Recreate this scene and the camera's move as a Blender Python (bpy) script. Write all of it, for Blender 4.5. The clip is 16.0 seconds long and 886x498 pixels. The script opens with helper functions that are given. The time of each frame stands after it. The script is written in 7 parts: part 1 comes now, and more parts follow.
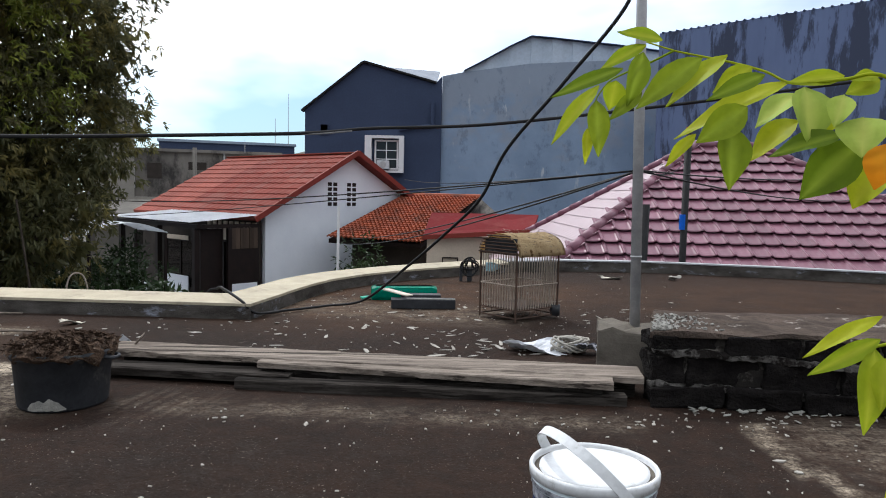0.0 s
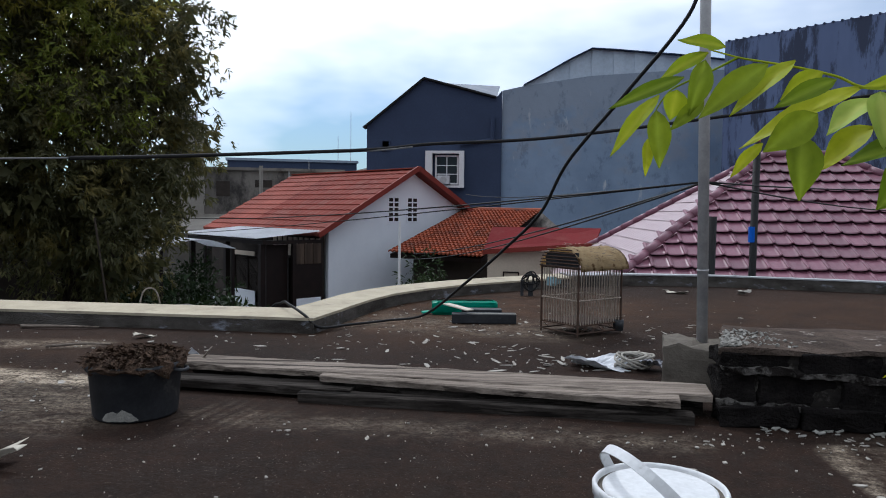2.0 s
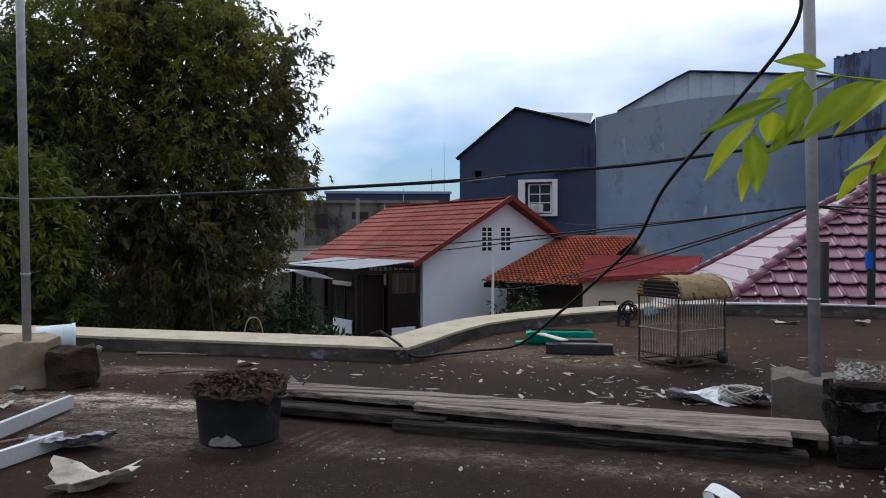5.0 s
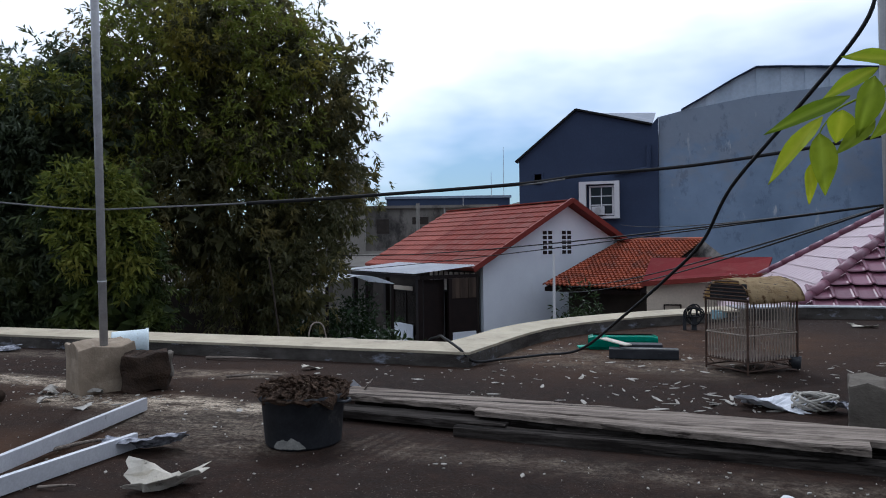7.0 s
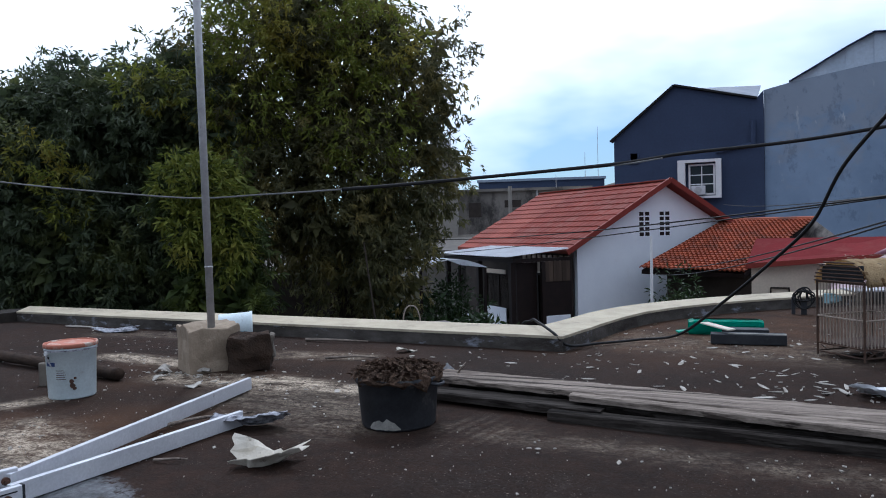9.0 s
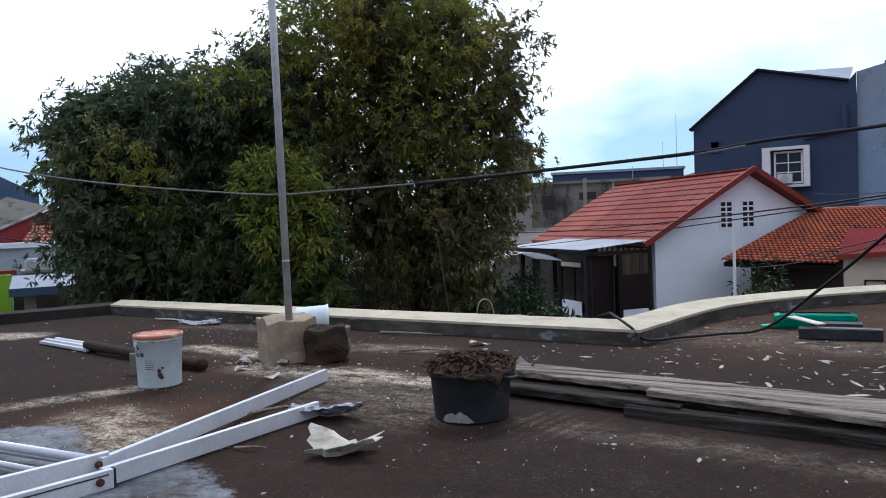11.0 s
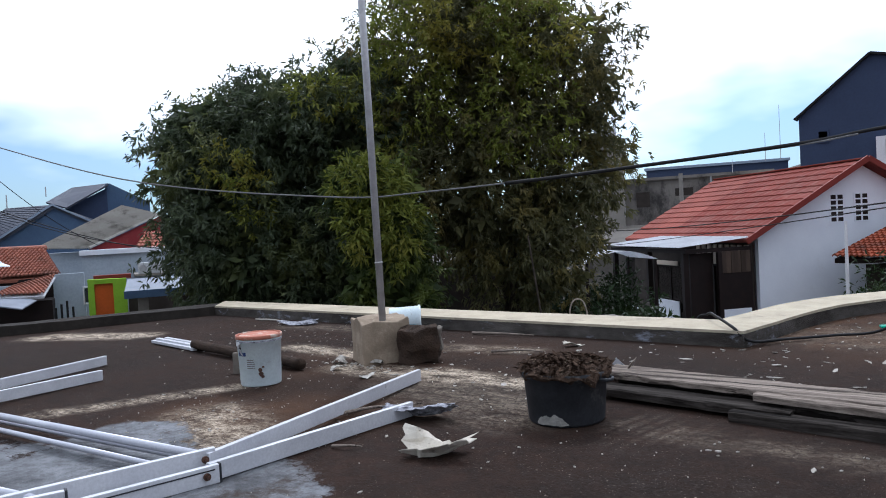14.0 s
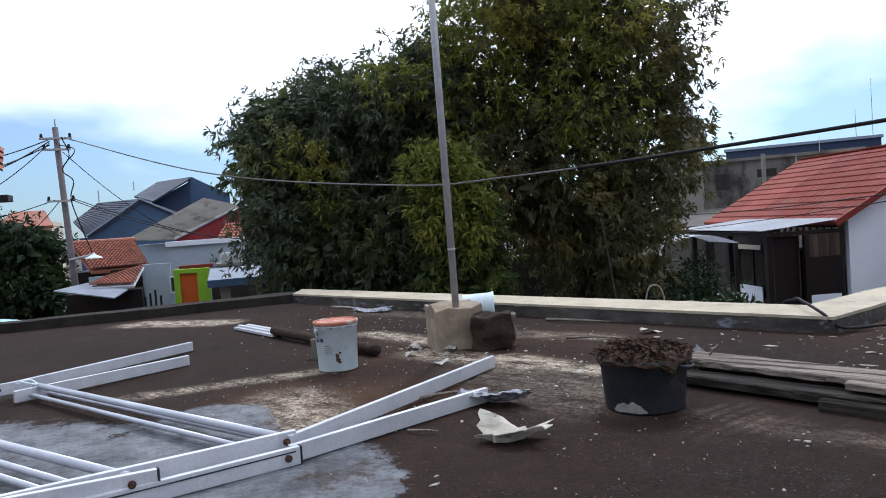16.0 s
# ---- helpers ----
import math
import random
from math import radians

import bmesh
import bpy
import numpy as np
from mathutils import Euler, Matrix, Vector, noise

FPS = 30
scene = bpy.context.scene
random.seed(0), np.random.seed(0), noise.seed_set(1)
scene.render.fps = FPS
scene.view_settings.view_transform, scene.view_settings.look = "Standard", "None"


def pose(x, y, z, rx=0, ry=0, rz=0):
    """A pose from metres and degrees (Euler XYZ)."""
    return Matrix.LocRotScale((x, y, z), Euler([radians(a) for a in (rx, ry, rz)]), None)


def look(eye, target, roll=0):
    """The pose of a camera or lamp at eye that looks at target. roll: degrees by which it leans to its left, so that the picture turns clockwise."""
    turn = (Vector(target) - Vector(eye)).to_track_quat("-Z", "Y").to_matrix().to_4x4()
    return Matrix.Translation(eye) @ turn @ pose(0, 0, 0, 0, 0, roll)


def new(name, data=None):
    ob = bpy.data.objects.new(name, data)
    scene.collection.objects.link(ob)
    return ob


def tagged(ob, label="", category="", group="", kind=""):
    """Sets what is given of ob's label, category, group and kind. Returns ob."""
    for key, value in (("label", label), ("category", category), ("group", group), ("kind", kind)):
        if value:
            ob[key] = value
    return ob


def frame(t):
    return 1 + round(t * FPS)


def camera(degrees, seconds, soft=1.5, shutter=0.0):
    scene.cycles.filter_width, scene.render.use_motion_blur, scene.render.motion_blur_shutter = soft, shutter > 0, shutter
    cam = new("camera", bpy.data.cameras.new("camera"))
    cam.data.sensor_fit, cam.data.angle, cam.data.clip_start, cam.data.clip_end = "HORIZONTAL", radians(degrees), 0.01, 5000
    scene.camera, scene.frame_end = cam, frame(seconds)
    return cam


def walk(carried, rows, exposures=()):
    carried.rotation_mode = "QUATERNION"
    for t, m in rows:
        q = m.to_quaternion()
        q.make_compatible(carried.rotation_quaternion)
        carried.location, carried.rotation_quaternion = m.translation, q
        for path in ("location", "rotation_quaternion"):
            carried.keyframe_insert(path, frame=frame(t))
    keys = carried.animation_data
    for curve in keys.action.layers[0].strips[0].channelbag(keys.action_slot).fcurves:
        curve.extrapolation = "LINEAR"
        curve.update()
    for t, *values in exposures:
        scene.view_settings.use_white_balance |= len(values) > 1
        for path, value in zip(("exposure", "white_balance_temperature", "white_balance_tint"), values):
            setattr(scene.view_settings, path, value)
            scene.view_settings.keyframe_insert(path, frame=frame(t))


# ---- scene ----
PATH = [
    (0, -0.012, -0.032, 1.103, -0.11, -4.21, 1.28),
    (0.5, -0.011, -0.029, 1.102, 0.85, -4.07, 1.20),
    (1, -0.012, -0.030, 1.103, 1.99, -3.71, 1.10),
    (1.5, -0.007, -0.028, 1.103, 3.39, -3.30, 0.87),
    (2, -0.006, -0.024, 1.103, 4.80, -3.13, 0.66),
    (2.5, -0.004, -0.021, 1.102, 6.25, -2.74, 0.23),
    (3, -0.006, -0.025, 1.105, 8.13, -2.15, 0.08),
    (3.5, -0.000, -0.021, 1.101, 9.82, -1.53, 0.12),
    (4, 0.001, -0.023, 1.100, 10.90, -1.38, 0.04),
    (6.5, 0.008, -0.029, 1.113, 15.39, 0.03, -0.51),
    (7, 0.009, -0.025, 1.109, 17.14, -0.44, -0.80),
    (7.5, -0.004, -0.012, 1.109, 18.76, -0.88, -1.02),
    (8, 0.001, -0.008, 1.112, 21.13, -1.25, -1.27),
    (8.5, 0.005, -0.004, 1.112, 23.16, -1.43, -1.36),
    (9, 0.007, -0.004, 1.109, 24.59, -1.62, -1.51),
    (11.5, 0.008, 0.026, 1.098, 32.09, -1.73, -2.42),
    (12, 0.009, 0.027, 1.099, 33.68, -1.49, -2.74),
    (12.5, 0.002, 0.033, 1.099, 35.26, -1.43, -2.96),
    (13, -0.008, 0.037, 1.101, 36.31, -1.41, -3.03),
    (13.5, -0.015, 0.036, 1.100, 37.11, -1.51, -3.04),
    (14, -0.011, 0.040, 1.100, 37.75, -1.57, -3.12),
    (14.5, -0.010, 0.043, 1.097, 39.15, -1.88, -3.38),
    (15, -0.021, 0.044, 1.095, 40.51, -2.07, -3.71),
    (15.5, -0.027, 0.043, 1.093, 42.05, -2.02, -3.93),
    (16, -0.023, 0.043, 1.091, 43.55, -2.21, -4.02),
]
LENS = 63.6


def row_pose(x, y, z, yaw, pitch, roll):
    a, b = radians(yaw), radians(pitch)
    way = Vector((-math.sin(a) * math.cos(b), math.cos(a) * math.cos(b), math.sin(b)))
    eye = Vector((x, y, z))
    return look(eye, eye + 2 * way, roll)


cam = camera(LENS, 16.0, 1.0)
EXPOSURES = [(0.0, -0.2, 6100, 10), (0.5, -0.23, 6050, 10), (1.0, -0.37, 5950, 10), (1.5, -0.65, 5800, 10), (2.5, -0.68, 5800, 11), (3.5, -0.73, 5800, 12), (6.5, -0.83, 5650, 12), (7.5, -0.85, 5380, 11), (8.0, -0.87, 5220, 10), (8.5, -0.62, 5330, 11), (9.0, -0.58, 5400, 12), (11.5, -0.34, 5560, 13), (16.0, -0.28, 5660, 13)]
walk(cam, [(t, row_pose(*row)) for t, *row in PATH], EXPOSURES)

# ---- light ----
SUN_EL, SUN_AZ = 52.0, -28.0  # the sun stands ahead and to the left of the first view, behind thin cloud
world = bpy.data.worlds.new("sky")
scene.world = world
world.use_nodes = True
wt = world.node_tree
wt.nodes.clear()


def wnode(kind, **values):
    n = wt.nodes.new(kind)
    for key, value in values.items():
        n.inputs[key].default_value = value
    return n


w_out = wt.nodes.new("ShaderNodeOutputWorld")
w_bg = wt.nodes.new("ShaderNodeBackground")
w_sky = wt.nodes.new("ShaderNodeTexSky")
w_sky.sky_type, w_sky.sun_disc = "NISHITA", False
w_sky.sun_elevation, w_sky.sun_rotation = radians(SUN_EL), radians(SUN_AZ)
w_sky.air_density, w_sky.dust_density = 1.2, 0.8
w_co = wt.nodes.new("ShaderNodeTexCoord")
w_map = wt.nodes.new("ShaderNodeMapping")
w_map.inputs["Scale"].default_value = (1.0, 1.0, 2.6)
w_map.inputs["Location"].default_value = (0.35, 0.1, 0.25)
w_noise = wnode("ShaderNodeTexNoise", Scale=1.7, Detail=5.0, Roughness=0.5)
w_ramp = wt.nodes.new("ShaderNodeValToRGB")
w_ramp.color_ramp.elements[0].position, w_ramp.color_ramp.elements[1].position = 0.7, 0.92
w_ramp.color_ramp.elements[0].color = (0.18, 0.18, 0.18, 1)
w_mix = wt.nodes.new("ShaderNodeMixRGB")
w_mix.inputs[2].default_value = (13.6, 13.8, 14.0, 1)
wt.links.new(w_co.outputs["Generated"], w_map.inputs["Vector"])
wt.links.new(w_map.outputs[0], w_noise.inputs["Vector"])
w_sep = wt.nodes.new("ShaderNodeSeparateXYZ")
w_add = wt.nodes.new("ShaderNodeMath")
w_add.operation = "MULTIPLY_ADD"
w_add.inputs[1].default_value = 1.6
wt.links.new(w_co.outputs["Generated"], w_sep.inputs[0])
wt.links.new(w_sep.outputs["Z"], w_add.inputs[0])
w_off = wnode("ShaderNodeMath")
w_off.inputs[1].default_value = 0.22
w_square = wnode("ShaderNodeMath")
w_square.operation = "MULTIPLY"
wt.links.new(w_sep.outputs["X"], w_off.inputs[0])
wt.links.new(w_off.outputs[0], w_square.inputs[0])
wt.links.new(w_off.outputs[0], w_square.inputs[1])
w_side = wnode("ShaderNodeMath")
w_side.operation = "MULTIPLY_ADD"
w_side.inputs[1].default_value = 0.2
wt.links.new(w_square.outputs[0], w_side.inputs[0])
wt.links.new(w_noise.outputs[0], w_side.inputs[2])
wt.links.new(w_side.outputs[0], w_add.inputs[2])
wt.links.new(w_add.outputs[0], w_ramp.inputs[0])
wt.links.new(w_ramp.outputs[0], w_mix.inputs[0])
w_clear = wt.nodes.new("ShaderNodeMixRGB")
w_clear.blend_type = "MULTIPLY"
w_clear.inputs[0].default_value = 1.0
w_clear.inputs[2].default_value = (0.42, 0.66, 0.88, 1)
wt.links.new(w_sky.outputs[0], w_clear.inputs[1])
wt.links.new(w_clear.outputs[0], w_mix.inputs[1])
# thin cloud glows round the sun and is duller away from it
w_dot = wt.nodes.new("ShaderNodeVectorMath")
w_dot.operation = "DOT_PRODUCT"
w_dot.inputs[1].default_value = (math.sin(radians(SUN_AZ)) * math.cos(radians(SUN_EL)), math.cos(radians(SUN_AZ)) * math.cos(radians(SUN_EL)), math.sin(radians(SUN_EL)))
w_glow = wnode("ShaderNodeMapRange")
for key, value in (("From Min", -0.5), ("From Max", 1.0), ("To Min", 0.42), ("To Max", 1.5)):
    w_glow.inputs[key].default_value = value
w_gain = wt.nodes.new("ShaderNodeVectorMath")
w_gain.operation = "SCALE"
wt.links.new(w_co.outputs["Generated"], w_dot.inputs[0])
wt.links.new(w_dot.outputs["Value"], w_glow.inputs["Value"])
wt.links.new(w_mix.outputs[0], w_gain.inputs[0])
wt.links.new(w_glow.outputs[0], w_gain.inputs["Scale"])
wt.links.new(w_gain.outputs[0], w_bg.inputs["Color"])
w_bg.inputs["Strength"].default_value = 0.115
wt.links.new(w_bg.outputs[0], w_out.inputs[0])

sun_data = bpy.data.lights.new("sun", "SUN")
sun_data.energy, sun_data.angle, sun_data.color = 2.4, radians(3), (1.0, 0.96, 0.9)
sun = new("sun", sun_data)
s_way = Vector((math.sin(radians(SUN_AZ)) * math.cos(radians(SUN_EL)), math.cos(radians(SUN_AZ)) * math.cos(radians(SUN_EL)), math.sin(radians(SUN_EL))))
sun.matrix_world = look(s_way * 60, (0, 0, 0))


# ---- materials ----
class Mat:
    """A small builder of node materials in world metres."""

    def __init__(self, name):
        self.m = bpy.data.materials.new(name)
        self.m.use_nodes = True
        self.t = self.m.node_tree
        self.b = self.t.nodes["Principled BSDF"]
        self.out = self.t.nodes["Material Output"]
        self.pos = self.t.nodes.new("ShaderNodeNewGeometry")
        self.tc = self.t.nodes.new("ShaderNodeTexCoord")

    def noise(self, scale, detail=5.0, rough=0.6, stretch=(1, 1, 1), local=False):
        mp = self.t.nodes.new("ShaderNodeMapping")
        mp.inputs["Scale"].default_value = stretch
        n = self.t.nodes.new("ShaderNodeTexNoise")
        n.inputs["Scale"].default_value, n.inputs["Detail"].default_value, n.inputs["Roughness"].default_value = scale, detail, rough
        self.t.links.new(self.tc.outputs["Object"] if local else self.pos.outputs["Position"], mp.inputs["Vector"])
        self.t.links.new(mp.outputs[0], n.inputs["Vector"])
        return n.outputs[0]

    def ramp(self, src, lo, hi):
        n = self.t.nodes.new("ShaderNodeMapRange")
        n.inputs["From Min"].default_value, n.inputs["From Max"].default_value = lo, hi
        self.t.links.new(src, n.inputs["Value"])
        return n.outputs[0]

    def mix(self, fac, a, b):
        n = self.t.nodes.new("ShaderNodeMixRGB")
        for i, v in enumerate((fac, a, b)):
            if isinstance(v, (tuple, list)):
                n.inputs[i].default_value = (*v, 1)
            elif isinstance(v, (int, float)):
                n.inputs[i].default_value = v
            else:
                self.t.links.new(v, n.inputs[i])
        return n.outputs[0]

    def times(self, a, b, op="MULTIPLY"):
        n = self.t.nodes.new("ShaderNodeMath")
        n.operation, n.use_clamp = op, True
        for i, v in enumerate((a, b)):
            if isinstance(v, (int, float)):
                n.inputs[i].default_value = v
            else:
                self.t.links.new(v, n.inputs[i])
        return n.outputs[0]

    def attr(self, name):
        n = self.t.nodes.new("ShaderNodeAttribute")
        n.attribute_name = name
        return n.outputs["Fac"]

    def per_object(self):
        return self.t.nodes.new("ShaderNodeObjectInfo").outputs["Random"]

    def per_island(self):
        return self.pos.outputs["Random Per Island"]

    def color(self, c):
        if isinstance(c, tuple):
            self.b.inputs["Base Color"].default_value = (*c, 1)
        else:
            self.t.links.new(c, self.b.inputs["Base Color"])
        return self

    def gloss(self, rough=0.8, metal=0.0, spec=0.5):
        if isinstance(rough, (int, float)):
            self.b.inputs["Roughness"].default_value = rough
        else:
            self.t.links.new(rough, self.b.inputs["Roughness"])
        self.b.inputs["Metallic"].default_value = metal
        self.b.inputs["Specular IOR Level"].default_value = spec
        return self

    def bump(self, src, strength=0.3, dist=0.01):
        n = self.t.nodes.new("ShaderNodeBump")
        n.inputs["Strength"].default_value, n.inputs["Distance"].default_value = strength, dist
        self.t.links.new(src, n.inputs["Height"])
        self.t.links.new(n.outputs[0], self.b.inputs["Normal"])
        return self


def surface(name, a, b, scale=6.0, fine=60.0, rough=0.8, metal=0.0, bump=0.25, dist=0.01, stain=None, stain_scale=1.5, stain_lo=0.52, stain_hi=0.68, stretch=(1, 1, 1), local=False, vary=0.0, spec=0.16, grain=0.35):
    """Two tones in blotches, fine grain, and optional stains."""
    m = Mat(name)
    big, small = m.noise(scale, stretch=stretch, local=local), m.noise(fine, 3.0, stretch=stretch, local=local)
    c = m.mix(m.ramp(big, 0.32, 0.68), a, b)
    c = m.mix(m.times(m.ramp(small, 0.35, 0.75), grain), c, tuple(v * 0.55 for v in a))
    if stain:
        c = m.mix(m.ramp(m.noise(stain_scale, 8.0, 0.7, stretch=stretch, local=local), stain_lo, stain_hi), c, stain)
    if vary:
        h = m.t.nodes.new("ShaderNodeHueSaturation")
        m.t.links.new(m.ramp(m.per_object(), 0, 1), h.inputs["Value"])
        h.inputs["Value"].default_value = 1
        mr = m.t.nodes.new("ShaderNodeMapRange")
        mr.inputs["To Min"].default_value, mr.inputs["To Max"].default_value = 1 - vary, 1 + vary
        m.t.links.new(m.per_object(), mr.inputs["Value"])
        m.t.links.new(mr.outputs[0], h.inputs["Value"])
        m.t.links.new(c, h.inputs["Color"])
        c = h.outputs[0]
    m.color(c).gloss(rough, metal, spec).bump(small, bump, dist)
    return m.m


M_COPING = surface("cream_paint", (0.46, 0.405, 0.3), (0.35, 0.305, 0.225), 4, 50, 0.8, stain=(0.16, 0.14, 0.115), stain_scale=3.2, stain_lo=0.55, stain_hi=0.75)
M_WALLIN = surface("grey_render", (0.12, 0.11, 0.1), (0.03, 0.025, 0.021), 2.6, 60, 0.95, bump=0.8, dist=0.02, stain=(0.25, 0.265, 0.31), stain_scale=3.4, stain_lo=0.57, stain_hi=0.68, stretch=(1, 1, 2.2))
M_SIDEKERB = surface("mossy_dark_render", (0.02, 0.017, 0.015), (0.038, 0.033, 0.028), 6, 50, 1.0, bump=0.6)
M_KERB = surface("kerb_render", (0.46, 0.47, 0.49), (0.26, 0.265, 0.28), 6, 50, 0.9)
M_SLAB = surface("slab_render", (0.35, 0.34, 0.31), (0.25, 0.24, 0.22), 3, 40, 0.9)
M_CONC = surface("tan_concrete", (0.31, 0.25, 0.185), (0.21, 0.165, 0.12), 9, 60, 0.95, bump=0.5, stain=(0.36, 0.31, 0.24), stain_scale=5)
M_CAP = surface("broken_capping", (0.13, 0.1, 0.083), (0.05, 0.04, 0.034), 6, 60, 1.0, bump=1.0, dist=0.03, stain=(0.4, 0.36, 0.32), stain_scale=7, stain_lo=0.6, stain_hi=0.66, spec=0.05)
M_GREYCONC = surface("grey_concrete", (0.15, 0.132, 0.11), (0.1, 0.088, 0.074), 9, 60, 0.95, bump=0.5)
M_BLACK = surface("blackened_block", (0.009, 0.008, 0.008), (0.017, 0.015, 0.014), 14, 60, 1.0, bump=0.8, dist=0.03, stain=(0.1, 0.092, 0.08), stain_scale=6, stain_lo=0.6, stain_hi=0.75, spec=0.05)
M_MORTAR = surface("pale_mortar", (0.035, 0.031, 0.027), (0.016, 0.014, 0.013), 9, 70, 1.0, stain=(0.17, 0.155, 0.135), stain_scale=4, stain_lo=0.54, stain_hi=0.66, bump=0.6, dist=0.02)
def wood(name, pale, dark, lo, hi):
    """Weathered timber: soft fibre streaks, long dark cracks, and damp blotches."""
    m = Mat(name)
    grain = m.noise(6, 7, 0.7, stretch=(0.22, 8, 8))
    c = m.mix(m.times(m.ramp(grain, lo, hi), 0.8), dark, pale)
    c = m.mix(m.times(m.ramp(m.noise(34, 5, 0.7, stretch=(0.2, 6, 6)), 0.5, 0.7), 0.4), c, dark)
    crack = m.ramp(m.noise(2.4, 5, 0.6, stretch=(0.16, 7, 7)), 0.56, 0.6)
    c = m.mix(m.times(crack, 0.85), c, tuple(v * 0.35 for v in dark))
    c = m.mix(m.times(m.ramp(m.noise(1.8, 8, 0.75), 0.52, 0.68), 0.8), c, tuple(v * 1.2 for v in dark))
    m.color(c).gloss(0.95, 0, 0.08).bump(grain, 0.25, 0.004)
    return m.m


M_JOINT = surface("pale_joint_mortar", (0.15, 0.14, 0.13), (0.07, 0.065, 0.06), 12, 80, 1.0, stain=(0.014, 0.012, 0.011), stain_scale=5, stain_lo=0.47, stain_hi=0.54, bump=0.7, dist=0.02, spec=0.05)
M_WOOD = wood("weathered_wood", (0.31, 0.262, 0.22), (0.06, 0.048, 0.04), 0.32, 0.62)
# dark copy of the wood, for damp and shaded planks
M_WOODSHADE = wood("shade_dark_wood", (0.085, 0.075, 0.066), (0.018, 0.015, 0.013), 0.4, 0.7)
# near-black brown for timber, and for panels that stand in for shade
M_TIMBERSHADE = surface("dark_timber_and_shade", (0.018, 0.011, 0.01), (0.011, 0.008, 0.008), 4, 30, 0.6)
M_ALU = surface("white_aluminium", (0.62, 0.63, 0.66), (0.5, 0.51, 0.55), 5, 80, 0.38, 0.25, 0.05, stain=(0.25, 0.25, 0.26), stain_scale=9, stain_lo=0.66, stain_hi=0.75)
M_TUBE = surface("lilac_grey_tube", (0.5, 0.51, 0.56), (0.4, 0.41, 0.46), 5, 80, 0.35, 0.35, 0.05)
M_STEEL = surface("galvanised_steel", (0.48, 0.48, 0.49), (0.34, 0.34, 0.35), 10, 60, 0.5, 0.15, 0.1, stain=(0.16, 0.1, 0.07), stain_scale=8, stain_lo=0.64, stain_hi=0.74)
M_BOLT = surface("rusty_bolt", (0.12, 0.06, 0.04), (0.06, 0.045, 0.04), 60, 200, 0.6, 0.5)
M_BLACKPL = surface("black_plastic", (0.024, 0.026, 0.03), (0.048, 0.05, 0.056), 9, 60, 0.55, 0, 0.1, stain=(0.13, 0.128, 0.12), stain_scale=6, stain_lo=0.58, stain_hi=0.72)
M_PALEMUD = surface("dried_cement", (0.32, 0.31, 0.28), (0.2, 0.195, 0.18), 20, 90, 0.95, bump=0.6)
M_SOIL = surface("dry_litter", (0.1, 0.063, 0.042), (0.03, 0.02, 0.015), 22, 90, 1.0, bump=0.9, dist=0.02, stain=(0.26, 0.21, 0.15), stain_scale=28, stain_lo=0.6, stain_hi=0.7)
M_WHITEPL = surface("white_bucket_plastic", (0.7, 0.79, 0.81), (0.56, 0.64, 0.67), 6, 60, 0.4, 0, 0.05, stain=(0.3, 0.29, 0.27), stain_scale=9, stain_lo=0.62, stain_hi=0.75)
M_WHITELID = surface("white_lid_plastic", (0.66, 0.67, 0.68), (0.56, 0.57, 0.58), 9, 60, 0.42, 0, 0.05, stain=(0.3, 0.29, 0.27), stain_scale=13, stain_lo=0.6, stain_hi=0.72)
M_BLUEPL = surface("blue_label", (0.02, 0.04, 0.16), (0.03, 0.05, 0.12), 9, 60, 0.4, stain=(0.3, 0.3, 0.3), stain_scale=10, stain_lo=0.6, stain_hi=0.7)
M_CYANPL = surface("pale_cyan_label", (0.28, 0.5, 0.58), (0.4, 0.56, 0.62), 9, 60, 0.5)
M_REDLID = surface("faded_red_lid", (0.46, 0.17, 0.11), (0.38, 0.15, 0.1), 9, 60, 0.6, stain=(0.5, 0.42, 0.36), stain_scale=10, stain_lo=0.52, stain_hi=0.62)
M_PAPER = surface("soiled_paper", (0.62, 0.58, 0.5), (0.46, 0.42, 0.35), 12, 70, 0.95, stain=(0.12, 0.1, 0.08), stain_scale=10, stain_lo=0.6, stain_hi=0.7)
M_CHIP = surface("paint_flakes", (0.42, 0.4, 0.36), (0.25, 0.23, 0.2), 9, 60, 0.9)
M_BAG = surface("white_plastic_bag", (0.7, 0.71, 0.74), (0.52, 0.54, 0.58), 14, 80, 0.5)
M_ROPE = surface("pale_rope", (0.42, 0.4, 0.36), (0.3, 0.28, 0.24), 30, 120, 0.95)
M_RAG = surface("grey_rag", (0.5, 0.51, 0.56), (0.02, 0.02, 0.025), 30, 90, 0.95)
M_GREEN = surface("green_plastic", (0.0, 0.34, 0.22), (0.0, 0.26, 0.18), 9, 60, 0.35, 0, 0.03)
M_BAMBOO = surface("bamboo", (0.42, 0.36, 0.3), (0.2, 0.16, 0.13), 12, 60, 0.7, local=True)
M_BAMBOODARK = surface("stained_cane", (0.09, 0.055, 0.04), (0.05, 0.035, 0.028), 12, 60, 0.8)
M_MAT = surface("woven_palm_cover", (0.6, 0.46, 0.27), (0.42, 0.3, 0.16), 16, 90, 0.9, bump=0.7, stain=(0.14, 0.075, 0.03), stain_scale=13, stain_lo=0.56, stain_hi=0.63)
M_RUBBER = surface("black_rubber", (0.012, 0.012, 0.013), (0.02, 0.02, 0.021), 30, 90, 0.6)
M_WHITEWALL = surface("white_wall_paint", (0.73, 0.76, 0.82), (0.67, 0.7, 0.77), 1.2, 20, 0.9, bump=0.04, stain=(0.55, 0.55, 0.56), stain_scale=0.9, stain_lo=0.62, stain_hi=0.85, grain=0.06)
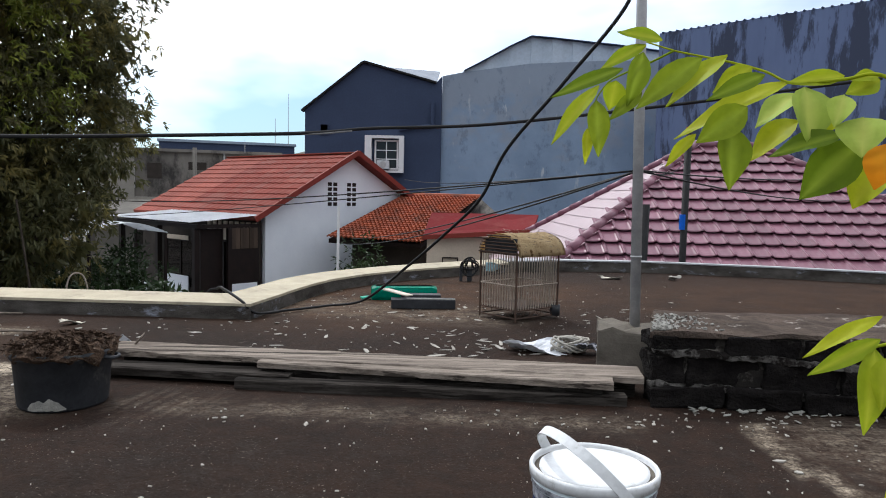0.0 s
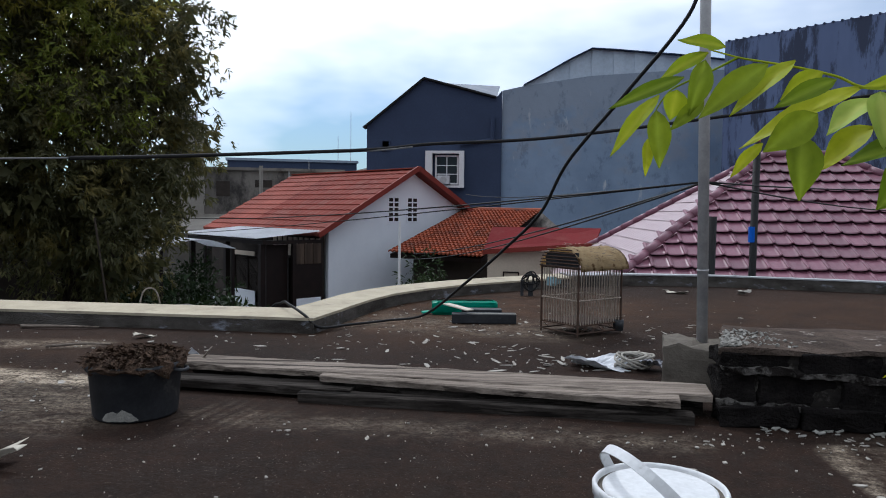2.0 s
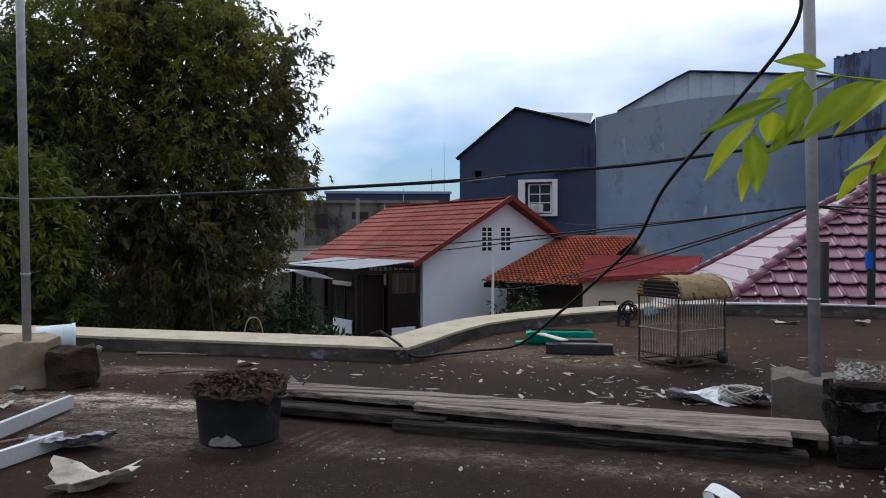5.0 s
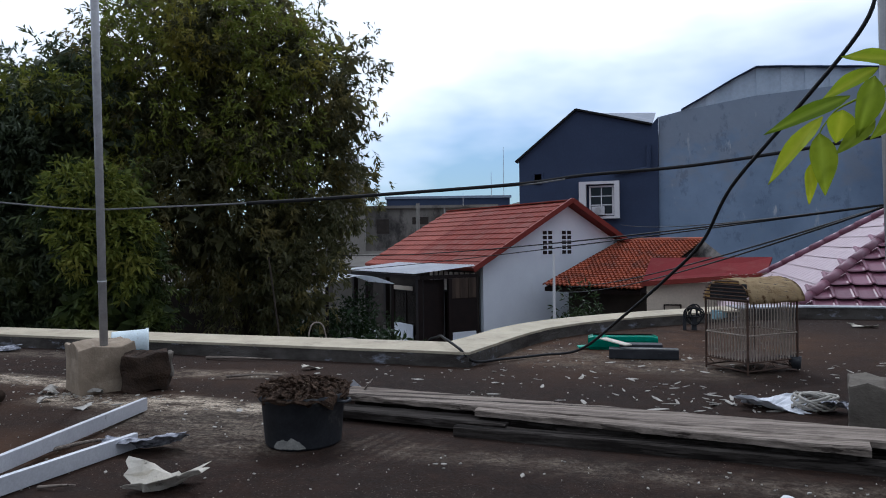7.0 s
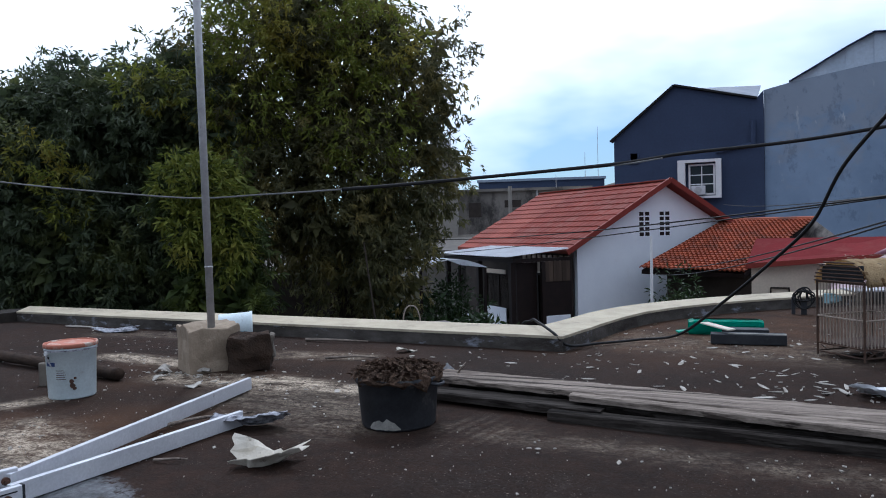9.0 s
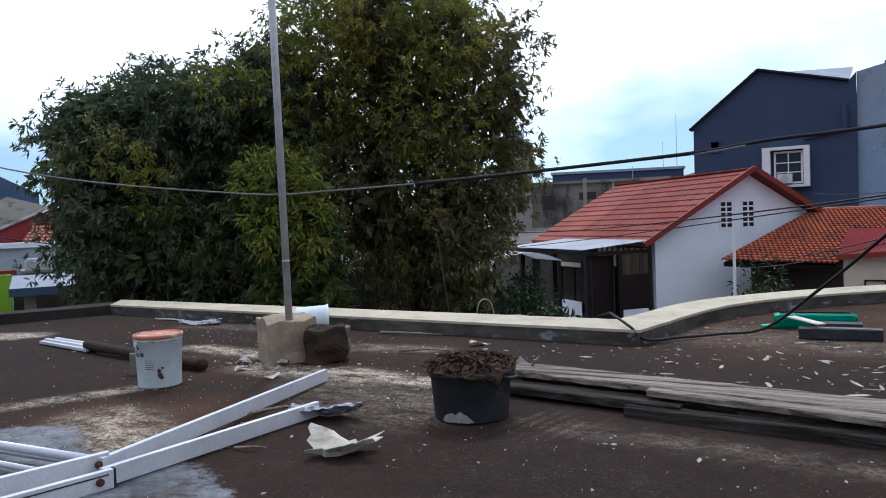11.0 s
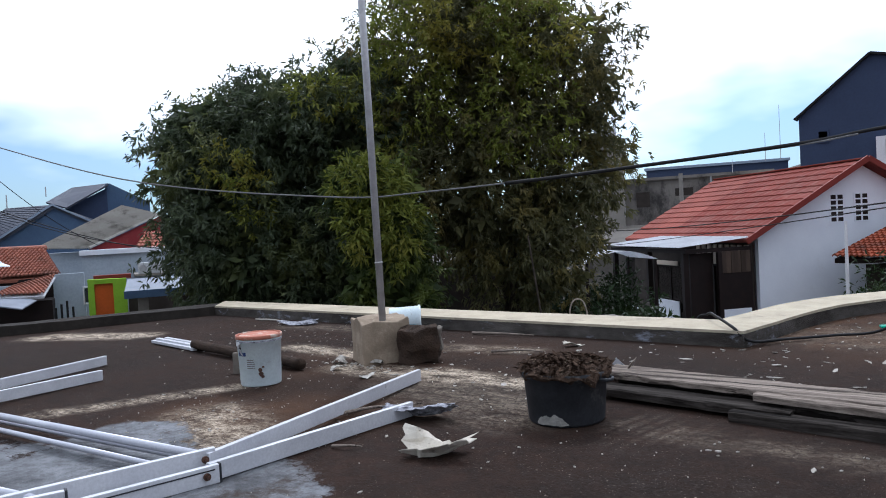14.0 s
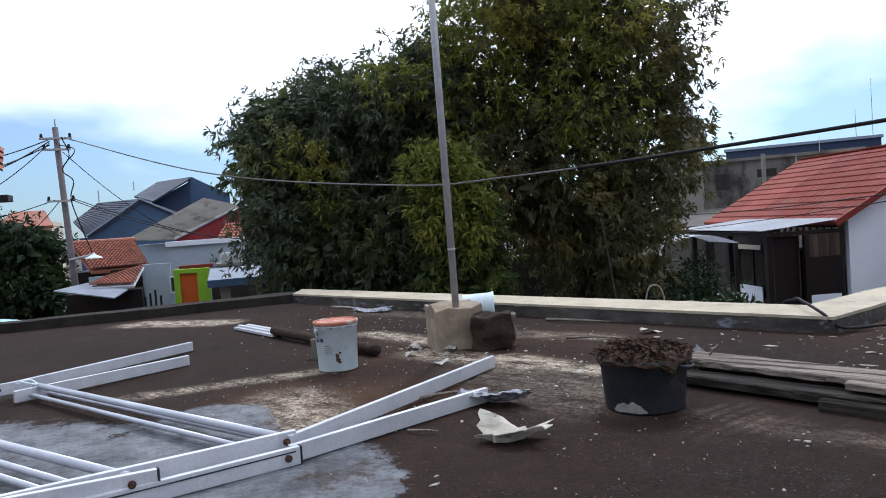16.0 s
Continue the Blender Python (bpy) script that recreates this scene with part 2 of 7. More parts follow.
M_CREAMWALL = surface("cream_wall_paint", (0.6, 0.52, 0.42), (0.5, 0.43, 0.35), 1.5, 20, 0.9)
# brown wall colour darkened to include the shade on it
M_SHADEWALL = surface("shaded_brown_wall", (0.055, 0.046, 0.04), (0.032, 0.026, 0.023), 2, 20, 0.9)
M_BOARD = surface("brown_porch_board", (0.075, 0.053, 0.04), (0.042, 0.031, 0.025), 3, 30, 0.85, vary=0.25, stretch=(3, 3, 0.4))
M_NAVY = surface("navy_wall_paint", (0.048, 0.066, 0.118), (0.04, 0.055, 0.1), 0.7, 12, 0.85, bump=0.1)
M_NAVYDRIP = surface("navy_wall_streaked", (0.13, 0.17, 0.29), (0.1, 0.13, 0.23), 0.6, 12, 0.85, stain=(0.045, 0.055, 0.09), stain_scale=1.3, stain_lo=0.49, stain_hi=0.55, stretch=(1, 1, 0.22), grain=0.1)


def painted_render():
    """Blue wash over grey render: the wash is worn off along the top, with pale scrapes and runs."""
    m = Mat("blue_grey_render")
    c = m.mix(m.ramp(m.noise(0.35, 6), 0.35, 0.65), (0.25, 0.33, 0.45), (0.18, 0.245, 0.345))
    sep = m.t.nodes.new("ShaderNodeSeparateXYZ")
    m.t.links.new(m.pos.outputs["Position"], sep.inputs[0])
    high = m.times(m.ramp(sep.outputs["Z"], 2.5, 9.0), m.ramp(m.noise(0.9, 7, 0.7), 0.2, 0.7), "ADD")
    c = m.mix(m.times(m.ramp(high, 0.75, 1.15), 0.8), c, (0.27, 0.29, 0.32))
    c = m.mix(m.times(m.ramp(m.noise(1.5, 8, 0.75, stretch=(1, 1, 0.6)), 0.55, 0.62), 0.4), c, (0.09, 0.12, 0.17))
    scrape = m.times(m.ramp(m.noise(2.4, 8, 0.7, stretch=(1, 1, 0.3)), 0.62, 0.67), m.ramp(m.noise(0.3, 3), 0.45, 0.6))
    c = m.mix(m.times(scrape, 0.8), c, (0.5, 0.52, 0.55))
    m.color(c).gloss(0.9, 0, 0.16).bump(m.noise(4, 6), 0.3, 0.03)
    return m.m


M_BLUEGREY = painted_render()
M_SHEET = surface("blue_grey_sheet", (0.3, 0.36, 0.45), (0.22, 0.27, 0.35), 0.6, 9, 0.5, 0.3)
M_CLADDING = surface("pale_blue_cladding", (0.5, 0.58, 0.68), (0.4, 0.48, 0.58), 0.8, 9, 0.55, 0, 0.1)
M_WHITESHEET = surface("white_roof_sheet", (0.7, 0.72, 0.76), (0.58, 0.6, 0.64), 1.5, 20, 0.5, 0.0, stain=(0.12, 0.11, 0.11), stain_scale=2.2, stain_lo=0.64, stain_hi=0.7)
M_REDTILE = surface("red_metal_tile", (0.195, 0.036, 0.023), (0.145, 0.027, 0.018), 1.2, 14, 0.75, 0, 0.1, vary=0.14, spec=0.08, stain=(0.175, 0.05, 0.038), stain_scale=0.5, stain_lo=0.5, stain_hi=0.56)
M_REDTILEFADED = surface("faded_red_metal_tile", (0.25, 0.065, 0.046), (0.19, 0.048, 0.034), 1.2, 14, 0.75, 0, 0.1, vary=0.14, spec=0.08)
M_REDTRIM = surface("red_fascia", (0.2, 0.036, 0.027), (0.165, 0.03, 0.022), 2, 20, 0.6)
M_REDSHEET = surface("dull_red_sheet", (0.17, 0.026, 0.028), (0.13, 0.022, 0.024), 1, 18, 0.9, stain=(0.16, 0.04, 0.036), stain_scale=2, spec=0.05)
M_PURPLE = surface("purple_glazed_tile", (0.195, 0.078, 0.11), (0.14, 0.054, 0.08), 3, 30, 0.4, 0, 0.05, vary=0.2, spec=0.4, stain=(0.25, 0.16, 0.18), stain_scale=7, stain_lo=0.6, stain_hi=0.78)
# paler copy of the purple tile: sky glare put into the colour
M_PURPLEGLARE = surface("glare_purple_tile", (0.37, 0.27, 0.29), (0.29, 0.2, 0.225), 3, 30, 0.4, 0, 0.05, grain=0.15, spec=0.7, stain=(0.44, 0.36, 0.37), stain_scale=5, stain_lo=0.5, stain_hi=0.75, stretch=(1, 3, 3))
M_GLASS = Mat("dark_glass").color((0.02, 0.025, 0.03)).gloss(0.08).m
M_WHITEFRAME = surface("white_frame_paint", (0.75, 0.75, 0.76), (0.66, 0.66, 0.68), 4, 40, 0.6)
M_AC = surface("white_unit_casing", (0.6, 0.61, 0.63), (0.5, 0.51, 0.53), 6, 40, 0.5)
M_OLDWALL = surface("old_grey_wall", (0.24, 0.22, 0.2), (0.12, 0.11, 0.1), 0.45, 6, 0.95, stain=(0.045, 0.042, 0.04), stain_scale=0.6, stain_lo=0.5, stain_hi=0.62, stretch=(1, 1, 0.6))
M_ASBESTOS = surface("grey_fibre_cement", (0.29, 0.27, 0.24), (0.19, 0.175, 0.155), 0.8, 14, 0.9)
M_FIBRE = surface("weathered_fibre_cement", (0.47, 0.45, 0.41), (0.34, 0.32, 0.285), 0.8, 14, 0.9, stain=(0.16, 0.15, 0.13), stain_scale=1.5)
M_BLUESLATE = surface("blue_slate_tile", (0.075, 0.082, 0.105), (0.055, 0.062, 0.082), 1, 14, 0.7)
M_LIME = surface("lime_green_paint", (0.26, 0.48, 0.03), (0.22, 0.4, 0.03), 1, 20, 0.8)
M_ORANGE = surface("orange_door_paint", (0.5, 0.1, 0.015), (0.4, 0.085, 0.015), 2, 20, 0.6)
M_PALEBLUE = surface("pale_blue_wall", (0.4, 0.46, 0.52), (0.32, 0.37, 0.43), 1, 14, 0.9)
M_BLUETRIM = surface("blue_trim", (0.07, 0.115, 0.19), (0.055, 0.09, 0.155), 1, 14, 0.6)
M_BARK = surface("bark", (0.07, 0.055, 0.045), (0.035, 0.028, 0.022), 8, 50, 0.95, bump=0.8, dist=0.02)
M_EARTH = surface("street_ground", (0.09, 0.08, 0.07), (0.06, 0.055, 0.05), 0.4, 9, 0.95)
M_CABLE = surface("sun_bleached_cable", (0.2, 0.2, 0.2), (0.13, 0.13, 0.13), 8, 60, 0.7)
M_PALESHEET = surface("pale_ribbed_sheet", (0.24, 0.265, 0.31), (0.16, 0.18, 0.22), 1.5, 20, 0.6)
M_TAPE = surface("blue_tape", (0.01, 0.12, 0.6), (0.01, 0.1, 0.5), 9, 60, 0.4)
M_POLEWOOD = surface("grey_concrete_pole", (0.2, 0.175, 0.18), (0.13, 0.112, 0.12), 3, 30, 0.9)
M_LOG = surface("old_log", (0.055, 0.036, 0.025), (0.025, 0.018, 0.014), 12, 60, 0.95, bump=0.8, dist=0.02)


def clay(name, a, b, c2):
    m = Mat(name)
    c = m.mix(m.ramp(m.per_island(), 0, 1), a, b)
    c = m.mix(m.ramp(m.noise(1.6, 6), 0.5, 0.7), c, c2)
    m.color(c).gloss(0.8)
    return m.m


M_CLAY = clay("orange_clay_tile", (0.32, 0.07, 0.024), (0.21, 0.044, 0.017), (0.09, 0.033, 0.02))
M_CLAYPALE = clay("salmon_clay_tile", (0.33, 0.12, 0.075), (0.23, 0.08, 0.05), (0.14, 0.06, 0.04))


def leafy(name, a, b, c2, patch=0.5, trans=0.3, seen=0.5, gl=0.2):
    m = Mat(name)
    c = m.mix(m.ramp(m.per_island(), 0, 1), a, b)
    c = m.mix(m.ramp(m.noise(patch, 3), 0.52, 0.68), c, c2)
    m.color(c).gloss(seen, 0, gl)
    tr = m.t.nodes.new("ShaderNodeBsdfTranslucent")
    m.t.links.new(c, tr.inputs["Color"])
    mx = m.t.nodes.new("ShaderNodeMixShader")
    mx.inputs[0].default_value = trans
    m.t.links.new(m.b.outputs[0], mx.inputs[1])
    m.t.links.new(tr.outputs[0], mx.inputs[2])
    m.t.links.new(mx.outputs[0], m.out.inputs["Surface"])
    return m.m


M_MANGO = leafy("mango_leaf", (0.042, 0.058, 0.032), (0.074, 0.095, 0.046), (0.12, 0.135, 0.04), patch=0.8, trans=0.34, gl=0.28)
M_OLIVE = leafy("olive_mango_leaf", (0.062, 0.066, 0.03), (0.125, 0.12, 0.05), (0.24, 0.2, 0.065), patch=1.1, trans=0.5, gl=0.25)
M_MANGOLIGHT = leafy("young_mango_leaf", (0.12, 0.15, 0.026), (0.2, 0.215, 0.036), (0.28, 0.24, 0.045), trans=0.4)
M_YOUNG = leafy("fresh_green_leaf", (0.035, 0.055, 0.018), (0.075, 0.1, 0.028), (0.15, 0.18, 0.035), patch=1.3, trans=0.38)
M_SHRUB = leafy("shrub_leaf", (0.014, 0.028, 0.011), (0.03, 0.052, 0.018), (0.045, 0.065, 0.022))
M_FARTREE = leafy("far_tree_leaf", (0.014, 0.026, 0.011), (0.026, 0.044, 0.015), (0.03, 0.05, 0.014))
def near_leaf(name, a, b, trans=0.45):
    m = Mat(name)
    c = m.mix(m.ramp(m.per_object(), 0.1, 0.9), a, b)
    c = m.mix(m.times(m.ramp(m.noise(60, 4), 0.4, 0.7), 0.3), c, tuple(v * 0.6 for v in b))
    vein = m.ramp(m.attr("vein"), 0.0, 1.0)
    c = m.mix(m.times(vein, 0.45), c, tuple(min(0.6, v * 1.5 + 0.03) for v in a))
    m.color(c).gloss(0.55, 0, 0.15)
    tr = m.t.nodes.new("ShaderNodeBsdfTranslucent")
    mx = m.t.nodes.new("ShaderNodeMixShader")
    mx.inputs[0].default_value = trans
    m.t.links.new(c, tr.inputs["Color"])
    m.t.links.new(m.b.outputs[0], mx.inputs[1])
    m.t.links.new(tr.outputs[0], mx.inputs[2])
    m.t.links.new(mx.outputs[0], m.out.inputs["Surface"])
    return m.m


# bright yellow tone includes light shining through the blades
M_NEARLEAF = near_leaf("lit_young_leaf", (0.46, 0.5, 0.015), (0.28, 0.37, 0.015))
M_MATURELEAF = near_leaf("mature_leaf", (0.24, 0.31, 0.016), (0.13, 0.2, 0.01))
M_PALELEAF = near_leaf("pale_downy_leaf", (0.4, 0.5, 0.08), (0.28, 0.38, 0.06), 0.35)
M_ORANGELEAF = leafy("orange_leaf", (0.75, 0.26, 0.01), (0.75, 0.26, 0.01), (0.7, 0.3, 0.02), patch=9, trans=0.5)


def floor_material():
    m = Mat("dark_roof_screed")
    broad, big, mid, fine = m.noise(0.33, 4), m.noise(1.3, 7, 0.65), m.noise(9, 9, 0.75), m.noise(60, 4, 0.7)
    c = m.mix(m.ramp(broad, 0.35, 0.65), (0.0195, 0.0113, 0.0078), (0.0325, 0.0165, 0.0103))
    c = m.mix(m.times(m.ramp(big, 0.4, 0.62), 0.55), c, (0.0098, 0.0072, 0.0062))
    c = m.mix(m.times(m.ramp(mid, 0.42, 0.62), 0.6), c, (0.0072, 0.0052, 0.0044))
    c = m.mix(m.times(m.ramp(m.noise(4.5, 10, 0.8), 0.54, 0.7), 0.4), c, (0.06, 0.046, 0.037))
    c = m.mix(m.times(m.ramp(fine, 0.54, 0.74), 0.6), c, (0.056, 0.044, 0.036))
    rust = m.times(m.attr("rust"), m.ramp(m.noise(2.6, 6), 0.3, 0.65))
    c = m.mix(rust, c, (0.058, 0.03, 0.016))
    grain = m.times(m.ramp(m.noise(34, 10, 0.85), 0.41, 0.56), m.ramp(m.noise(5.0, 10, 0.85), 0.4, 0.56))
    streak = m.ramp(m.noise(7, 8, 0.75, stretch=(0.5, 1.6, 1)), 0.34, 0.56)
    dust = m.times(m.times(m.attr("dust"), grain), m.times(streak, 0.9))
    c = m.mix(dust, c, (0.5, 0.42, 0.32))
    specks = m.times(m.ramp(m.noise(105, 2, 0.5), 0.68, 0.74), m.ramp(m.noise(2.2, 4), 0.4, 0.6))
    c = m.mix(specks, c, (0.28, 0.24, 0.2))
    pale = m.ramp(m.times(m.attr("cement"), m.ramp(m.noise(3.5, 10, 0.78), 0.25, 0.62), "ADD"), 0.86, 1.0)
    cem = m.mix(m.ramp(m.noise(3.2, 8, 0.7), 0.38, 0.62), (0.2, 0.208, 0.222), (0.075, 0.077, 0.082))
    cem = m.mix(m.times(m.ramp(m.noise(26, 8, 0.75), 0.48, 0.66), 0.5), cem, (0.05, 0.045, 0.042))
    cem = m.mix(m.times(m.ramp(m.noise(1.7, 8, 0.75), 0.56, 0.64), 0.8), cem, (0.045, 0.032, 0.024))
    pale = m.times(pale, m.ramp(m.attr("cement"), 0.02, 0.3))
    c = m.mix(pale, c, cem)
    m.color(c).gloss(0.92, 0, 0.1).bump(m.noise(38, 8, 0.75), 0.7, 0.014)
    return m.m


M_FLOOR = floor_material()


# ---- mesh tools ----
def finish(bm, name, material, smooth=False):
    me = bpy.data.meshes.new(name)
    bm.normal_update()
    bm.to_mesh(me)
    bm.free()
    me.materials.append(material)
    if smooth:
        me.shade_smooth()
    return me


def thing(name, bm, material, label, category, group="", kind="", smooth=False):
    return tagged(new(name, finish(bm, name, material, smooth)), label, category, group, kind)


def root(name, label, category, group="", kind="", at=(0, 0, 0), turn=0.0):
    ob = new(name)
    ob.empty_display_size = 0.05
    ob.matrix_world = pose(*at, 0, 0, turn)
    return tagged(ob, label, category, group, kind)


def part(name, bm, material, parent, label="", smooth=False):
    """One mesh under a thing or part; bm is in the parent's own space."""
    ob = new(name, finish(bm, name, material, smooth) if isinstance(bm, bmesh.types.BMesh) else bm)
    ob.parent = parent
    return tagged(ob, label)


def box(bm, lo, hi, m=None, bevel=0.0):
    lo, hi = Vector(lo), Vector(hi)
    mid, size = (lo + hi) / 2, hi - lo
    geom = bmesh.ops.create_cube(bm, size=1, matrix=(m or Matrix()) @ Matrix.Translation(mid) @ Matrix.Diagonal((*size, 1)))
    if bevel:
        edges = list({e for v in geom["verts"] for e in v.link_edges})
        bmesh.ops.bevel(bm, geom=edges, offset=bevel, segments=2, affect="EDGES", profile=0.6)
    return bm


def boxes(*spans, bevel=0.0):
    bm = bmesh.new()
    for lo, hi in spans:
        box(bm, lo, hi, bevel=bevel)
    return bm


def beam(bm, a, b, wide, high, bevel=0.004, roll=0.0):
    """A bar of rectangular section between the middles of its two ends."""
    a, b = Vector(a), Vector(b)
    m = Matrix.Translation((a + b) / 2) @ (b - a).to_track_quat("X", "Z").to_matrix().to_4x4() @ pose(0, 0, 0, roll)
    n = (b - a).length / 2
    return box(bm, (-n, -wide / 2, -high / 2), (n, wide / 2, high / 2), m, bevel)


def rod(bm, a, b, r1, r2=None, seg=10, caps=True):
    a, b = Vector(a), Vector(b)
    m = Matrix.Translation((a + b) / 2) @ (b - a).to_track_quat("Z", "Y").to_matrix().to_4x4()
    bmesh.ops.create_cone(bm, cap_ends=caps, segments=seg, radius1=r1, radius2=r1 if r2 is None else r2, depth=(b - a).length, matrix=m)
    return bm


def lathe(bm, profile, seg=32, m=None):
    """Turns a profile of (radius, height) about z."""
    m = m or Matrix()
    rings = [[bm.verts.new(m @ Vector((r * math.cos(2 * math.pi * k / seg), r * math.sin(2 * math.pi * k / seg), h))) for k in range(seg)] for r, h in profile]
    for p, q in zip(rings, rings[1:]):
        for k in range(seg):
            bm.faces.new((p[k], p[(k + 1) % seg], q[(k + 1) % seg], q[k]))
    return bm


def prism(bm, outline, z0, z1):
    lower = [bm.verts.new((x, y, z0)) for x, y in outline]
    upper = [bm.verts.new((x, y, z1)) for x, y in outline]
    bm.faces.new(upper)
    bm.faces.new(lower[::-1])
    n = len(outline)
    for i in range(n):
        bm.faces.new((lower[i], lower[(i + 1) % n], upper[(i + 1) % n], upper[i]))
    bmesh.ops.recalc_face_normals(bm, faces=bm.faces[:])
    return bm


def slab(bm, corners, thick):
    """A flat plate through the given corners, thickened downwards along its normal."""
    pts = [Vector(p) for p in corners]
    n = (pts[1] - pts[0]).cross(pts[2] - pts[0]).normalized()
    if n.z < 0:
        pts, n = pts[::-1], -n
    top = [bm.verts.new(p) for p in pts]
    low = [bm.verts.new(p - n * thick) for p in pts]
    bm.faces.new(top)
    bm.faces.new(low[::-1])
    for i in range(len(pts)):
        j = (i + 1) % len(pts)
        bm.faces.new((low[i], low[j], top[j], top[i]))
    return bm


def spline(points, steps=8):
    """Catmull-Rom through the points."""
    p = [Vector(q) for q in points]
    p = [2 * p[0] - p[1], *p, 2 * p[-1] - p[-2]]
    out = []
    for i in range(1, len(p) - 2):
        for k in range(steps):
            t = k / steps
            out.append(0.5 * (2 * p[i] + (p[i + 1] - p[i - 1]) * t + (2 * p[i - 1] - 5 * p[i] + 4 * p[i + 1] - p[i + 2]) * t * t + (3 * p[i] - p[i - 1] - 3 * p[i + 1] + p[i + 2]) * t ** 3))
    return [*out, p[-2]]


def tube(bm, line, radius, seg=8):
    rings = []
    for i, p in enumerate(line):
        way = (line[min(i + 1, len(line) - 1)] - line[max(i - 1, 0)]).normalized()
        q = way.to_track_quat("Z", "Y")
        r = radius(i / (len(line) - 1)) if callable(radius) else radius
        rings.append([bm.verts.new(p + q @ Vector((r * math.cos(2 * math.pi * k / seg), r * math.sin(2 * math.pi * k / seg), 0))) for k in range(seg)])
    for a, b in zip(rings, rings[1:]):
        for k in range(seg):
            bm.faces.new((a[k], a[(k + 1) % seg], b[(k + 1) % seg], b[k]))
    bm.faces.new(rings[0][::-1])
    bm.faces.new(rings[-1])
    return bm


def roughen(bm, amount, scale=6.0, seed=0.0):
    for v in bm.verts:
        v.co += noise.noise_vector(v.co * scale + Vector((seed, seed, seed))) * amount
    return bm


def cut_up(bm, times=3):
    bmesh.ops.subdivide_edges(bm, edges=bm.edges[:], cuts=times, use_grid_fill=True)
    return bm


def sagging(a, b, sag, n=24):
    a, b = Vector(a), Vector(b)
    return [a.lerp(b, k / n) - Vector((0, 0, 4 * sag * (k / n) * (1 - k / n))) for k in range(n + 1)]


# ---- roof terrace ----
GROUND = -3.2
EDGE = [(-13.5, -2.9), (-10.92, 2.82), (-9.3, 6.38), (-1.66, 6.1), (-1.53, 6.76), (-1.39, 7.53), (-1.17, 8.2), (-0.6, 9.06), (0.18, 9.84), (1.0, 10.55), (1.9, 10.9), (3.2, 10.93), (5.0, 10.5), (9.0, 9.0)]


def far_edge(x):
    return float(np.interp(x, [p[0] for p in EDGE], [p[1] for p in EDGE]))


def floor_z(x, y):
    return 0.010 * noise.noise(Vector((x * 0.5, y * 0.5, 3))) + 0.004 * noise.noise(Vector((x * 2.3, y * 2.3, 7)))


# pale dust, as capsules: x0, y0, x1, y1, radius, strength
DUST = [(-5.15, 2.15, -4.55, 3.28, 0.1, 1.2), (-9.6, 4.1, -8.4, 4.65, 0.24, 2.2), (-5.6, 4.75, -4.6, 4.65, 0.14, 1.5), (-4.3, 4.2, -3.2, 4.2, 0.18, 1.3), (-3.5, 4.38, -2.6, 4.22, 0.12, 2.2), (-4.1, 5.3, -3.3, 5.4, 0.15, 0.6), (-3.2, 3.95, -2.3, 3.6, 0.36, 0.4), (-4.0, 2.65, -3.45, 2.4, 0.26, 1.2),
        (-1.6, 3.6, 0.9, 3.4, 0.1, 0.3), (-1.2, 7.0, 0.3, 6.6, 0.5, 0.35), (1.56, 3.38, 1.5, 3.0, 0.045, 1.3), (1.5, 3.0, 1.62, 2.6, 0.04, 1.3), (1.95, 3.2, 3.0, 2.7, 0.36, 0.35), (-7.0, 5.9, -5.2, 6.0, 0.2, 0.3)]
CEMENT = [(-4.7, 0.8, -2.95, 1.5, 0.62), (-4.05, 2.15, -3.7, 2.0, 0.26), (-2.85, 1.98, -2.45, 1.85, 0.24)]
RUST = [(-0.9, 7.4, 0.6, 8.2, 1.4, 1.0), (2.5, 8.0, 6.0, 8.5, 1.5, 0.6), (-4.0, 2.7, -3.4, 3.0, 0.5, 1.0), (-4.5, 4.2, -3.5, 5.0, 0.8, 0.5)]


def capsule(x, y, x0, y0, x1, y1, r):
    t = max(0.0, min(1.0, ((x - x0) * (x1 - x0) + (y - y0) * (y1 - y0)) / ((x1 - x0) ** 2 + (y1 - y0) ** 2)))
    d = math.hypot(x - x0 - t * (x1 - x0), y - y0 - t * (y1 - y0))
    return max(0.0, min(1.0, 1.5 - d / r))


def build_floor():
    nx, ny = 300, 130
    xs, verts, faces = np.linspace(-13.4, 9.0, nx), [], []
    for x in xs:
        top = far_edge(x)
        for j in range(ny):
            y = -3.0 + (top + 3.0) * j / (ny - 1)
            verts.append((x, y, floor_z(x, y)))
    for i in range(nx - 1):
        for j in range(ny - 1):
            a = i * ny + j
            faces.append((a, a + ny, a + ny + 1, a + 1))
    me = bpy.data.meshes.new("floor")
    me.from_pydata(verts, [], faces)
    for name, blobs in (("dust", DUST), ("cement", [(*b, 1.0) for b in CEMENT]), ("rust", RUST)):
        layer = me.attributes.new(name, "FLOAT", "POINT")
        layer.data.foreach_set("value", [max(b[5] * capsule(x, y, *b[:5]) for b in blobs) for x, y, _ in verts])
    me.materials.append(M_FLOOR)
    me.shade_smooth()
    return tagged(new("floor", me), "dark brown weathered roof screed with dust and cement patches", "roof floor", kind="structure")


build_floor()
OUTER = [(-13.9, -2.9), (-11.3, 2.9), (-9.7, 6.85), (-2.0, 6.6), (-1.89, 7.12), (-1.76, 7.84), (-1.42, 8.65), (-0.68, 9.6), (0.16, 10.38), (0.85, 11.0), (1.85, 11.12), (3.2, 11.1), (5.05, 10.65), (9.0, 9.15)]
bm = prism(bmesh.new(), [*OUTER, (9.0, -3.0), (-13.9, -3.0)], GROUND, -0.03)
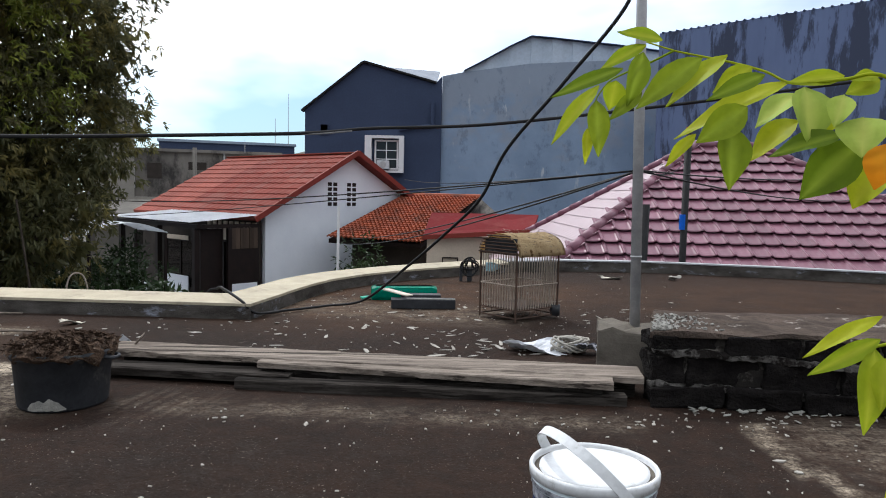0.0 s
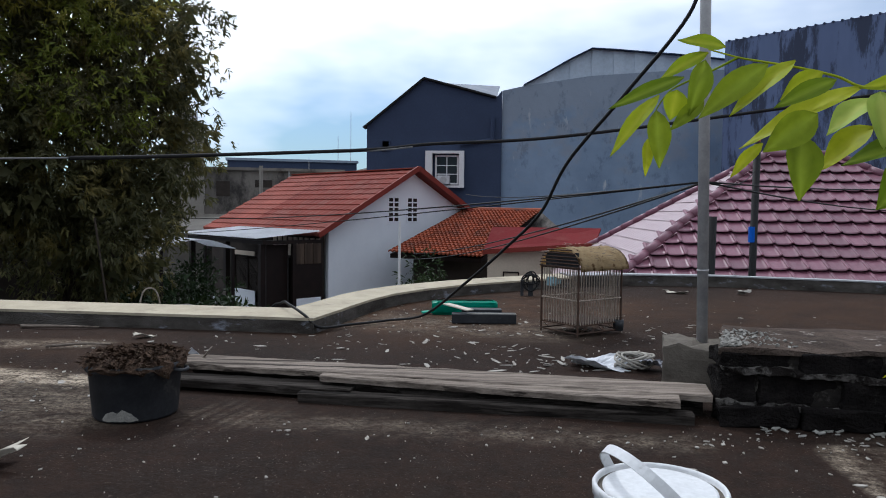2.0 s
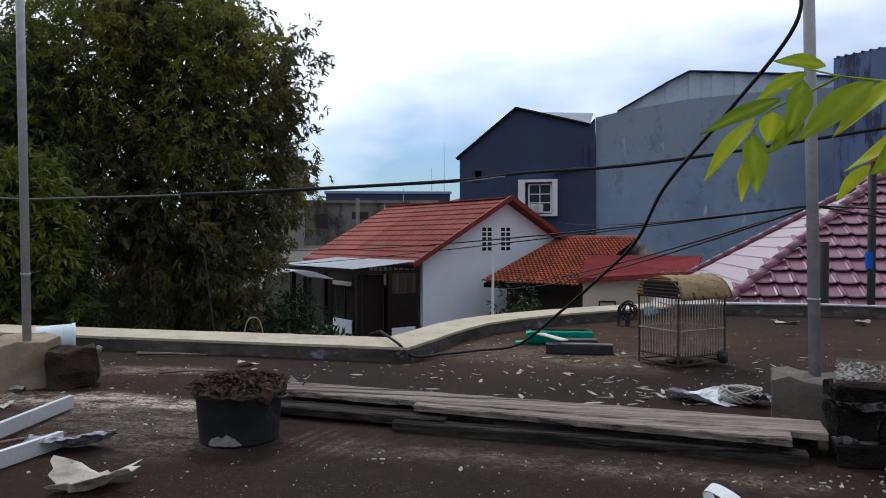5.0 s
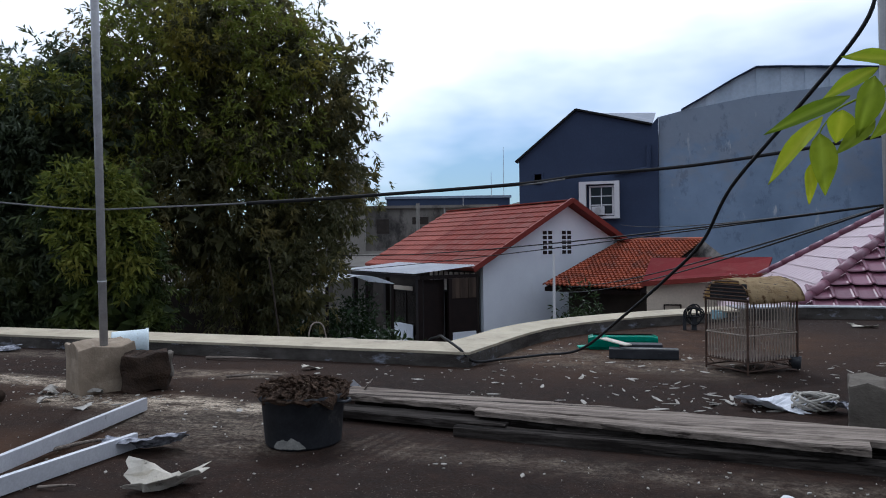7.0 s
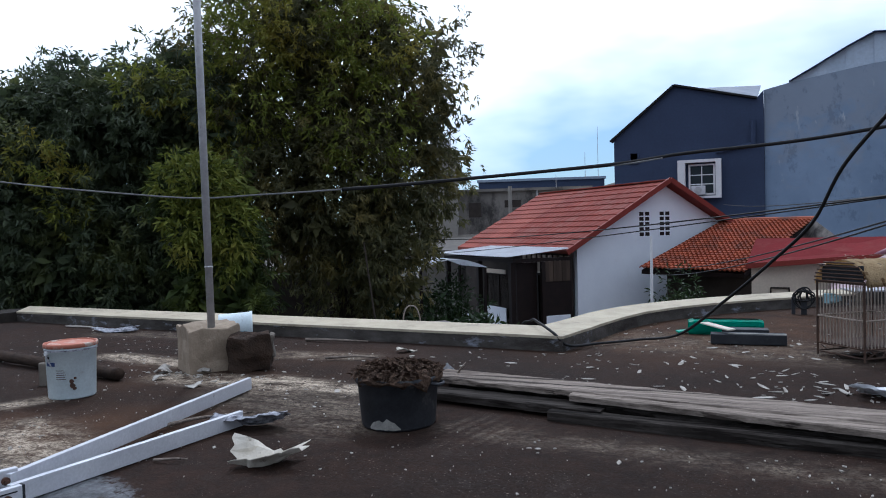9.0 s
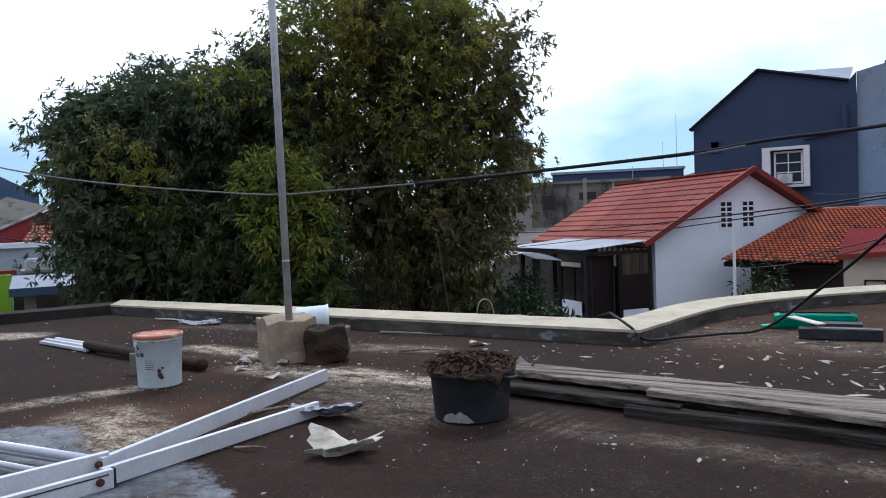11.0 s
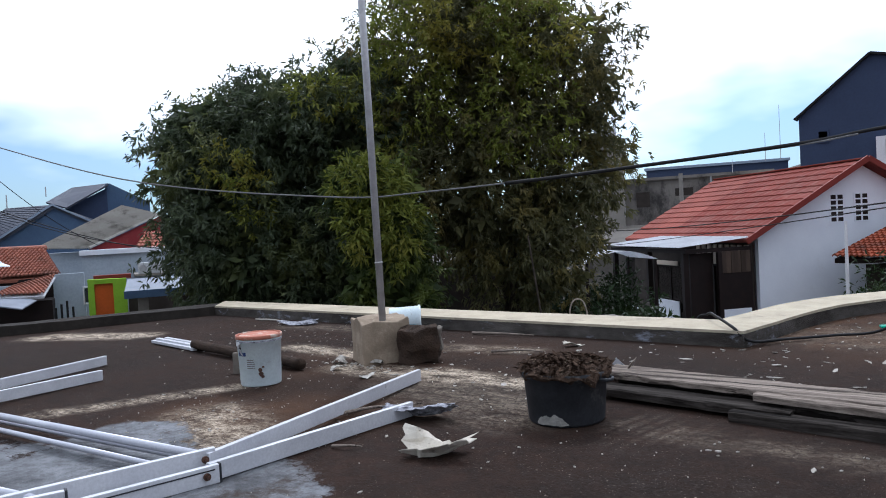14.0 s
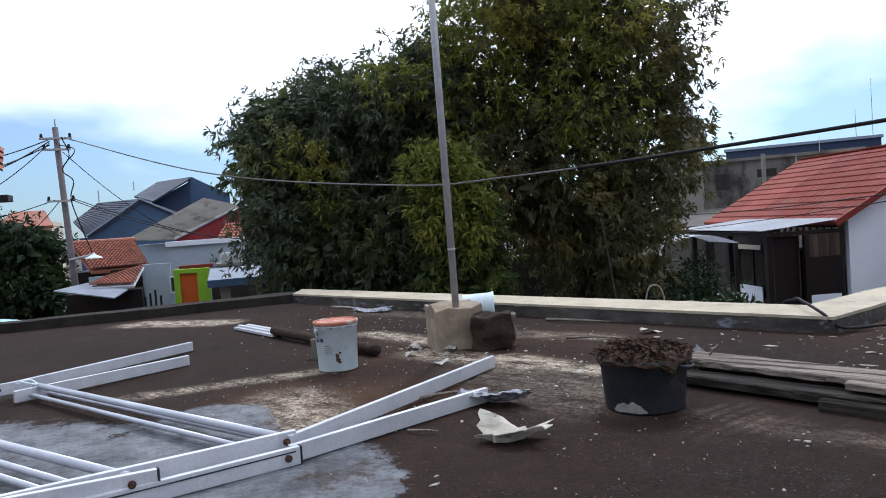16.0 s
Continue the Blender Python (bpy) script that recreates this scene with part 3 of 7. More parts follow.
thing("roof_slab_building", bm, M_SLAB, "rendered single-storey building under the roof terrace", "building", kind="structure")


def ribbon(inner, outer, z0, z1, drop=0.0):
    """A wall or coping between two lines of equal length."""
    bm = bmesh.new()
    rows = []
    for (a, b), (c, d) in zip(inner, outer):
        rows.append([bm.verts.new(p) for p in ((a, b, z0), (a, b, z1), (c, d, z1 - drop), (c, d, z0))])
    for p, q in zip(rows, rows[1:]):
        for k in range(4):
            bm.faces.new((p[k], q[k], q[(k + 1) % 4], p[(k + 1) % 4]))
    bm.faces.new(rows[0])
    bm.faces.new(rows[-1][::-1])
    bmesh.ops.recalc_face_normals(bm, faces=bm.faces[:])
    return bm


def finer(line, n=7):
    out = []
    for (a, b), (c, d) in zip(line, line[1:]):
        out += [(a + (c - a) * k / n, b + (d - b) * k / n) for k in range(n)]
    return [*out, line[-1]]


def wobble(line, amount, seed):
    return [(x + amount * noise.noise(Vector((x * 3, y * 3, seed))), y + amount * noise.noise(Vector((x * 3, y * 3, seed + 9)))) for x, y in line]


def bent(line):
    """A straight run, then a smooth curve after the corner."""
    return finer(line[:2], 20) + [(p.x, p.y) for p in spline([(x, y, 0) for x, y in line[1:]], 12)][1:]


inn, outl = wobble(bent(EDGE[2:10]), 0.015, 1), wobble(bent(OUTER[2:10]), 0.015, 4)
parapet = root("parapet_wall", "low rendered parapet with cream-painted coping round the terrace", "parapet", kind="structure")
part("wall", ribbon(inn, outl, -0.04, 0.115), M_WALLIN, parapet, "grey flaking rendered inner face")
lip = [(a + 0.012 * (a - c), b + 0.012 * (b - d)) for (a, b), (c, d) in zip(inn, outl)]
part("coping", ribbon(lip, outl, 0.116, 0.14, -0.015), M_COPING, parapet, "cream-painted coping, worn at the edge")
kerb_in, kerb_out = wobble(finer(EDGE[9:], 12), 0.015, 2), wobble(finer(OUTER[9:], 12), 0.015, 6)
kerb = root("kerb_wall", "thin pale grey rendered kerb along the terrace edge", "kerb", kind="structure")
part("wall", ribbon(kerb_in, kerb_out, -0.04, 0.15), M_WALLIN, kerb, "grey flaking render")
part("coping", ribbon([(a, b - 0.01) for a, b in kerb_in], kerb_out, 0.151, 0.17), M_KERB, kerb, "pale grey coping strip")
left_in, left_out = wobble(finer(EDGE[:3], 14), 0.03, 3), wobble(finer(OUTER[:3], 14), 0.03, 8)
bm = ribbon(left_in, left_out, -0.04, 0.13)
thing("side_kerb", roughen(bm, 0.012, 7), M_SIDEKERB, "dark rough rendered kerb without paint", "kerb", kind="structure")

bm = bmesh.new()
prism(bm, [(-900, -900), (900, -900), (900, 900), (-900, 900)], GROUND - 0.3, GROUND)
thing("ground", bm, M_EARTH, "street level ground between the houses", "ground", kind="structure")


# ---- terrace things ----
def paint_bucket(x, y, radius, height, turn, lid_mat, lid_label, label, handle_up, strap=0.014, strap_mat=None):
    ob = root("paint_bucket", label, "bucket", "paint buckets", at=(x, y, floor_z(x, y)), turn=turn)
    lo = radius * 0.9
    prof = [(0.0, 0.004), (lo * 0.97, 0.004), (lo, 0.012), (radius * 0.965, height * 0.86), (radius * 1.0, height * 0.865), (radius * 1.0, height * 0.9), (radius * 0.975, height * 0.905), (radius * 0.98, height - 0.012)]
    part("body", lathe(bmesh.new(), prof, 40), M_WHITEPL, ob, "scuffed white plastic body", True)
    r = radius
    lid = [(r * 0.985, height - 0.03), (r * 1.035, height - 0.028), (r * 1.04, height - 0.006), (r * 1.02, height), (r * 0.98, height), (r * 0.965, height - 0.006), (r * 0.955, height - 0.022), (r * 0.885, height - 0.022), (r * 0.875, height - 0.008), (r * 0.82, height - 0.004), (r * 0.4, height - 0.002), (0.0, height)]
    part("lid", lathe(bmesh.new(), lid, 44), lid_mat, ob, lid_label, True)
    groove = [(r * 0.958, height - 0.015), (r * 0.945, height - 0.0185), (r * 0.895, height - 0.0185), (r * 0.879, height - 0.014)]
    # grey ring lines the groove, darker than the lid
    part("groove_ring", lathe(bmesh.new(), groove, 44), M_GREYCONC, ob, "grey ring lining the lid groove", True)
    part("rim_scuff", lathe(bmesh.new(), [(r * 1.003, height * 0.868), (r * 1.0035, height * 0.9)], 44), M_RAG, ob, "dirty scuffed rim", True)
    tilt = radians(handle_up)
    bm = bmesh.new()
    rings = []
    for a in np.linspace(0, math.pi, 25):
        out = Vector((math.cos(a), -math.sin(a) * math.cos(tilt), math.sin(a) * math.sin(tilt)))
        flat = Vector((0, math.sin(tilt), math.cos(tilt)))
        mid = Vector((r * 1.06 * math.cos(a), -r * 1.2 * math.sin(a) * math.cos(tilt), height - 0.055 + r * 1.2 * math.sin(a) * math.sin(tilt)))
        rings.append([bm.verts.new(mid + out * u * 0.002 + flat * w * strap) for u, w in ((-1, -1), (1, -1), (1, 1), (-1, 1))])
    for p, q in zip(rings, rings[1:]):
        for k in range(4):
            bm.faces.new((p[k], q[k], q[(k + 1) % 4], p[(k + 1) % 4]))
    bm.faces.new(rings[0])
    bm.faces.new(rings[-1][::-1])
    bmesh.ops.recalc_face_normals(bm, faces=bm.faces[:])
    part("handle", bm, strap_mat or M_WHITELID, ob, "strap handle")
    for s in (-1, 1):
        part("handle_lug", rod(bmesh.new(), (s * r * 0.97, 0, height - 0.06), (s * r * 1.07, 0, height - 0.06), 0.016, seg=12), M_WHITELID, ob)
    return ob


def patch_on(radius0, radius1, z0, z1, a0, a1, n=10):
    """A curved label on a bucket's side."""
    bm = bmesh.new()
    rows = [[bm.verts.new((r * math.cos(a), r * math.sin(a), z)) for r, z in ((radius0, z0), (radius1, z1))] for a in np.linspace(radians(a0), radians(a1), n)]
    for p, q in zip(rows, rows[1:]):
        bm.faces.new((p[0], q[0], q[1], p[1]))
    return bm


near = paint_bucket(0.415, 1.86, 0.168, 0.385, -65, M_WHITELID, "clean white snap-on lid", "white paint bucket with a blue label and raised handle", 50)
part("label", patch_on(0.1545, 0.1635, 0.06, 0.3, -115, 60, 24), M_BLUEPL, near, "torn dark blue label")
part("smudge", patch_on(0.1636, 0.1642, 0.302, 0.33, -120, 70, 24), M_RAG, near, "grey smudged paint under the rim")
far = paint_bucket(-4.47, 3.45, 0.168, 0.385, 80, M_REDLID, "faded red lid", "white paint bucket with a faded red lid", -72, 0.006, M_STEEL)
B_FACE = -135  # the label faces the camera
for z0, z1, a0, a1, mt in ((0.235, 0.262, -52, -22, M_BLUEPL), (0.285, 0.3, -48, -38, M_RUBBER), (0.16, 0.164, -20, 2, M_BOLT), (0.175, 0.179, -20, 4, M_BOLT), (0.19, 0.194, -20, 1, M_BOLT), (0.145, 0.149, -20, 3, M_BOLT), (0.205, 0.209, -20, 0, M_BOLT)):
    k = 0.1512 + 0.0109 * (z0 / 0.331) + 0.0012
    part("label", patch_on(k, k + 0.0004, z0, z1, a0 + B_FACE, a1 + B_FACE), mt, far, "printed bar on the label")
bm = bmesh.new()
for k, (z, a) in enumerate(((0.1, 18), (0.13, 16), (0.08, 22), (0.15, 24))):
    bmesh.ops.create_circle(bm, cap_ends=True, segments=9, radius=0.018 - 0.003 * k, matrix=pose(0, 0, 0, 0, 0, a + B_FACE) @ pose(0.1575, 0, z, 0, 90, 0))
part("stain", roughen(bm, 0.004, 60), M_BOLT, far, "brown splash stain")


def litter_pot():
    ob = root("plant_pot", "black plastic tub of dry leaf litter with cement smear", "plant pot", at=(-1.95, 3.6, floor_z(-1.95, 3.6)))
    prof = [(0.0, 0.0), (0.205, 0.0), (0.213, 0.015), (0.232, 0.25), (0.247, 0.255), (0.25, 0.285), (0.238, 0.287), (0.225, 0.2), (0.2, 0.15)]
    part("tub", lathe(bmesh.new(), prof, 40), M_BLACKPL, ob, "black plastic tub", True)
    bm = bmesh.new()
    bmesh.ops.create_uvsphere(bm, u_segments=60, v_segments=26, radius=1, matrix=Matrix.Translation((0, 0, 0.275)) @ Matrix.Diagonal((0.26, 0.26, 0.058, 1)))
    for v in bm.verts:
        v.co += noise.noise_vector(v.co * 14) * 0.03 + noise.noise_vector(v.co * 45) * 0.014
        if v.co.z < 0.26:
            v.co.z = 0.26 - 0.35 * (0.26 - v.co.z) - max(0.0, 0.07 * noise.noise(v.co * 16))
    part("litter", bm, M_SOIL, ob, "heap of dry leaves and roots")
    rng = random.Random(5)
    bm = bmesh.new()
    for _ in range(650):
        a, q = rng.uniform(0, 6.28), math.sqrt(rng.random()) * 0.27
        h = 0.285 + 0.06 * math.sqrt(max(0.0, 1 - (q / 0.275) ** 2))
        m = pose(q * math.cos(a), q * math.sin(a), h, rng.uniform(-50, 50), rng.uniform(-50, 50), rng.uniform(0, 360))
        n = rng.uniform(0.012, 0.035)
        vs = [bm.verts.new(m @ Vector(p)) for p in ((-n, 0, 0), (0, -n * 0.4, 0.004), (n, 0, 0), (0, n * 0.4, 0.004))]
        bm.faces.new(vs)
    tagged(part("dry_leaves", bm, M_SOIL, ob, "loose dry leaf scraps"), kind="stuff")
    bm = bmesh.new()
    grid = [[bm.verts.new(((0.2165 + 0.081 * z) * math.cos(a), (0.2165 + 0.081 * z) * math.sin(a), z + 0.006 * noise.noise(Vector((a * 9, z * 60, 1))))) for z in np.linspace(0.012, 0.012 + 0.055 * max(0.05, math.sin((a - 4.4) / 0.85 * math.pi)) ** 0.5 * (1 + 0.4 * noise.noise(Vector((a * 7, 0, 0)))), 5)] for a in np.linspace(4.4, 5.25, 18)]
    for p, q in zip(grid, grid[1:]):
        for k in range(4):
            bm.faces.new((p[k], q[k], q[k + 1], p[k + 1]))
    part("cement_smear", bm, M_PALEMUD, ob, "pale dried cement smear")
    for s in (-1, 1):
        bm = bmesh.new()
        tube(bm, spline([(s * 0.235, -0.05, 0.25), (s * 0.275, -0.03, 0.245), (s * 0.275, 0.03, 0.245), (s * 0.235, 0.05, 0.25)], 5), 0.009)
        part("handle", bm, M_BLACKPL, ob)


litter_pot()


def timber(name, a, b, wide, high, mat, label, seed, worn=0.007):
    bm = bmesh.new()
    a, b = Vector(a), Vector(b)
    n = (b - a).length
    m = Matrix.Translation(a) @ (b - a).to_track_quat("X", "Z").to_matrix().to_4x4()
    nx = max(8, int(n / 0.05))
    prof = [(-wide / 2, -high / 2), (wide / 2, -high / 2), (wide / 2, high / 2 - 0.008), (wide / 2 - 0.008, high / 2), (0.1 * wide, high / 2 - 0.004), (-0.2 * wide, high / 2), (-wide / 2 + 0.008, high / 2), (-wide / 2, high / 2 - 0.008)]
    rows = []
    for i in range(nx + 1):
        x = n * i / nx
        ring = []
        for k, (y, z) in enumerate(prof):
            p = Vector((x, y, z))
            p += Vector((0, noise.noise(Vector((x * 6, k * 3.1, seed))) * worn, noise.noise(Vector((x * 9, k * 2.3, seed + 5))) * worn * 0.6))
            ring.append(bm.verts.new(m @ p))
        rows.append(ring)
    for p, q in zip(rows, rows[1:]):
        for k in range(len(prof)):
            bm.faces.new((p[k], q[k], q[(k + 1) % len(prof)], p[(k + 1) % len(prof)]))
    bm.faces.new(rows[0])
    bm.faces.new(rows[-1][::-1])
    bmesh.ops.recalc_face_normals(bm, faces=bm.faces[:])
    return thing(name, bm, mat, label, "plank", "stacked old planks")


timber("plank", (-2.06, 4.375, 0.117), (1.13, 3.945, 0.121), 0.27, 0.036, M_WOOD, "split weathered grey plank on top of a stack", 1)
timber("plank", (-1.05, 4.11, 0.112), (0.93, 3.765, 0.114), 0.15, 0.038, M_WOOD, "weathered grey plank with a sawn end", 2)
# lower planks and bearers: the stack's shade is put into their colour
timber("plank", (-1.98, 4.16, 0.05), (-0.85, 4.02, 0.05), 0.17, 0.05, M_WOODSHADE, "short plank under the stack, coloured dark as if shaded", 3)
timber("plank", (-1.15, 3.95, 0.03), (1.0, 3.76, 0.03), 0.1, 0.06, M_WOODSHADE, "damp plank lying on the floor, coloured dark as if shaded", 4)
timber("plank", (-1.95, 4.42, 0.048), (1.1, 3.99, 0.051), 0.18, 0.098, M_WOODSHADE, "bearer plank at the back of the stack, coloured dark as if shaded", 6)
timber("plank", (-0.9, 4.08, 0.046), (0.88, 3.8, 0.047), 0.08, 0.094, M_WOODSHADE, "bearer plank inside the stack, coloured dark as if shaded", 7)


def block_stump():
    ob = root("block_wall_stump", "blackened broken block wall with pale mortar joints", "wall stump")
    x0, x1, y0, y1 = 1.13, 3.3, 3.79, 4.45
    sk = -0.10  # the front runs slightly towards the camera
    dip = -0.045  # and its courses fall along it
    core = bmesh.new()
    prism(core, [(x0 + 0.02, y0 + 0.02), (x1, y0 + 0.02 + sk * (x1 - x0)), (x1, y1), (x0 + 0.21, y1)], -0.02, 0.375)
    bmesh.ops.triangulate(core, faces=core.faces[:])
    part("mortar", roughen(cut_up(core, 7), 0.03, 9), M_MORTAR, ob, "rough blackened mortar")
    rng = random.Random(3)
    for course, (z0, z1) in enumerate(((0.0, 0.11), (0.125, 0.285), (0.305, 0.385))):
        x = x0 - (0.2 if course % 2 else 0.0)
        while x < x1 - 0.05:
            a, b = max(x, x0), min(x + 0.39, x1)
            if b - a > 0.06:
                ya = y0 + sk * ((a + b) / 2 - x0) + rng.uniform(-0.012, 0.012) - 0.05 * (course == 0)
                fall = dip * ((a + b) / 2 - x0) * (course > 0)
                bm = bmesh.new()
                box(bm, (a + 0.002, ya, z0 + fall), (b - 0.002, ya + 0.2, z1 + fall * (course < 2)), bevel=0.012)
                part("block", roughen(cut_up(bm, 3), 0.024, 13, course), M_BLACK, ob)
            x += 0.4
    for z, deep in ((0.118, 0.0), (0.296, 0.006)):
        bm = bmesh.new()
        beam(bm, (x0 + 0.01, y0 + 0.005 - deep, z), (x1, y0 + 0.005 + sk * (x1 - x0), z + dip * (x1 - x0)), 0.05, 0.034)
        bmesh.ops.subdivide_edges(bm, edges=[e for e in bm.edges if e.calc_length() > 1], cuts=90)
        part("mortar_joint", roughen(roughen(bm, 0.02, 11, z), 0.012, 31), M_JOINT, ob, "pale mortar squeezed from the joint")
    top = bmesh.new()
    prism(top, [(x0 - 0.01, y0 + 0.005), (x1, y0 + 0.005 + sk * (x1 - x0)), (x1, y1 + 0.06), (x0 + 0.22, y1 + 0.03)], 0.375, 0.405)
    bmesh.ops.triangulate(top, faces=top.faces[:])
    part("top_slab", roughen(roughen(cut_up(cut_up(top, 3), 2), 0.03, 5), 0.016, 22), M_CAP, ob, "broken grey concrete capping")
    # crumbs of pale mortar on the broken corner and at the foot
    bm = bmesh.new()
    for _ in range(300):
        q = abs(rng.gauss(0, 0.14))
        y = rng.uniform(0.0, 0.6) ** 1.4
        m = pose(x0 + 0.01 + q + 0.3 * y, y0 + 0.01 + y, 0.4 + rng.uniform(0, 0.02), rng.uniform(-40, 40), rng.uniform(-40, 40), rng.uniform(0, 360))
        r = rng.uniform(0.002, 0.008)
        box(bm, (-r * 1.8, -r, -r * 0.5), (r * 1.8, r, r * 0.5), m)
    for _ in range(60):
        q = rng.uniform(0.0, 1.3)
        m = pose(x0 + 0.1 + q, y0 + sk * q - abs(rng.gauss(0.08, 0.06)), 0.008, rng.uniform(-20, 20), rng.uniform(-20, 20), rng.uniform(0, 360))
        r = rng.uniform(0.003, 0.014)
        box(bm, (-r * 1.8, -r, -r * 0.2), (r * 1.8, r, r * 0.2), m)
    tagged(part("mortar_crust", bm, M_PALEMUD, ob, "pale mortar crumbs on the broken edge"), kind="stuff")


block_stump()


def pole_foot(name, x, y, wide, deep, high, turn, mat, label, seed):
    bm = box(bmesh.new(), (-wide / 2, -deep / 2, -0.02), (wide / 2, deep / 2, high), bevel=0.012)
    cut_up(bm, 3)
    for v in bm.verts:
        v.co += noise.noise_vector(v.co * 7 + Vector((seed, 0, 0))) * 0.016 + noise.noise_vector(v.co * 24 + Vector((0, 0, seed))) * 0.008
        if v.co.z > high * 0.8:
            v.co.z += 0.05 * noise.noise(v.co * 13 + Vector((0, seed, 0)))
    ob = thing(name, bm, mat, label, "concrete block")
    ob.matrix_world = pose(x, y, 0, 0, 0, turn)
    return ob


def steel_pole(a, b, r, label):
    ob = root("steel_pole", label, "pole", "steel poles", at=a)
    d = Vector(b) - Vector(a)
    part("tube", rod(bmesh.new(), (0, 0, 0), d, r, seg=18), M_STEEL, ob, "", True)
    part("collar", rod(bmesh.new(), d * 0.12, d * 0.123, r * 1.12, seg=18), M_STEEL, ob, "", True)
    return ob


pole_foot("concrete_footing", 1.215, 4.64, 0.36, 0.36, 0.28, -13, M_GREYCONC, "grey concrete footing of a steel pole", 2)
steel_pole((1.28, 4.66, 0.27), (1.215, 4.70, 4.1), 0.034, "galvanised steel pole set in a concrete footing")
pole_foot("concrete_footing", -4.25, 4.57, 0.42, 0.38, 0.36, 58, M_CONC, "crumbling tan concrete footing of a pole", 6)
steel_pole((-4.175, 4.52, 0.33), (-4.135, 4.42, 4.6), 0.031, "galvanised pole standing in a tan concrete footing")


def dark_block():
    ob = root("rubble_block", "dark mossy broken masonry block", "rubble", at=(-3.88, 4.64, 0), turn=38)
    bm = box(bmesh.new(), (-0.16, -0.13, 0), (0.16, 0.13, 0.29), bevel=0.02)
    part("block", roughen(cut_up(bm, 4), 0.045, 7), M_LOG, ob, "dark stained masonry")
    bm = box(bmesh.new(), (0.15, -0.1, 0.1), (0.2, 0.1, 0.28), bevel=0.02)
    part("flake", roughen(cut_up(bm, 3), 0.03, 9), M_GREYCONC, ob, "pale broken face")


dark_block()


# ---- folded frame of white aluminium ----
def rail(ob, a, b, wide=0.03, high=0.085, label=""):
    bm = beam(bmesh.new(), a, b, wide, high, 0.004)
    return part("rail", bm, M_ALU, ob, label)


def folded_frame():
    ob = root("folded_awning_frame", "folded white aluminium frame with round tubes, lying flat", "metal frame")
    rails = [((-3.36, 4.0, 0.05), (-2.92, 1.93, 0.085)), ((-2.79, 3.24, 0.045), (-2.87, 1.9, 0.055)), ((-2.93, 1.98, 0.1), (-3.3, 0.55, 0.1)), ((-2.84, 1.935, 0.05), (-3.14, 0.6, 0.05)),
             ((-2.98, 1.32, 0.1), (-3.36, 0.2, 0.12)),
             ((-6.62, 3.34, 0.05), (-5.92, 1.35, 0.09)), ((-5.92, 2.95, 0.045), (-5.75, 1.55, 0.06)), ((-5.92, 1.6, 0.1), (-6.0, 0.2, 0.1))]
    for a, b in rails:
        rail(ob, a, b)
    tubes = [((-5.85, 1.72, 0.1), (-3.02, 1.95, 0.1), 0.021), ((-5.8, 1.66, 0.05), (-3.12, 1.85, 0.05), 0.015), ((-5.82, 1.78, 0.035), (-3.1, 2.02, 0.04), 0.015),
             ((-5.9, 0.82, 0.1), (-3.08, 1.24, 0.11), 0.023), ((-5.9, 0.74, 0.06), (-3.18, 1.14, 0.06), 0.017), ((-5.9, 0.66, 0.04), (-3.24, 1.06, 0.04), 0.017)]
    for a, b, r in tubes:
        part("tube", rod(bmesh.new(), a, b, r, seg=16), M_TUBE, ob, "", True)
    n = Vector((0.968, -0.25, 0))
    slot = beam(bmesh.new(), Vector((-2.845, 1.915, 0.072)) + n * 0.0155, Vector((-3.13, 0.62, 0.072)) + n * 0.0155, 0.003, 0.006, 0)
    part("slot", slot, M_BLACKPL, ob, "dark groove along the rail")
    for p in ((-2.917, 1.915, 0.105), (-2.845, 1.872, 0.05), (-3.0, 1.22, 0.105), (-5.92, 1.5, 0.1)):
        p = Vector(p)
        bm = rod(bmesh.new(), p + n * 0.012, p + n * 0.022, 0.017, seg=14)
        rod(bm, p + n * 0.02, p + n * 0.03, 0.009, seg=6)
        part("bolt", bm, M_BOLT, ob, "rusty bolt head")
    for a, b in (((-2.838, 1.943, 0.05), (-2.84, 1.933, 0.05)), ((-2.978, 1.33, 0.1), (-2.981, 1.32, 0.1))):
        part("end_cap", beam(bmesh.new(), a, b, 0.034, 0.089, 0.002), M_BLACKPL, ob, "black plastic end cap")
    bm = bmesh.new()
    tube(bm, spline([(-5.85, 1.6, 0.13), (-5.82, 1.68, 0.15), (-5.74, 1.7, 0.12), (-5.79, 1.64, 0.14), (-5.86, 1.62, 0.15)], 6), 0.006)
    part("tie", bm, M_WHITEPL, ob, "white plastic tie")


folded_frame()


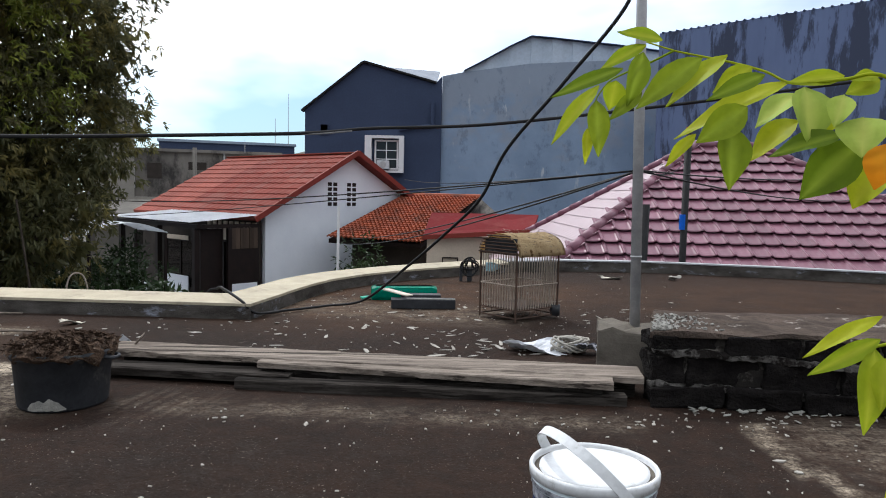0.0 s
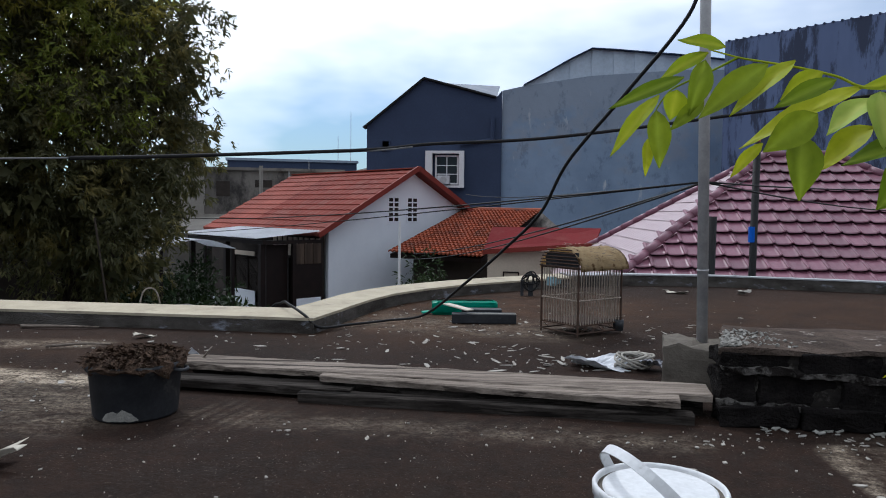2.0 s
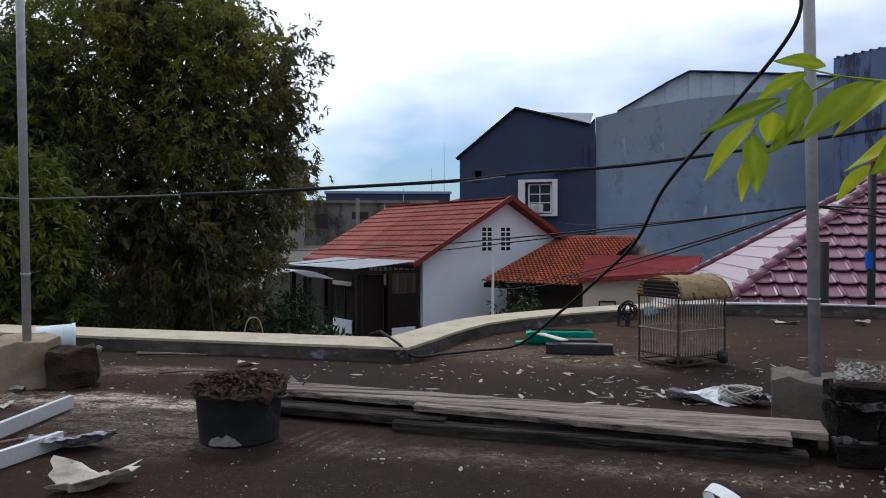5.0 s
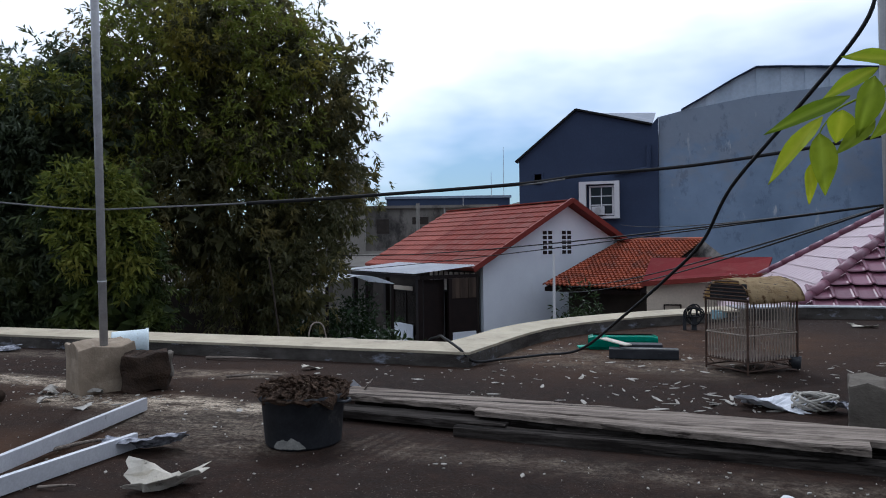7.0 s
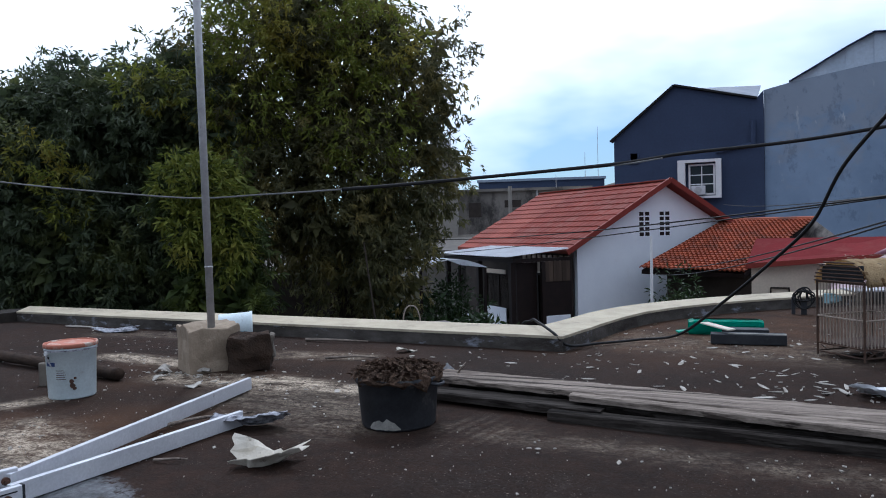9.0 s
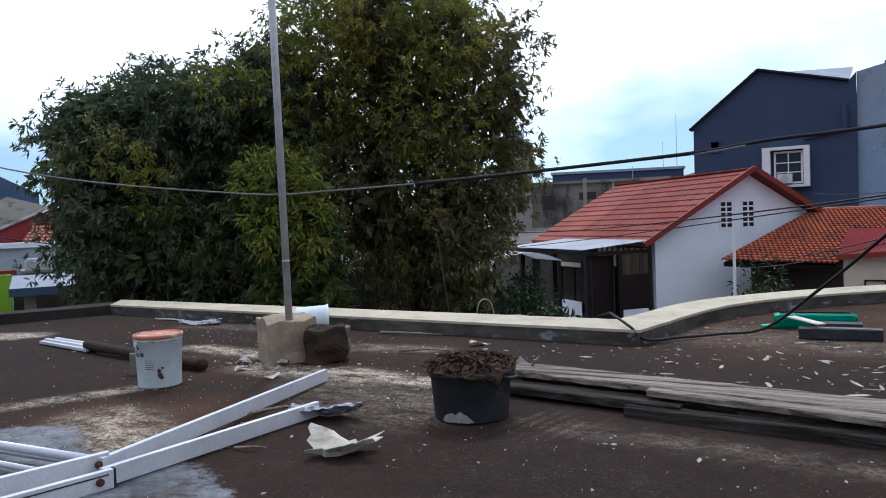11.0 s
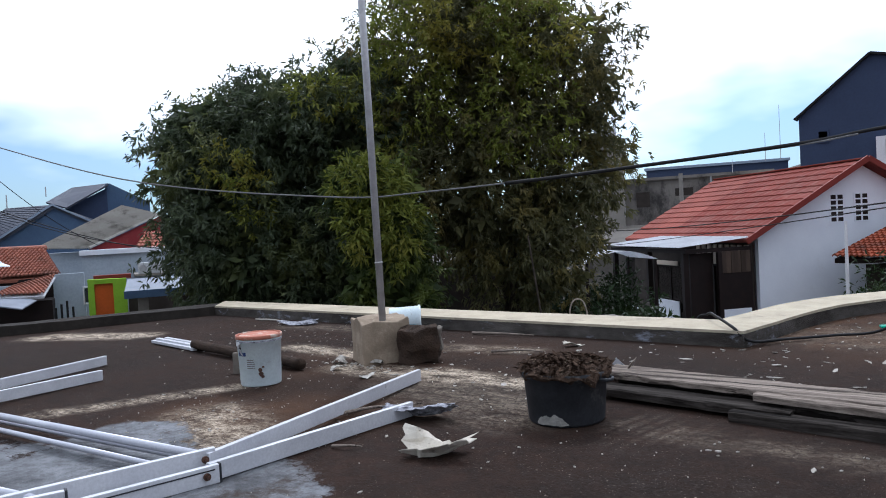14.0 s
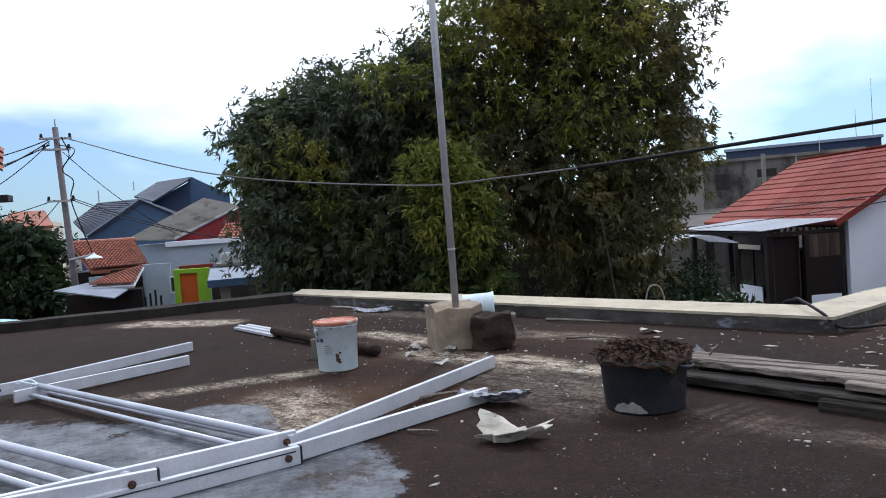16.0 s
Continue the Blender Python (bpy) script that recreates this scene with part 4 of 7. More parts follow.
# ---- soft and flat litter ----
def crumple(name, x, y, w, d, h, turn, mat, label, category, seed, n=14, fold=6.0):
    bm = bmesh.new()
    bmesh.ops.create_grid(bm, x_segments=n, y_segments=n, size=0.5)
    off = Vector((seed * 3.1, seed * 1.7, 0))
    rc = random.Random(seed)
    creases = []
    for i in range(10):
        a = rc.uniform(0, 3.14)
        creases.append((Vector((rc.uniform(-0.35, 0.35), rc.uniform(-0.35, 0.35), 0)), Vector((math.cos(a), math.sin(a), 0)), rc.choice((-1.3, -0.9, 1.0, 1.4))))
    lift = [sum(g * abs((v.co - c).dot(nn)) for c, nn, g in creases) + 0.45 * noise.noise(v.co * fold * 2.3 + off) for v in bm.verts]
    low, top = min(lift), max(lift)
    for v, k in zip(bm.verts, lift):
        p = v.co.copy()
        edge = 1 + 0.55 * noise.noise(p * 4.5 + off)
        k = max(0.0, ((k - low) / (top - low) - 0.16) / 0.84)
        v.co = Vector((p.x * w * edge, p.y * d * edge, 0.003 + h * k))
    r = bmesh.ops.extrude_face_region(bm, geom=bm.faces[:])
    for v in r["geom"]:
        if isinstance(v, bmesh.types.BMVert):
            v.co.z += 0.003
    bmesh.ops.recalc_face_normals(bm, faces=bm.faces[:])
    ob = thing(name, bm, mat, label, category)
    ob.matrix_world = pose(x, y, floor_z(x, y) + 0.002, 0, 0, turn)
    return ob


crumple("crumpled_paper", -2.2, 2.73, 0.31, 0.17, 0.13, 30, M_PAPER, "crumpled soiled cement-bag paper on the floor", "paper", 1, 9, 2.2)
crumple("rag", -2.7, 3.2, 0.4, 0.16, 0.1, 25, M_RAG, "grey and black twisted rag on a rail", "rag", 2, 14, 7)
crumple("plastic_bag", 0.68, 5.05, 0.38, 0.22, 0.1, -8, M_BAG, "flattened white plastic bag", "bag", 3)
crumple("plastic_sheet", -2.2, 4.6, 0.32, 0.17, 0.16, 5, M_BAG, "folded white plastic sheet beside the planks", "plastic sheet", 4, 8, 3)
crumple("cloth_scrap", 1.02, 5.0, 0.2, 0.16, 0.09, 20, M_RAG, "dark scrap of cloth beside a coiled rope", "cloth", 5)
crumple("wet_paper", -7.0, 6.0, 0.5, 0.17, 0.06, 10, M_RAG, "flattened dirty paper scraps", "paper", 6, 14, 7)
crumple("wet_paper", -7.7, 6.15, 0.6, 0.05, 0.02, 3, M_ASBESTOS, "flattened grey paper strip", "paper", 7, 14, 7)
crumple("paper_scrap", -3.0, 5.7, 0.15, 0.09, 0.04, 40, M_PAPER, "small white paper scrap", "paper", 8, 6, 3)
crumple("paper_scrap", 2.35, 9.9, 0.3, 0.12, 0.05, 5, M_PAPER, "pale scrap near the kerb", "paper", 9, 8, 3)
crumple("mortar_lump", 3.25, 9.9, 0.14, 0.1, 0.07, 5, M_CHIP, "grey mortar lump near the kerb", "rubble", 10, 8, 3)
for x, y, w, h, seed in ((-4.5, 4.31, 0.13, 0.06, 31), (-4.14, 4.39, 0.1, 0.06, 32), (-4.31, 4.08, 0.1, 0.03, 33), (-3.84, 3.95, 0.12, 0.03, 34)):
    crumple("mortar_lump", x, y, w, w * 0.7, h, seed * 40, M_CHIP, "pale broken mortar lump beside the footing", "rubble", seed, 6, 3)
bm = bmesh.new()
rng = random.Random(9)
line = []
for k in range(90):
    a = k * 0.42
    line.append(Vector((0.92 + (0.11 + 0.03 * math.sin(k * 0.7)) * math.cos(a), 5.02 + (0.075 + 0.02 * math.cos(k * 0.5)) * math.sin(a), 0.02 + 0.09 * abs(math.sin(k * 0.23)))))
tube(bm, line, 0.008, 6)
thing("coiled_rope", bm, M_ROPE, "loose coil of pale dirty rope", "rope", smooth=True)


def log_pile():
    bm = bmesh.new()
    tube(bm, [p + noise.noise_vector(p * 5) * 0.01 for p in spline([(-6.5, 4.2, 0.07), (-5.6, 4.07, 0.06), (-4.55, 3.92, 0.06)], 12)], 0.047, 12)
    thing("timber_log", bm, M_LOG, "dark round timber log on the floor", "log", smooth=True)
    ob = root("white_lath_bundle", "bundle of short white-painted strips", "laths")
    for k in range(4):
        part("lath", beam(bmesh.new(), (-7.5 + 0.03 * k, 4.33 + 0.035 * k, 0.025 + 0.02 * (k % 2)), (-6.45 + 0.05 * k, 4.17 + 0.035 * k, 0.025 + 0.02 * (k % 2)), 0.045, 0.03, 0.003), M_ALU, ob)
    bm = box(bmesh.new(), (-0.16, -0.03, 0), (0.16, 0.03, 0.17), bevel=0.015)
    for v in bm.verts:
        v.co.y += 0.35 * v.co.z
    s = thing("concrete_slab_piece", bm, M_GREYCONC, "grey concrete offcut leaning beside a bucket", "concrete piece")
    s.matrix_world = pose(-4.92, 3.72, 0, 0, 0, 55)


log_pile()


def open_bucket():
    ob = root("old_bucket", "dirty white bucket lying against the parapet", "bucket", at=(-5.08, 5.84, 0.152), turn=40)
    m = pose(0, 0, 0, 0, 90, 0)
    prof = [(0.0, -0.16), (0.125, -0.16), (0.13, -0.15), (0.142, 0.15), (0.15, 0.155), (0.15, 0.18), (0.138, 0.18), (0.125, -0.13), (0.0, -0.14)]
    part("body", lathe(bmesh.new(), prof, 32, m), M_WHITEPL, ob, "", True)
    bm = patch_on(0.1395, 0.1425, 0.03, 0.125, -75, 5, 12)
    bm.transform(m)
    part("label", bm, M_CYANPL, ob, "pale cyan label patch", True)


open_bucket()


def twig(a, b, r, mat, label, seed):
    a, b = Vector(a), Vector(b)
    mid = (a + b) / 2 + Vector((0.04 * math.sin(seed), 0.04 * math.cos(seed), 0.01))
    thing("twig", tube(bmesh.new(), spline([a, mid, b], 8), lambda t: r * (1 - 0.6 * t), 6), mat, label, "twig", "loose sticks", smooth=True)


twig((-3.5, 5.15, 0.02), (-3.05, 5.3, 0.02), 0.012, M_WOOD, "short grey stick on the floor", 1)
twig((-4.3, 6.0, 0.02), (-3.6, 6.05, 0.02), 0.018, M_WOOD, "grey stick beside the parapet", 3)
twig((-3.2, 2.9, 0.02), (-2.85, 3.42, 0.03), 0.014, M_WOOD, "pale stick beside a rail", 5)
twig((-2.75, 2.55, 0.015), (-2.6, 2.62, 0.015), 0.008, M_WOOD, "thin pale stick on the floor", 8)
twig((-1.93, 4.42, 0.13), (-1.88, 4.44, 0.2), 0.008, M_WOOD, "thin twig standing by the planks", 9)


def trough():
    ob = root("plastic_trough", "green plastic trough tipped on its side", "trough", at=(-0.42, 7.55, 0), turn=8)
    prof = [(-0.085, 0.0), (-0.10, 0.03), (-0.105, 0.09), (-0.09, 0.13), (-0.05, 0.145), (0.05, 0.145), (0.09, 0.13), (0.105, 0.0)]
    bm = bmesh.new()
    rows = []
    for x in np.linspace(-0.33, 0.36, 16):
        k = 1.0 if -0.32 < x < 0.35 else 0.9
        rows.append([bm.verts.new((x, y * k, z * k)) for y, z in prof])
    for p, q in zip(rows, rows[1:]):
        for k in range(len(prof) - 1):
            bm.faces.new((p[k], q[k], q[k + 1], p[k + 1]))
    bm.faces.new(rows[-1])
    bmesh.ops.solidify(bm, geom=bm.faces[:], thickness=0.006)
    part("shell", bm, M_GREEN, ob, "", False)
    part("spout", beam(bmesh.new(), (-0.44, -0.06, 0.02), (-0.3, -0.03, 0.03), 0.1, 0.02, 0.006), M_GREEN, ob)
    o2 = root("metal_box", "black metal box with a white strip on its rim", "box", at=(-0.2, 7.0, 0), turn=4)
    part("tray", boxes(((-0.3, -0.1, 0), (0.33, 0.06, 0.09)), bevel=0.006), M_BLACKPL, o2)
    part("rear_tray", boxes(((-0.2, 0.1, 0), (0.2, 0.25, 0.11)), bevel=0.006), M_BLACKPL, o2)
    part("strip", beam(bmesh.new(), (-0.36, 0.22, 0.15), (-0.12, -0.06, 0.125), 0.09, 0.012, 0.002), M_PAPER, o2, "dirty white strip with screw holes")
    part("rim", beam(bmesh.new(), (-0.15, -0.07, 0.095), (0.33, -0.07, 0.093), 0.03, 0.008, 0.002), M_PALEMUD, o2)


trough()


def bird_cage():
    ax, ay = Vector((0.76, 0.65, 0)), Vector((-0.65, 0.76, 0))
    ob = root("bird_cage", "bamboo bird cage with arched woven cover", "bird cage", at=(0.655, 6.24, 0.0), turn=math.degrees(math.atan2(0.65, 0.76)))
    lx, ly, z0, z1 = 0.56, 0.46, 0.1, 0.6
    for x, y in ((0, 0), (lx, 0), (0, ly), (lx, ly)):
        part("post", rod(bmesh.new(), (x, y, 0), (x, y, z1 + 0.02), 0.009, seg=8), M_BAMBOODARK, ob, "dark cane post")
    bar = finish(rod(bmesh.new(), (0, 0, z0), (0, 0, z1), 0.0042, seg=6), "bar", M_BAMBOO)
    for k in range(1, 17):
        for y in (0, ly):
            part("bar", bar, None, ob).location = (lx * k / 17, y, 0)
    for k in range(1, 14):
        for x in (0, lx):
            part("bar", bar, None, ob).location = (x, ly * k / 14, 0)
    for z in (0.03, z0, 0.32, z1):
        for a, b in (((0, 0), (lx, 0)), ((lx, 0), (lx, ly)), ((lx, ly), (0, ly)), ((0, ly), (0, 0))):
            part("hoop", rod(bmesh.new(), (*a, z), (*b, z), 0.007, seg=8), M_BAMBOODARK if z != 0.32 else M_BAMBOO, ob)
    rng = random.Random(2)
    bm = bmesh.new()
    for k in range(26):
        a = Vector((rng.uniform(0, lx), rng.choice((0, ly)), 0.03))
        b = a + Vector((rng.uniform(-0.12, 0.12), 0, rng.uniform(0.04, 0.08)))
        rod(bm, a, b, 0.003, seg=5)
    tagged(part("base_weave", bm, M_BAMBOODARK, ob, "loose woven cane skirt"), kind="stuff")
    part("tray", boxes(((0.01, 0.01, 0.1), (lx - 0.01, ly - 0.01, 0.112))), M_BAMBOODARK, ob, "cane floor")
    arch = [(ly / 2 - 0.255 * math.cos(a), z1 - 0.02 + 0.2 * math.sin(a)) for a in np.linspace(0, math.pi, 22)]
    bm = bmesh.new()
    rows = []
    for i, x in enumerate(np.linspace(0.0, lx + 0.07, 18)):
        rows.append([bm.verts.new((x + 0.012 * noise.noise(Vector((k, i, 0.5))), y, z + 0.012 * noise.noise(Vector((x * 9, k * 0.7, 2))))) for k, (y, z) in enumerate(arch)])
    for p, q in zip(rows, rows[1:]):
        for k in range(len(arch) - 1):
            bm.faces.new((p[k], q[k], q[k + 1], p[k + 1]))
    bmesh.ops.solidify(bm, geom=bm.faces[:], thickness=0.01)
    part("cover", bm, M_MAT, ob, "tattered brown woven palm cover", True)
    bm = bmesh.new()
    for k in range(60):
        x, t = rng.uniform(-0.02, lx + 0.03), rng.uniform(0.15, 2.9)
        y, z = ly / 2 - 0.275 * math.cos(t), z1 - 0.012 + 0.22 * math.sin(t)
        beam(bm, (x, y, z + 0.004), (x + rng.uniform(-0.06, 0.06), y + rng.uniform(-0.06, 0.06) * math.sin(t), z + rng.uniform(-0.012, 0.012) + 0.004), 0.006, 0.002, 0)
    tagged(part("loose_straw", bm, M_BAMBOO, ob, "loose straws of the cover"), kind="stuff")
    for k in range(6):
        z = z1 + 0.01 + k * 0.03
        w = 0.25 * math.sqrt(max(0.05, 1 - ((z - z1) / 0.2) ** 2))
        part("end_slat", rod(bmesh.new(), (-0.01, ly / 2 - w, z), (-0.01, ly / 2 + w, z), 0.006, seg=6), M_BAMBOODARK, ob)
    part("end_panel", boxes(((0.02, 0.03, z1), (0.03, ly - 0.03, z1 + 0.14))), M_BLACKPL, ob, "dark inner end panel")
    part("water_cup", boxes(((0.03, ly - 0.1, 0.42), (0.1, ly - 0.02, 0.5)), ((0.02, ly - 0.16, 0.44), (0.09, ly - 0.1, 0.49)), bevel=0.012), M_CYANPL, ob, "pale blue water cup inside the bars")
    part("feed_cup", lathe(bmesh.new(), [(0, 0.02), (0.045, 0.02), (0.05, 0.12), (0.042, 0.12), (0.04, 0.04), (0, 0.04)], 16, pose(lx - 0.03, 0.0, 0)), M_BLACKPL, ob, "dark plastic feed cup", True)


bird_cage()


def wire_coil():
    ob = root("cable_reel", "small tangle of black cable on a stub by the coping", "cable", at=(0.36, 9.3, 0.0))
    bm = bmesh.new()
    tube(bm, [Vector(((0.075 + 0.045 * math.sin(a * 0.37)) * math.cos(a), 0.05 * math.sin(a * 0.21) - 0.02, 0.2 + (0.085 + 0.045 * math.cos(a * 0.53)) * math.sin(a))) for a in np.linspace(0, 44, 190)], 0.009, 6)
    part("coil", bm, M_RUBBER, ob, "", True)
    part("stub", boxes(((-0.13, -0.02, 0), (-0.09, 0.03, 0.2)), ((-0.03, -0.03, 0), (0.03, 0.03, 0.16))), M_BLACKPL, ob, "dark stub bracket")


wire_coil()


def chips():
    """Flakes of paint and mortar strewn on the floor."""
    rng = random.Random(11)
    bm = bmesh.new()
    spots = [(-0.2, 7.0, 1.3, 0.7, 150, 0.9), (1.25, 3.5, 0.5, 0.1, 60, 0.7), (-4.4, 4.27, 0.2, 0.05, 40, 1.2), (-4.1, 4.1, 1.0, 0.5, 120, 0.6), (0.1, 5.2, 1.5, 0.8, 90, 0.9), (0.2, 3.0, 1.4, 0.6, 55, 0.5), (-1.0, 3.4, 1.3, 0.2, 45, 0.6), (-2.5, 4.9, 1.6, 0.8, 80, 0.8), (-4.0, 2.6, 0.6, 0.35, 120, 0.45), (2.6, 6.5, 1.6, 1.6, 60, 1.0), (1.6, 2.8, 0.5, 0.4, 35, 0.7), (-2.2, 2.4, 1.2, 0.5, 30, 0.5), (-5.5, 5.3, 1.6, 0.6, 110, 0.9)]
    spots = [(*q, 1.0) for q in spots] + [(-0.1, 5.35, 0.75, 0.4, 40, 2.0, 1.8), (0.2, 5.05, 0.2, 0.12, 10, 2.2, 2.0), (1.4, 6.7, 0.5, 0.5, 12, 2.0, 2.0), (-1.6, 5.8, 0.8, 0.4, 12, 1.8, 1.6)]
    for cx, cy, sx, sy, n, k, long in spots:
        for _ in range(int(1.15 * n)):
            x, y = rng.gauss(cx, sx), rng.gauss(cy, sy)
            if y > far_edge(x) - 0.1 or (-2.1 < x < 1.2 and 3.6 < y < 4.7) or (x > 1.05 and 3.3 + 0 * x < y < 4.9 and y > 3.62):
                continue
            s = min(0.034, k * 0.0048 * math.exp(abs(rng.gauss(0, 0.85))))
            m = pose(x, y, floor_z(x, y) + 0.003, rng.uniform(-12, 12), rng.uniform(-12, 12), rng.uniform(0, 360))
            c = rng.randint(4, 6)
            ring = [(s * rng.uniform(0.6, 1.3) * math.cos(2 * math.pi * i / c) * 1.3 * long, s * rng.uniform(0.5, 1.1) * math.sin(2 * math.pi * i / c) * 0.8 / long ** 0.5) for i in range(c)]
            up = [bm.verts.new(m @ Vector((a, b, 0.002))) for a, b in ring]
            lo = [bm.verts.new(m @ Vector((a, b, -0.003))) for a, b in ring]
            bm.faces.new(up)
            for i in range(c):
                bm.faces.new((lo[i], lo[(i + 1) % c], up[(i + 1) % c], up[i]))
    tagged(thing("paint_flakes", bm, M_CHIP, "pale paint and mortar flakes strewn over the floor", "debris"), kind="stuff")


chips()


# ---- houses ahead ----
def wall_poly(bm, pts, thick):
    """An upright wall: a flat outline of (x, z) at y = 0, thickened to +y."""
    a = [bm.verts.new((x, 0, z)) for x, z in pts]
    b = [bm.verts.new((x, thick, z)) for x, z in pts]
    bm.faces.new(a)
    bm.faces.new(b[::-1])
    for i in range(len(pts)):
        j = (i + 1) % len(pts)
        bm.faces.new((a[i], b[i], b[j], a[j]))
    bmesh.ops.recalc_face_normals(bm, faces=bm.faces[:])
    return bm


def window(ob, m, w, h, cols, rows, fr=0.06, mat=None, name="window"):
    """A framed window with panes, its lower left corner at the origin of m, facing local -y."""
    win = part(name, boxes(((0, -0.03, 0), (fr, 0.08, h)), ((w - fr, -0.03, 0), (w, 0.08, h)), ((fr, -0.03, 0), (w - fr, 0.08, fr)), ((fr, -0.03, h - fr), (w - fr, 0.08, h))), mat or M_WHITEFRAME, ob, "")
    win.matrix_local = m
    iw, ih = (w - 2 * fr) / cols, (h - 2 * fr) / rows
    for i in range(cols):
        for j in range(rows):
            part("pane", boxes(((fr + i * iw + 0.02, 0.03, fr + j * ih + 0.02), (fr + (i + 1) * iw - 0.02, 0.04, fr + (j + 1) * ih - 0.02))), M_GLASS, win)
    bars = bmesh.new()
    for i in range(1, cols):
        box(bars, (fr + i * iw - 0.02, -0.01, fr), (fr + i * iw + 0.02, 0.05, h - fr))
    for j in range(1, rows):
        box(bars, (fr, -0.008, fr + j * ih - 0.02), (w - fr, 0.048, fr + j * ih + 0.02))
    if cols + rows > 2:
        part("glazing_bar", bars, mat or M_WHITEFRAME, win)
    else:
        bars.free()
    return win


def white_house():
    ob = root("white_house", "white gabled house with red tiled roof and metal porch canopy", "house", at=(-2.64, 22.0, 0), turn=47.8)
    hw, zr, ze, ln = 3.62, 2.35, 0.38, 7.3
    k = (zr - ze) / hw
    wi, wl = 3.3, 3.1
    bm = wall_poly(bmesh.new(), [(-wl, GROUND), (wi, GROUND), (wi, zr - k * wi - 0.08), (0, zr - 0.1), (-wl, zr - k * wl - 0.08)], 0.15)
    g = part("gable_wall", bm, M_WHITEWALL, ob, "white painted gable wall")
    g.location = (0, 0.3, 0)
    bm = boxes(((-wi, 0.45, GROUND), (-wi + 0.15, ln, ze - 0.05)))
    # wall colour is darkened for the shade under the canopy
    part("side_wall", bm, M_SHADEWALL, ob, "panelled wall behind the porch, darkened for its shade")
    bm = boxes(((wi - 0.15, 0.45, GROUND), (wi, ln, ze - 0.05)), ((-wi + 0.15, ln - 0.15, GROUND), (wi - 0.15, ln, ze)))
    part("rear_wall", bm, M_WHITEWALL, ob)
    # vents: two grids of openings with white louvre blocks
    for x0 in (-0.95, -0.2):
        v = part("vent", boxes(((x0 + 0.0, 0.293, 0.72), (x0 + 0.44, 0.31, 1.46))), M_TIMBERSHADE, ob, "dark opening of a block vent")
        bm = bmesh.new()
        for j in range(6):
            box(bm, (x0, 0.29, 0.7 + j * 0.15), (x0 + 0.44, 0.3, 0.74 + j * 0.15))
        for i in range(3):
            box(bm, (x0 - 0.02 + i * 0.21, 0.288, 0.7), (x0 + 0.03 + i * 0.21, 0.299, 1.48))
        part("vent_block", bm, M_WHITEWALL, ob, "white louvred vent blocks")
    # roof rows, each of a few sheets
    n = 12
    for side in (-1, 1):
        slope = math.hypot(hw, zr - ze)
        for r in range(n):
            a, b = r / n, (r + 1) / n + 0.012
            segs = [0.0, 1.3, 2.5, 3.6, 4.7, 5.9, ln] if side < 0 else [0.0, ln]
            for s0, s1 in zip(segs, segs[1:]):
                bm = bmesh.new()
                xa, za = side * hw * (1 - a), ze + (zr - ze) * a + 0.048
                xb, zb = side * hw * (1 - b), ze + (zr - ze) * b + 0.012
                m = 16
                top = [[bm.verts.new((x, s0 + (s1 - s0) * i / m, z + 0.009 * math.cos((s0 + (s1 - s0) * i / m) * 19))) for i in range(m + 1)] for x, z in ((xa, za - 0.07), (xa, za), (xb, zb))]
                for p, q in zip(top, top[1:]):
                    for i in range(m):
                        bm.faces.new((p[i], p[i + 1], q[i + 1], q[i]))
                part("roof_tile", bm, M_REDTILEFADED if s0 > 4.5 else M_REDTILE, ob)
        bm = bmesh.new()
        slab(bm, [(side * hw, 0, ze), (side * hw, ln, ze), (0, ln, zr), (0, 0, zr)], 0.06)
        part("roof_deck", bm, M_REDTRIM, ob)
        bm = bmesh.new()
        beam(bm, (side * (hw + 0.02), -0.03, ze - 0.02), (0, -0.03, zr + 0.03), 0.05, 0.15, 0)
        part("bargeboard", bm, M_REDTRIM, ob, "red bargeboard")
    part("ridge_cap", beam(bmesh.new(), (0, -0.05, zr + 0.03), (0, ln, zr + 0.03), 0.22, 0.045, 0.015), M_REDTILE, ob)
    # porch canopy with posts
    can = part("canopy", bmesh.new(), M_WHITESHEET, ob, "white corrugated metal canopy")
    bm = bmesh.new()
    rows = []
    for i in range(60):
        y = 0.1 + 4.7 * i / 59
        rows.append([bm.verts.new((x, y, z + 0.035 * (i % 2))) for x, z in ((-3.5, 0.47), (-4.4, 0.39), (-5.5, 0.3))])
    for p, q in zip(rows, rows[1:]):
        for j in range(2):
            bm.faces.new((p[j], p[j + 1], q[j + 1], q[j]))
    bmesh.ops.solidify(bm, geom=bm.faces[:], thickness=0.012)
    bm.to_mesh(can.data)
    bm.free()
    part("canopy_beam", boxes(((-5.25, 0.15, 0.14), (-5.17, 4.8, 0.24)), ((-5.17, 0.15, 0.14), (-3.4, 0.22, 0.24)), ((-5.17, 4.7, 0.14), (-3.4, 4.78, 0.24))), M_TIMBERSHADE, ob, "dark timber canopy frame")
    for x, y in ((-5.2, 0.3), (-5.2, 2.3), (-5.2, 4.6), (-3.42, 0.3)):
        part("porch_post", boxes(((x - 0.07, y - 0.07, GROUND), (x + 0.07, y + 0.07, 0.14))), M_TIMBERSHADE, ob, "dark brown timber post")
    m0 = pose(-3.31, 0, 0, 0, 0, -90)
    for y, w, z, h in ((2.1, 1.5, -2.0, 1.7), (3.4, 1.1, GROUND + 0.1, 2.7), (5.6, 1.9, -2.0, 1.6)):
        window(ob, Matrix.Translation((-3.33, y, z)) @ pose(0, 0, 0, 0, 0, -90), w, h, 2, 1, 0.07, M_TIMBERSHADE)
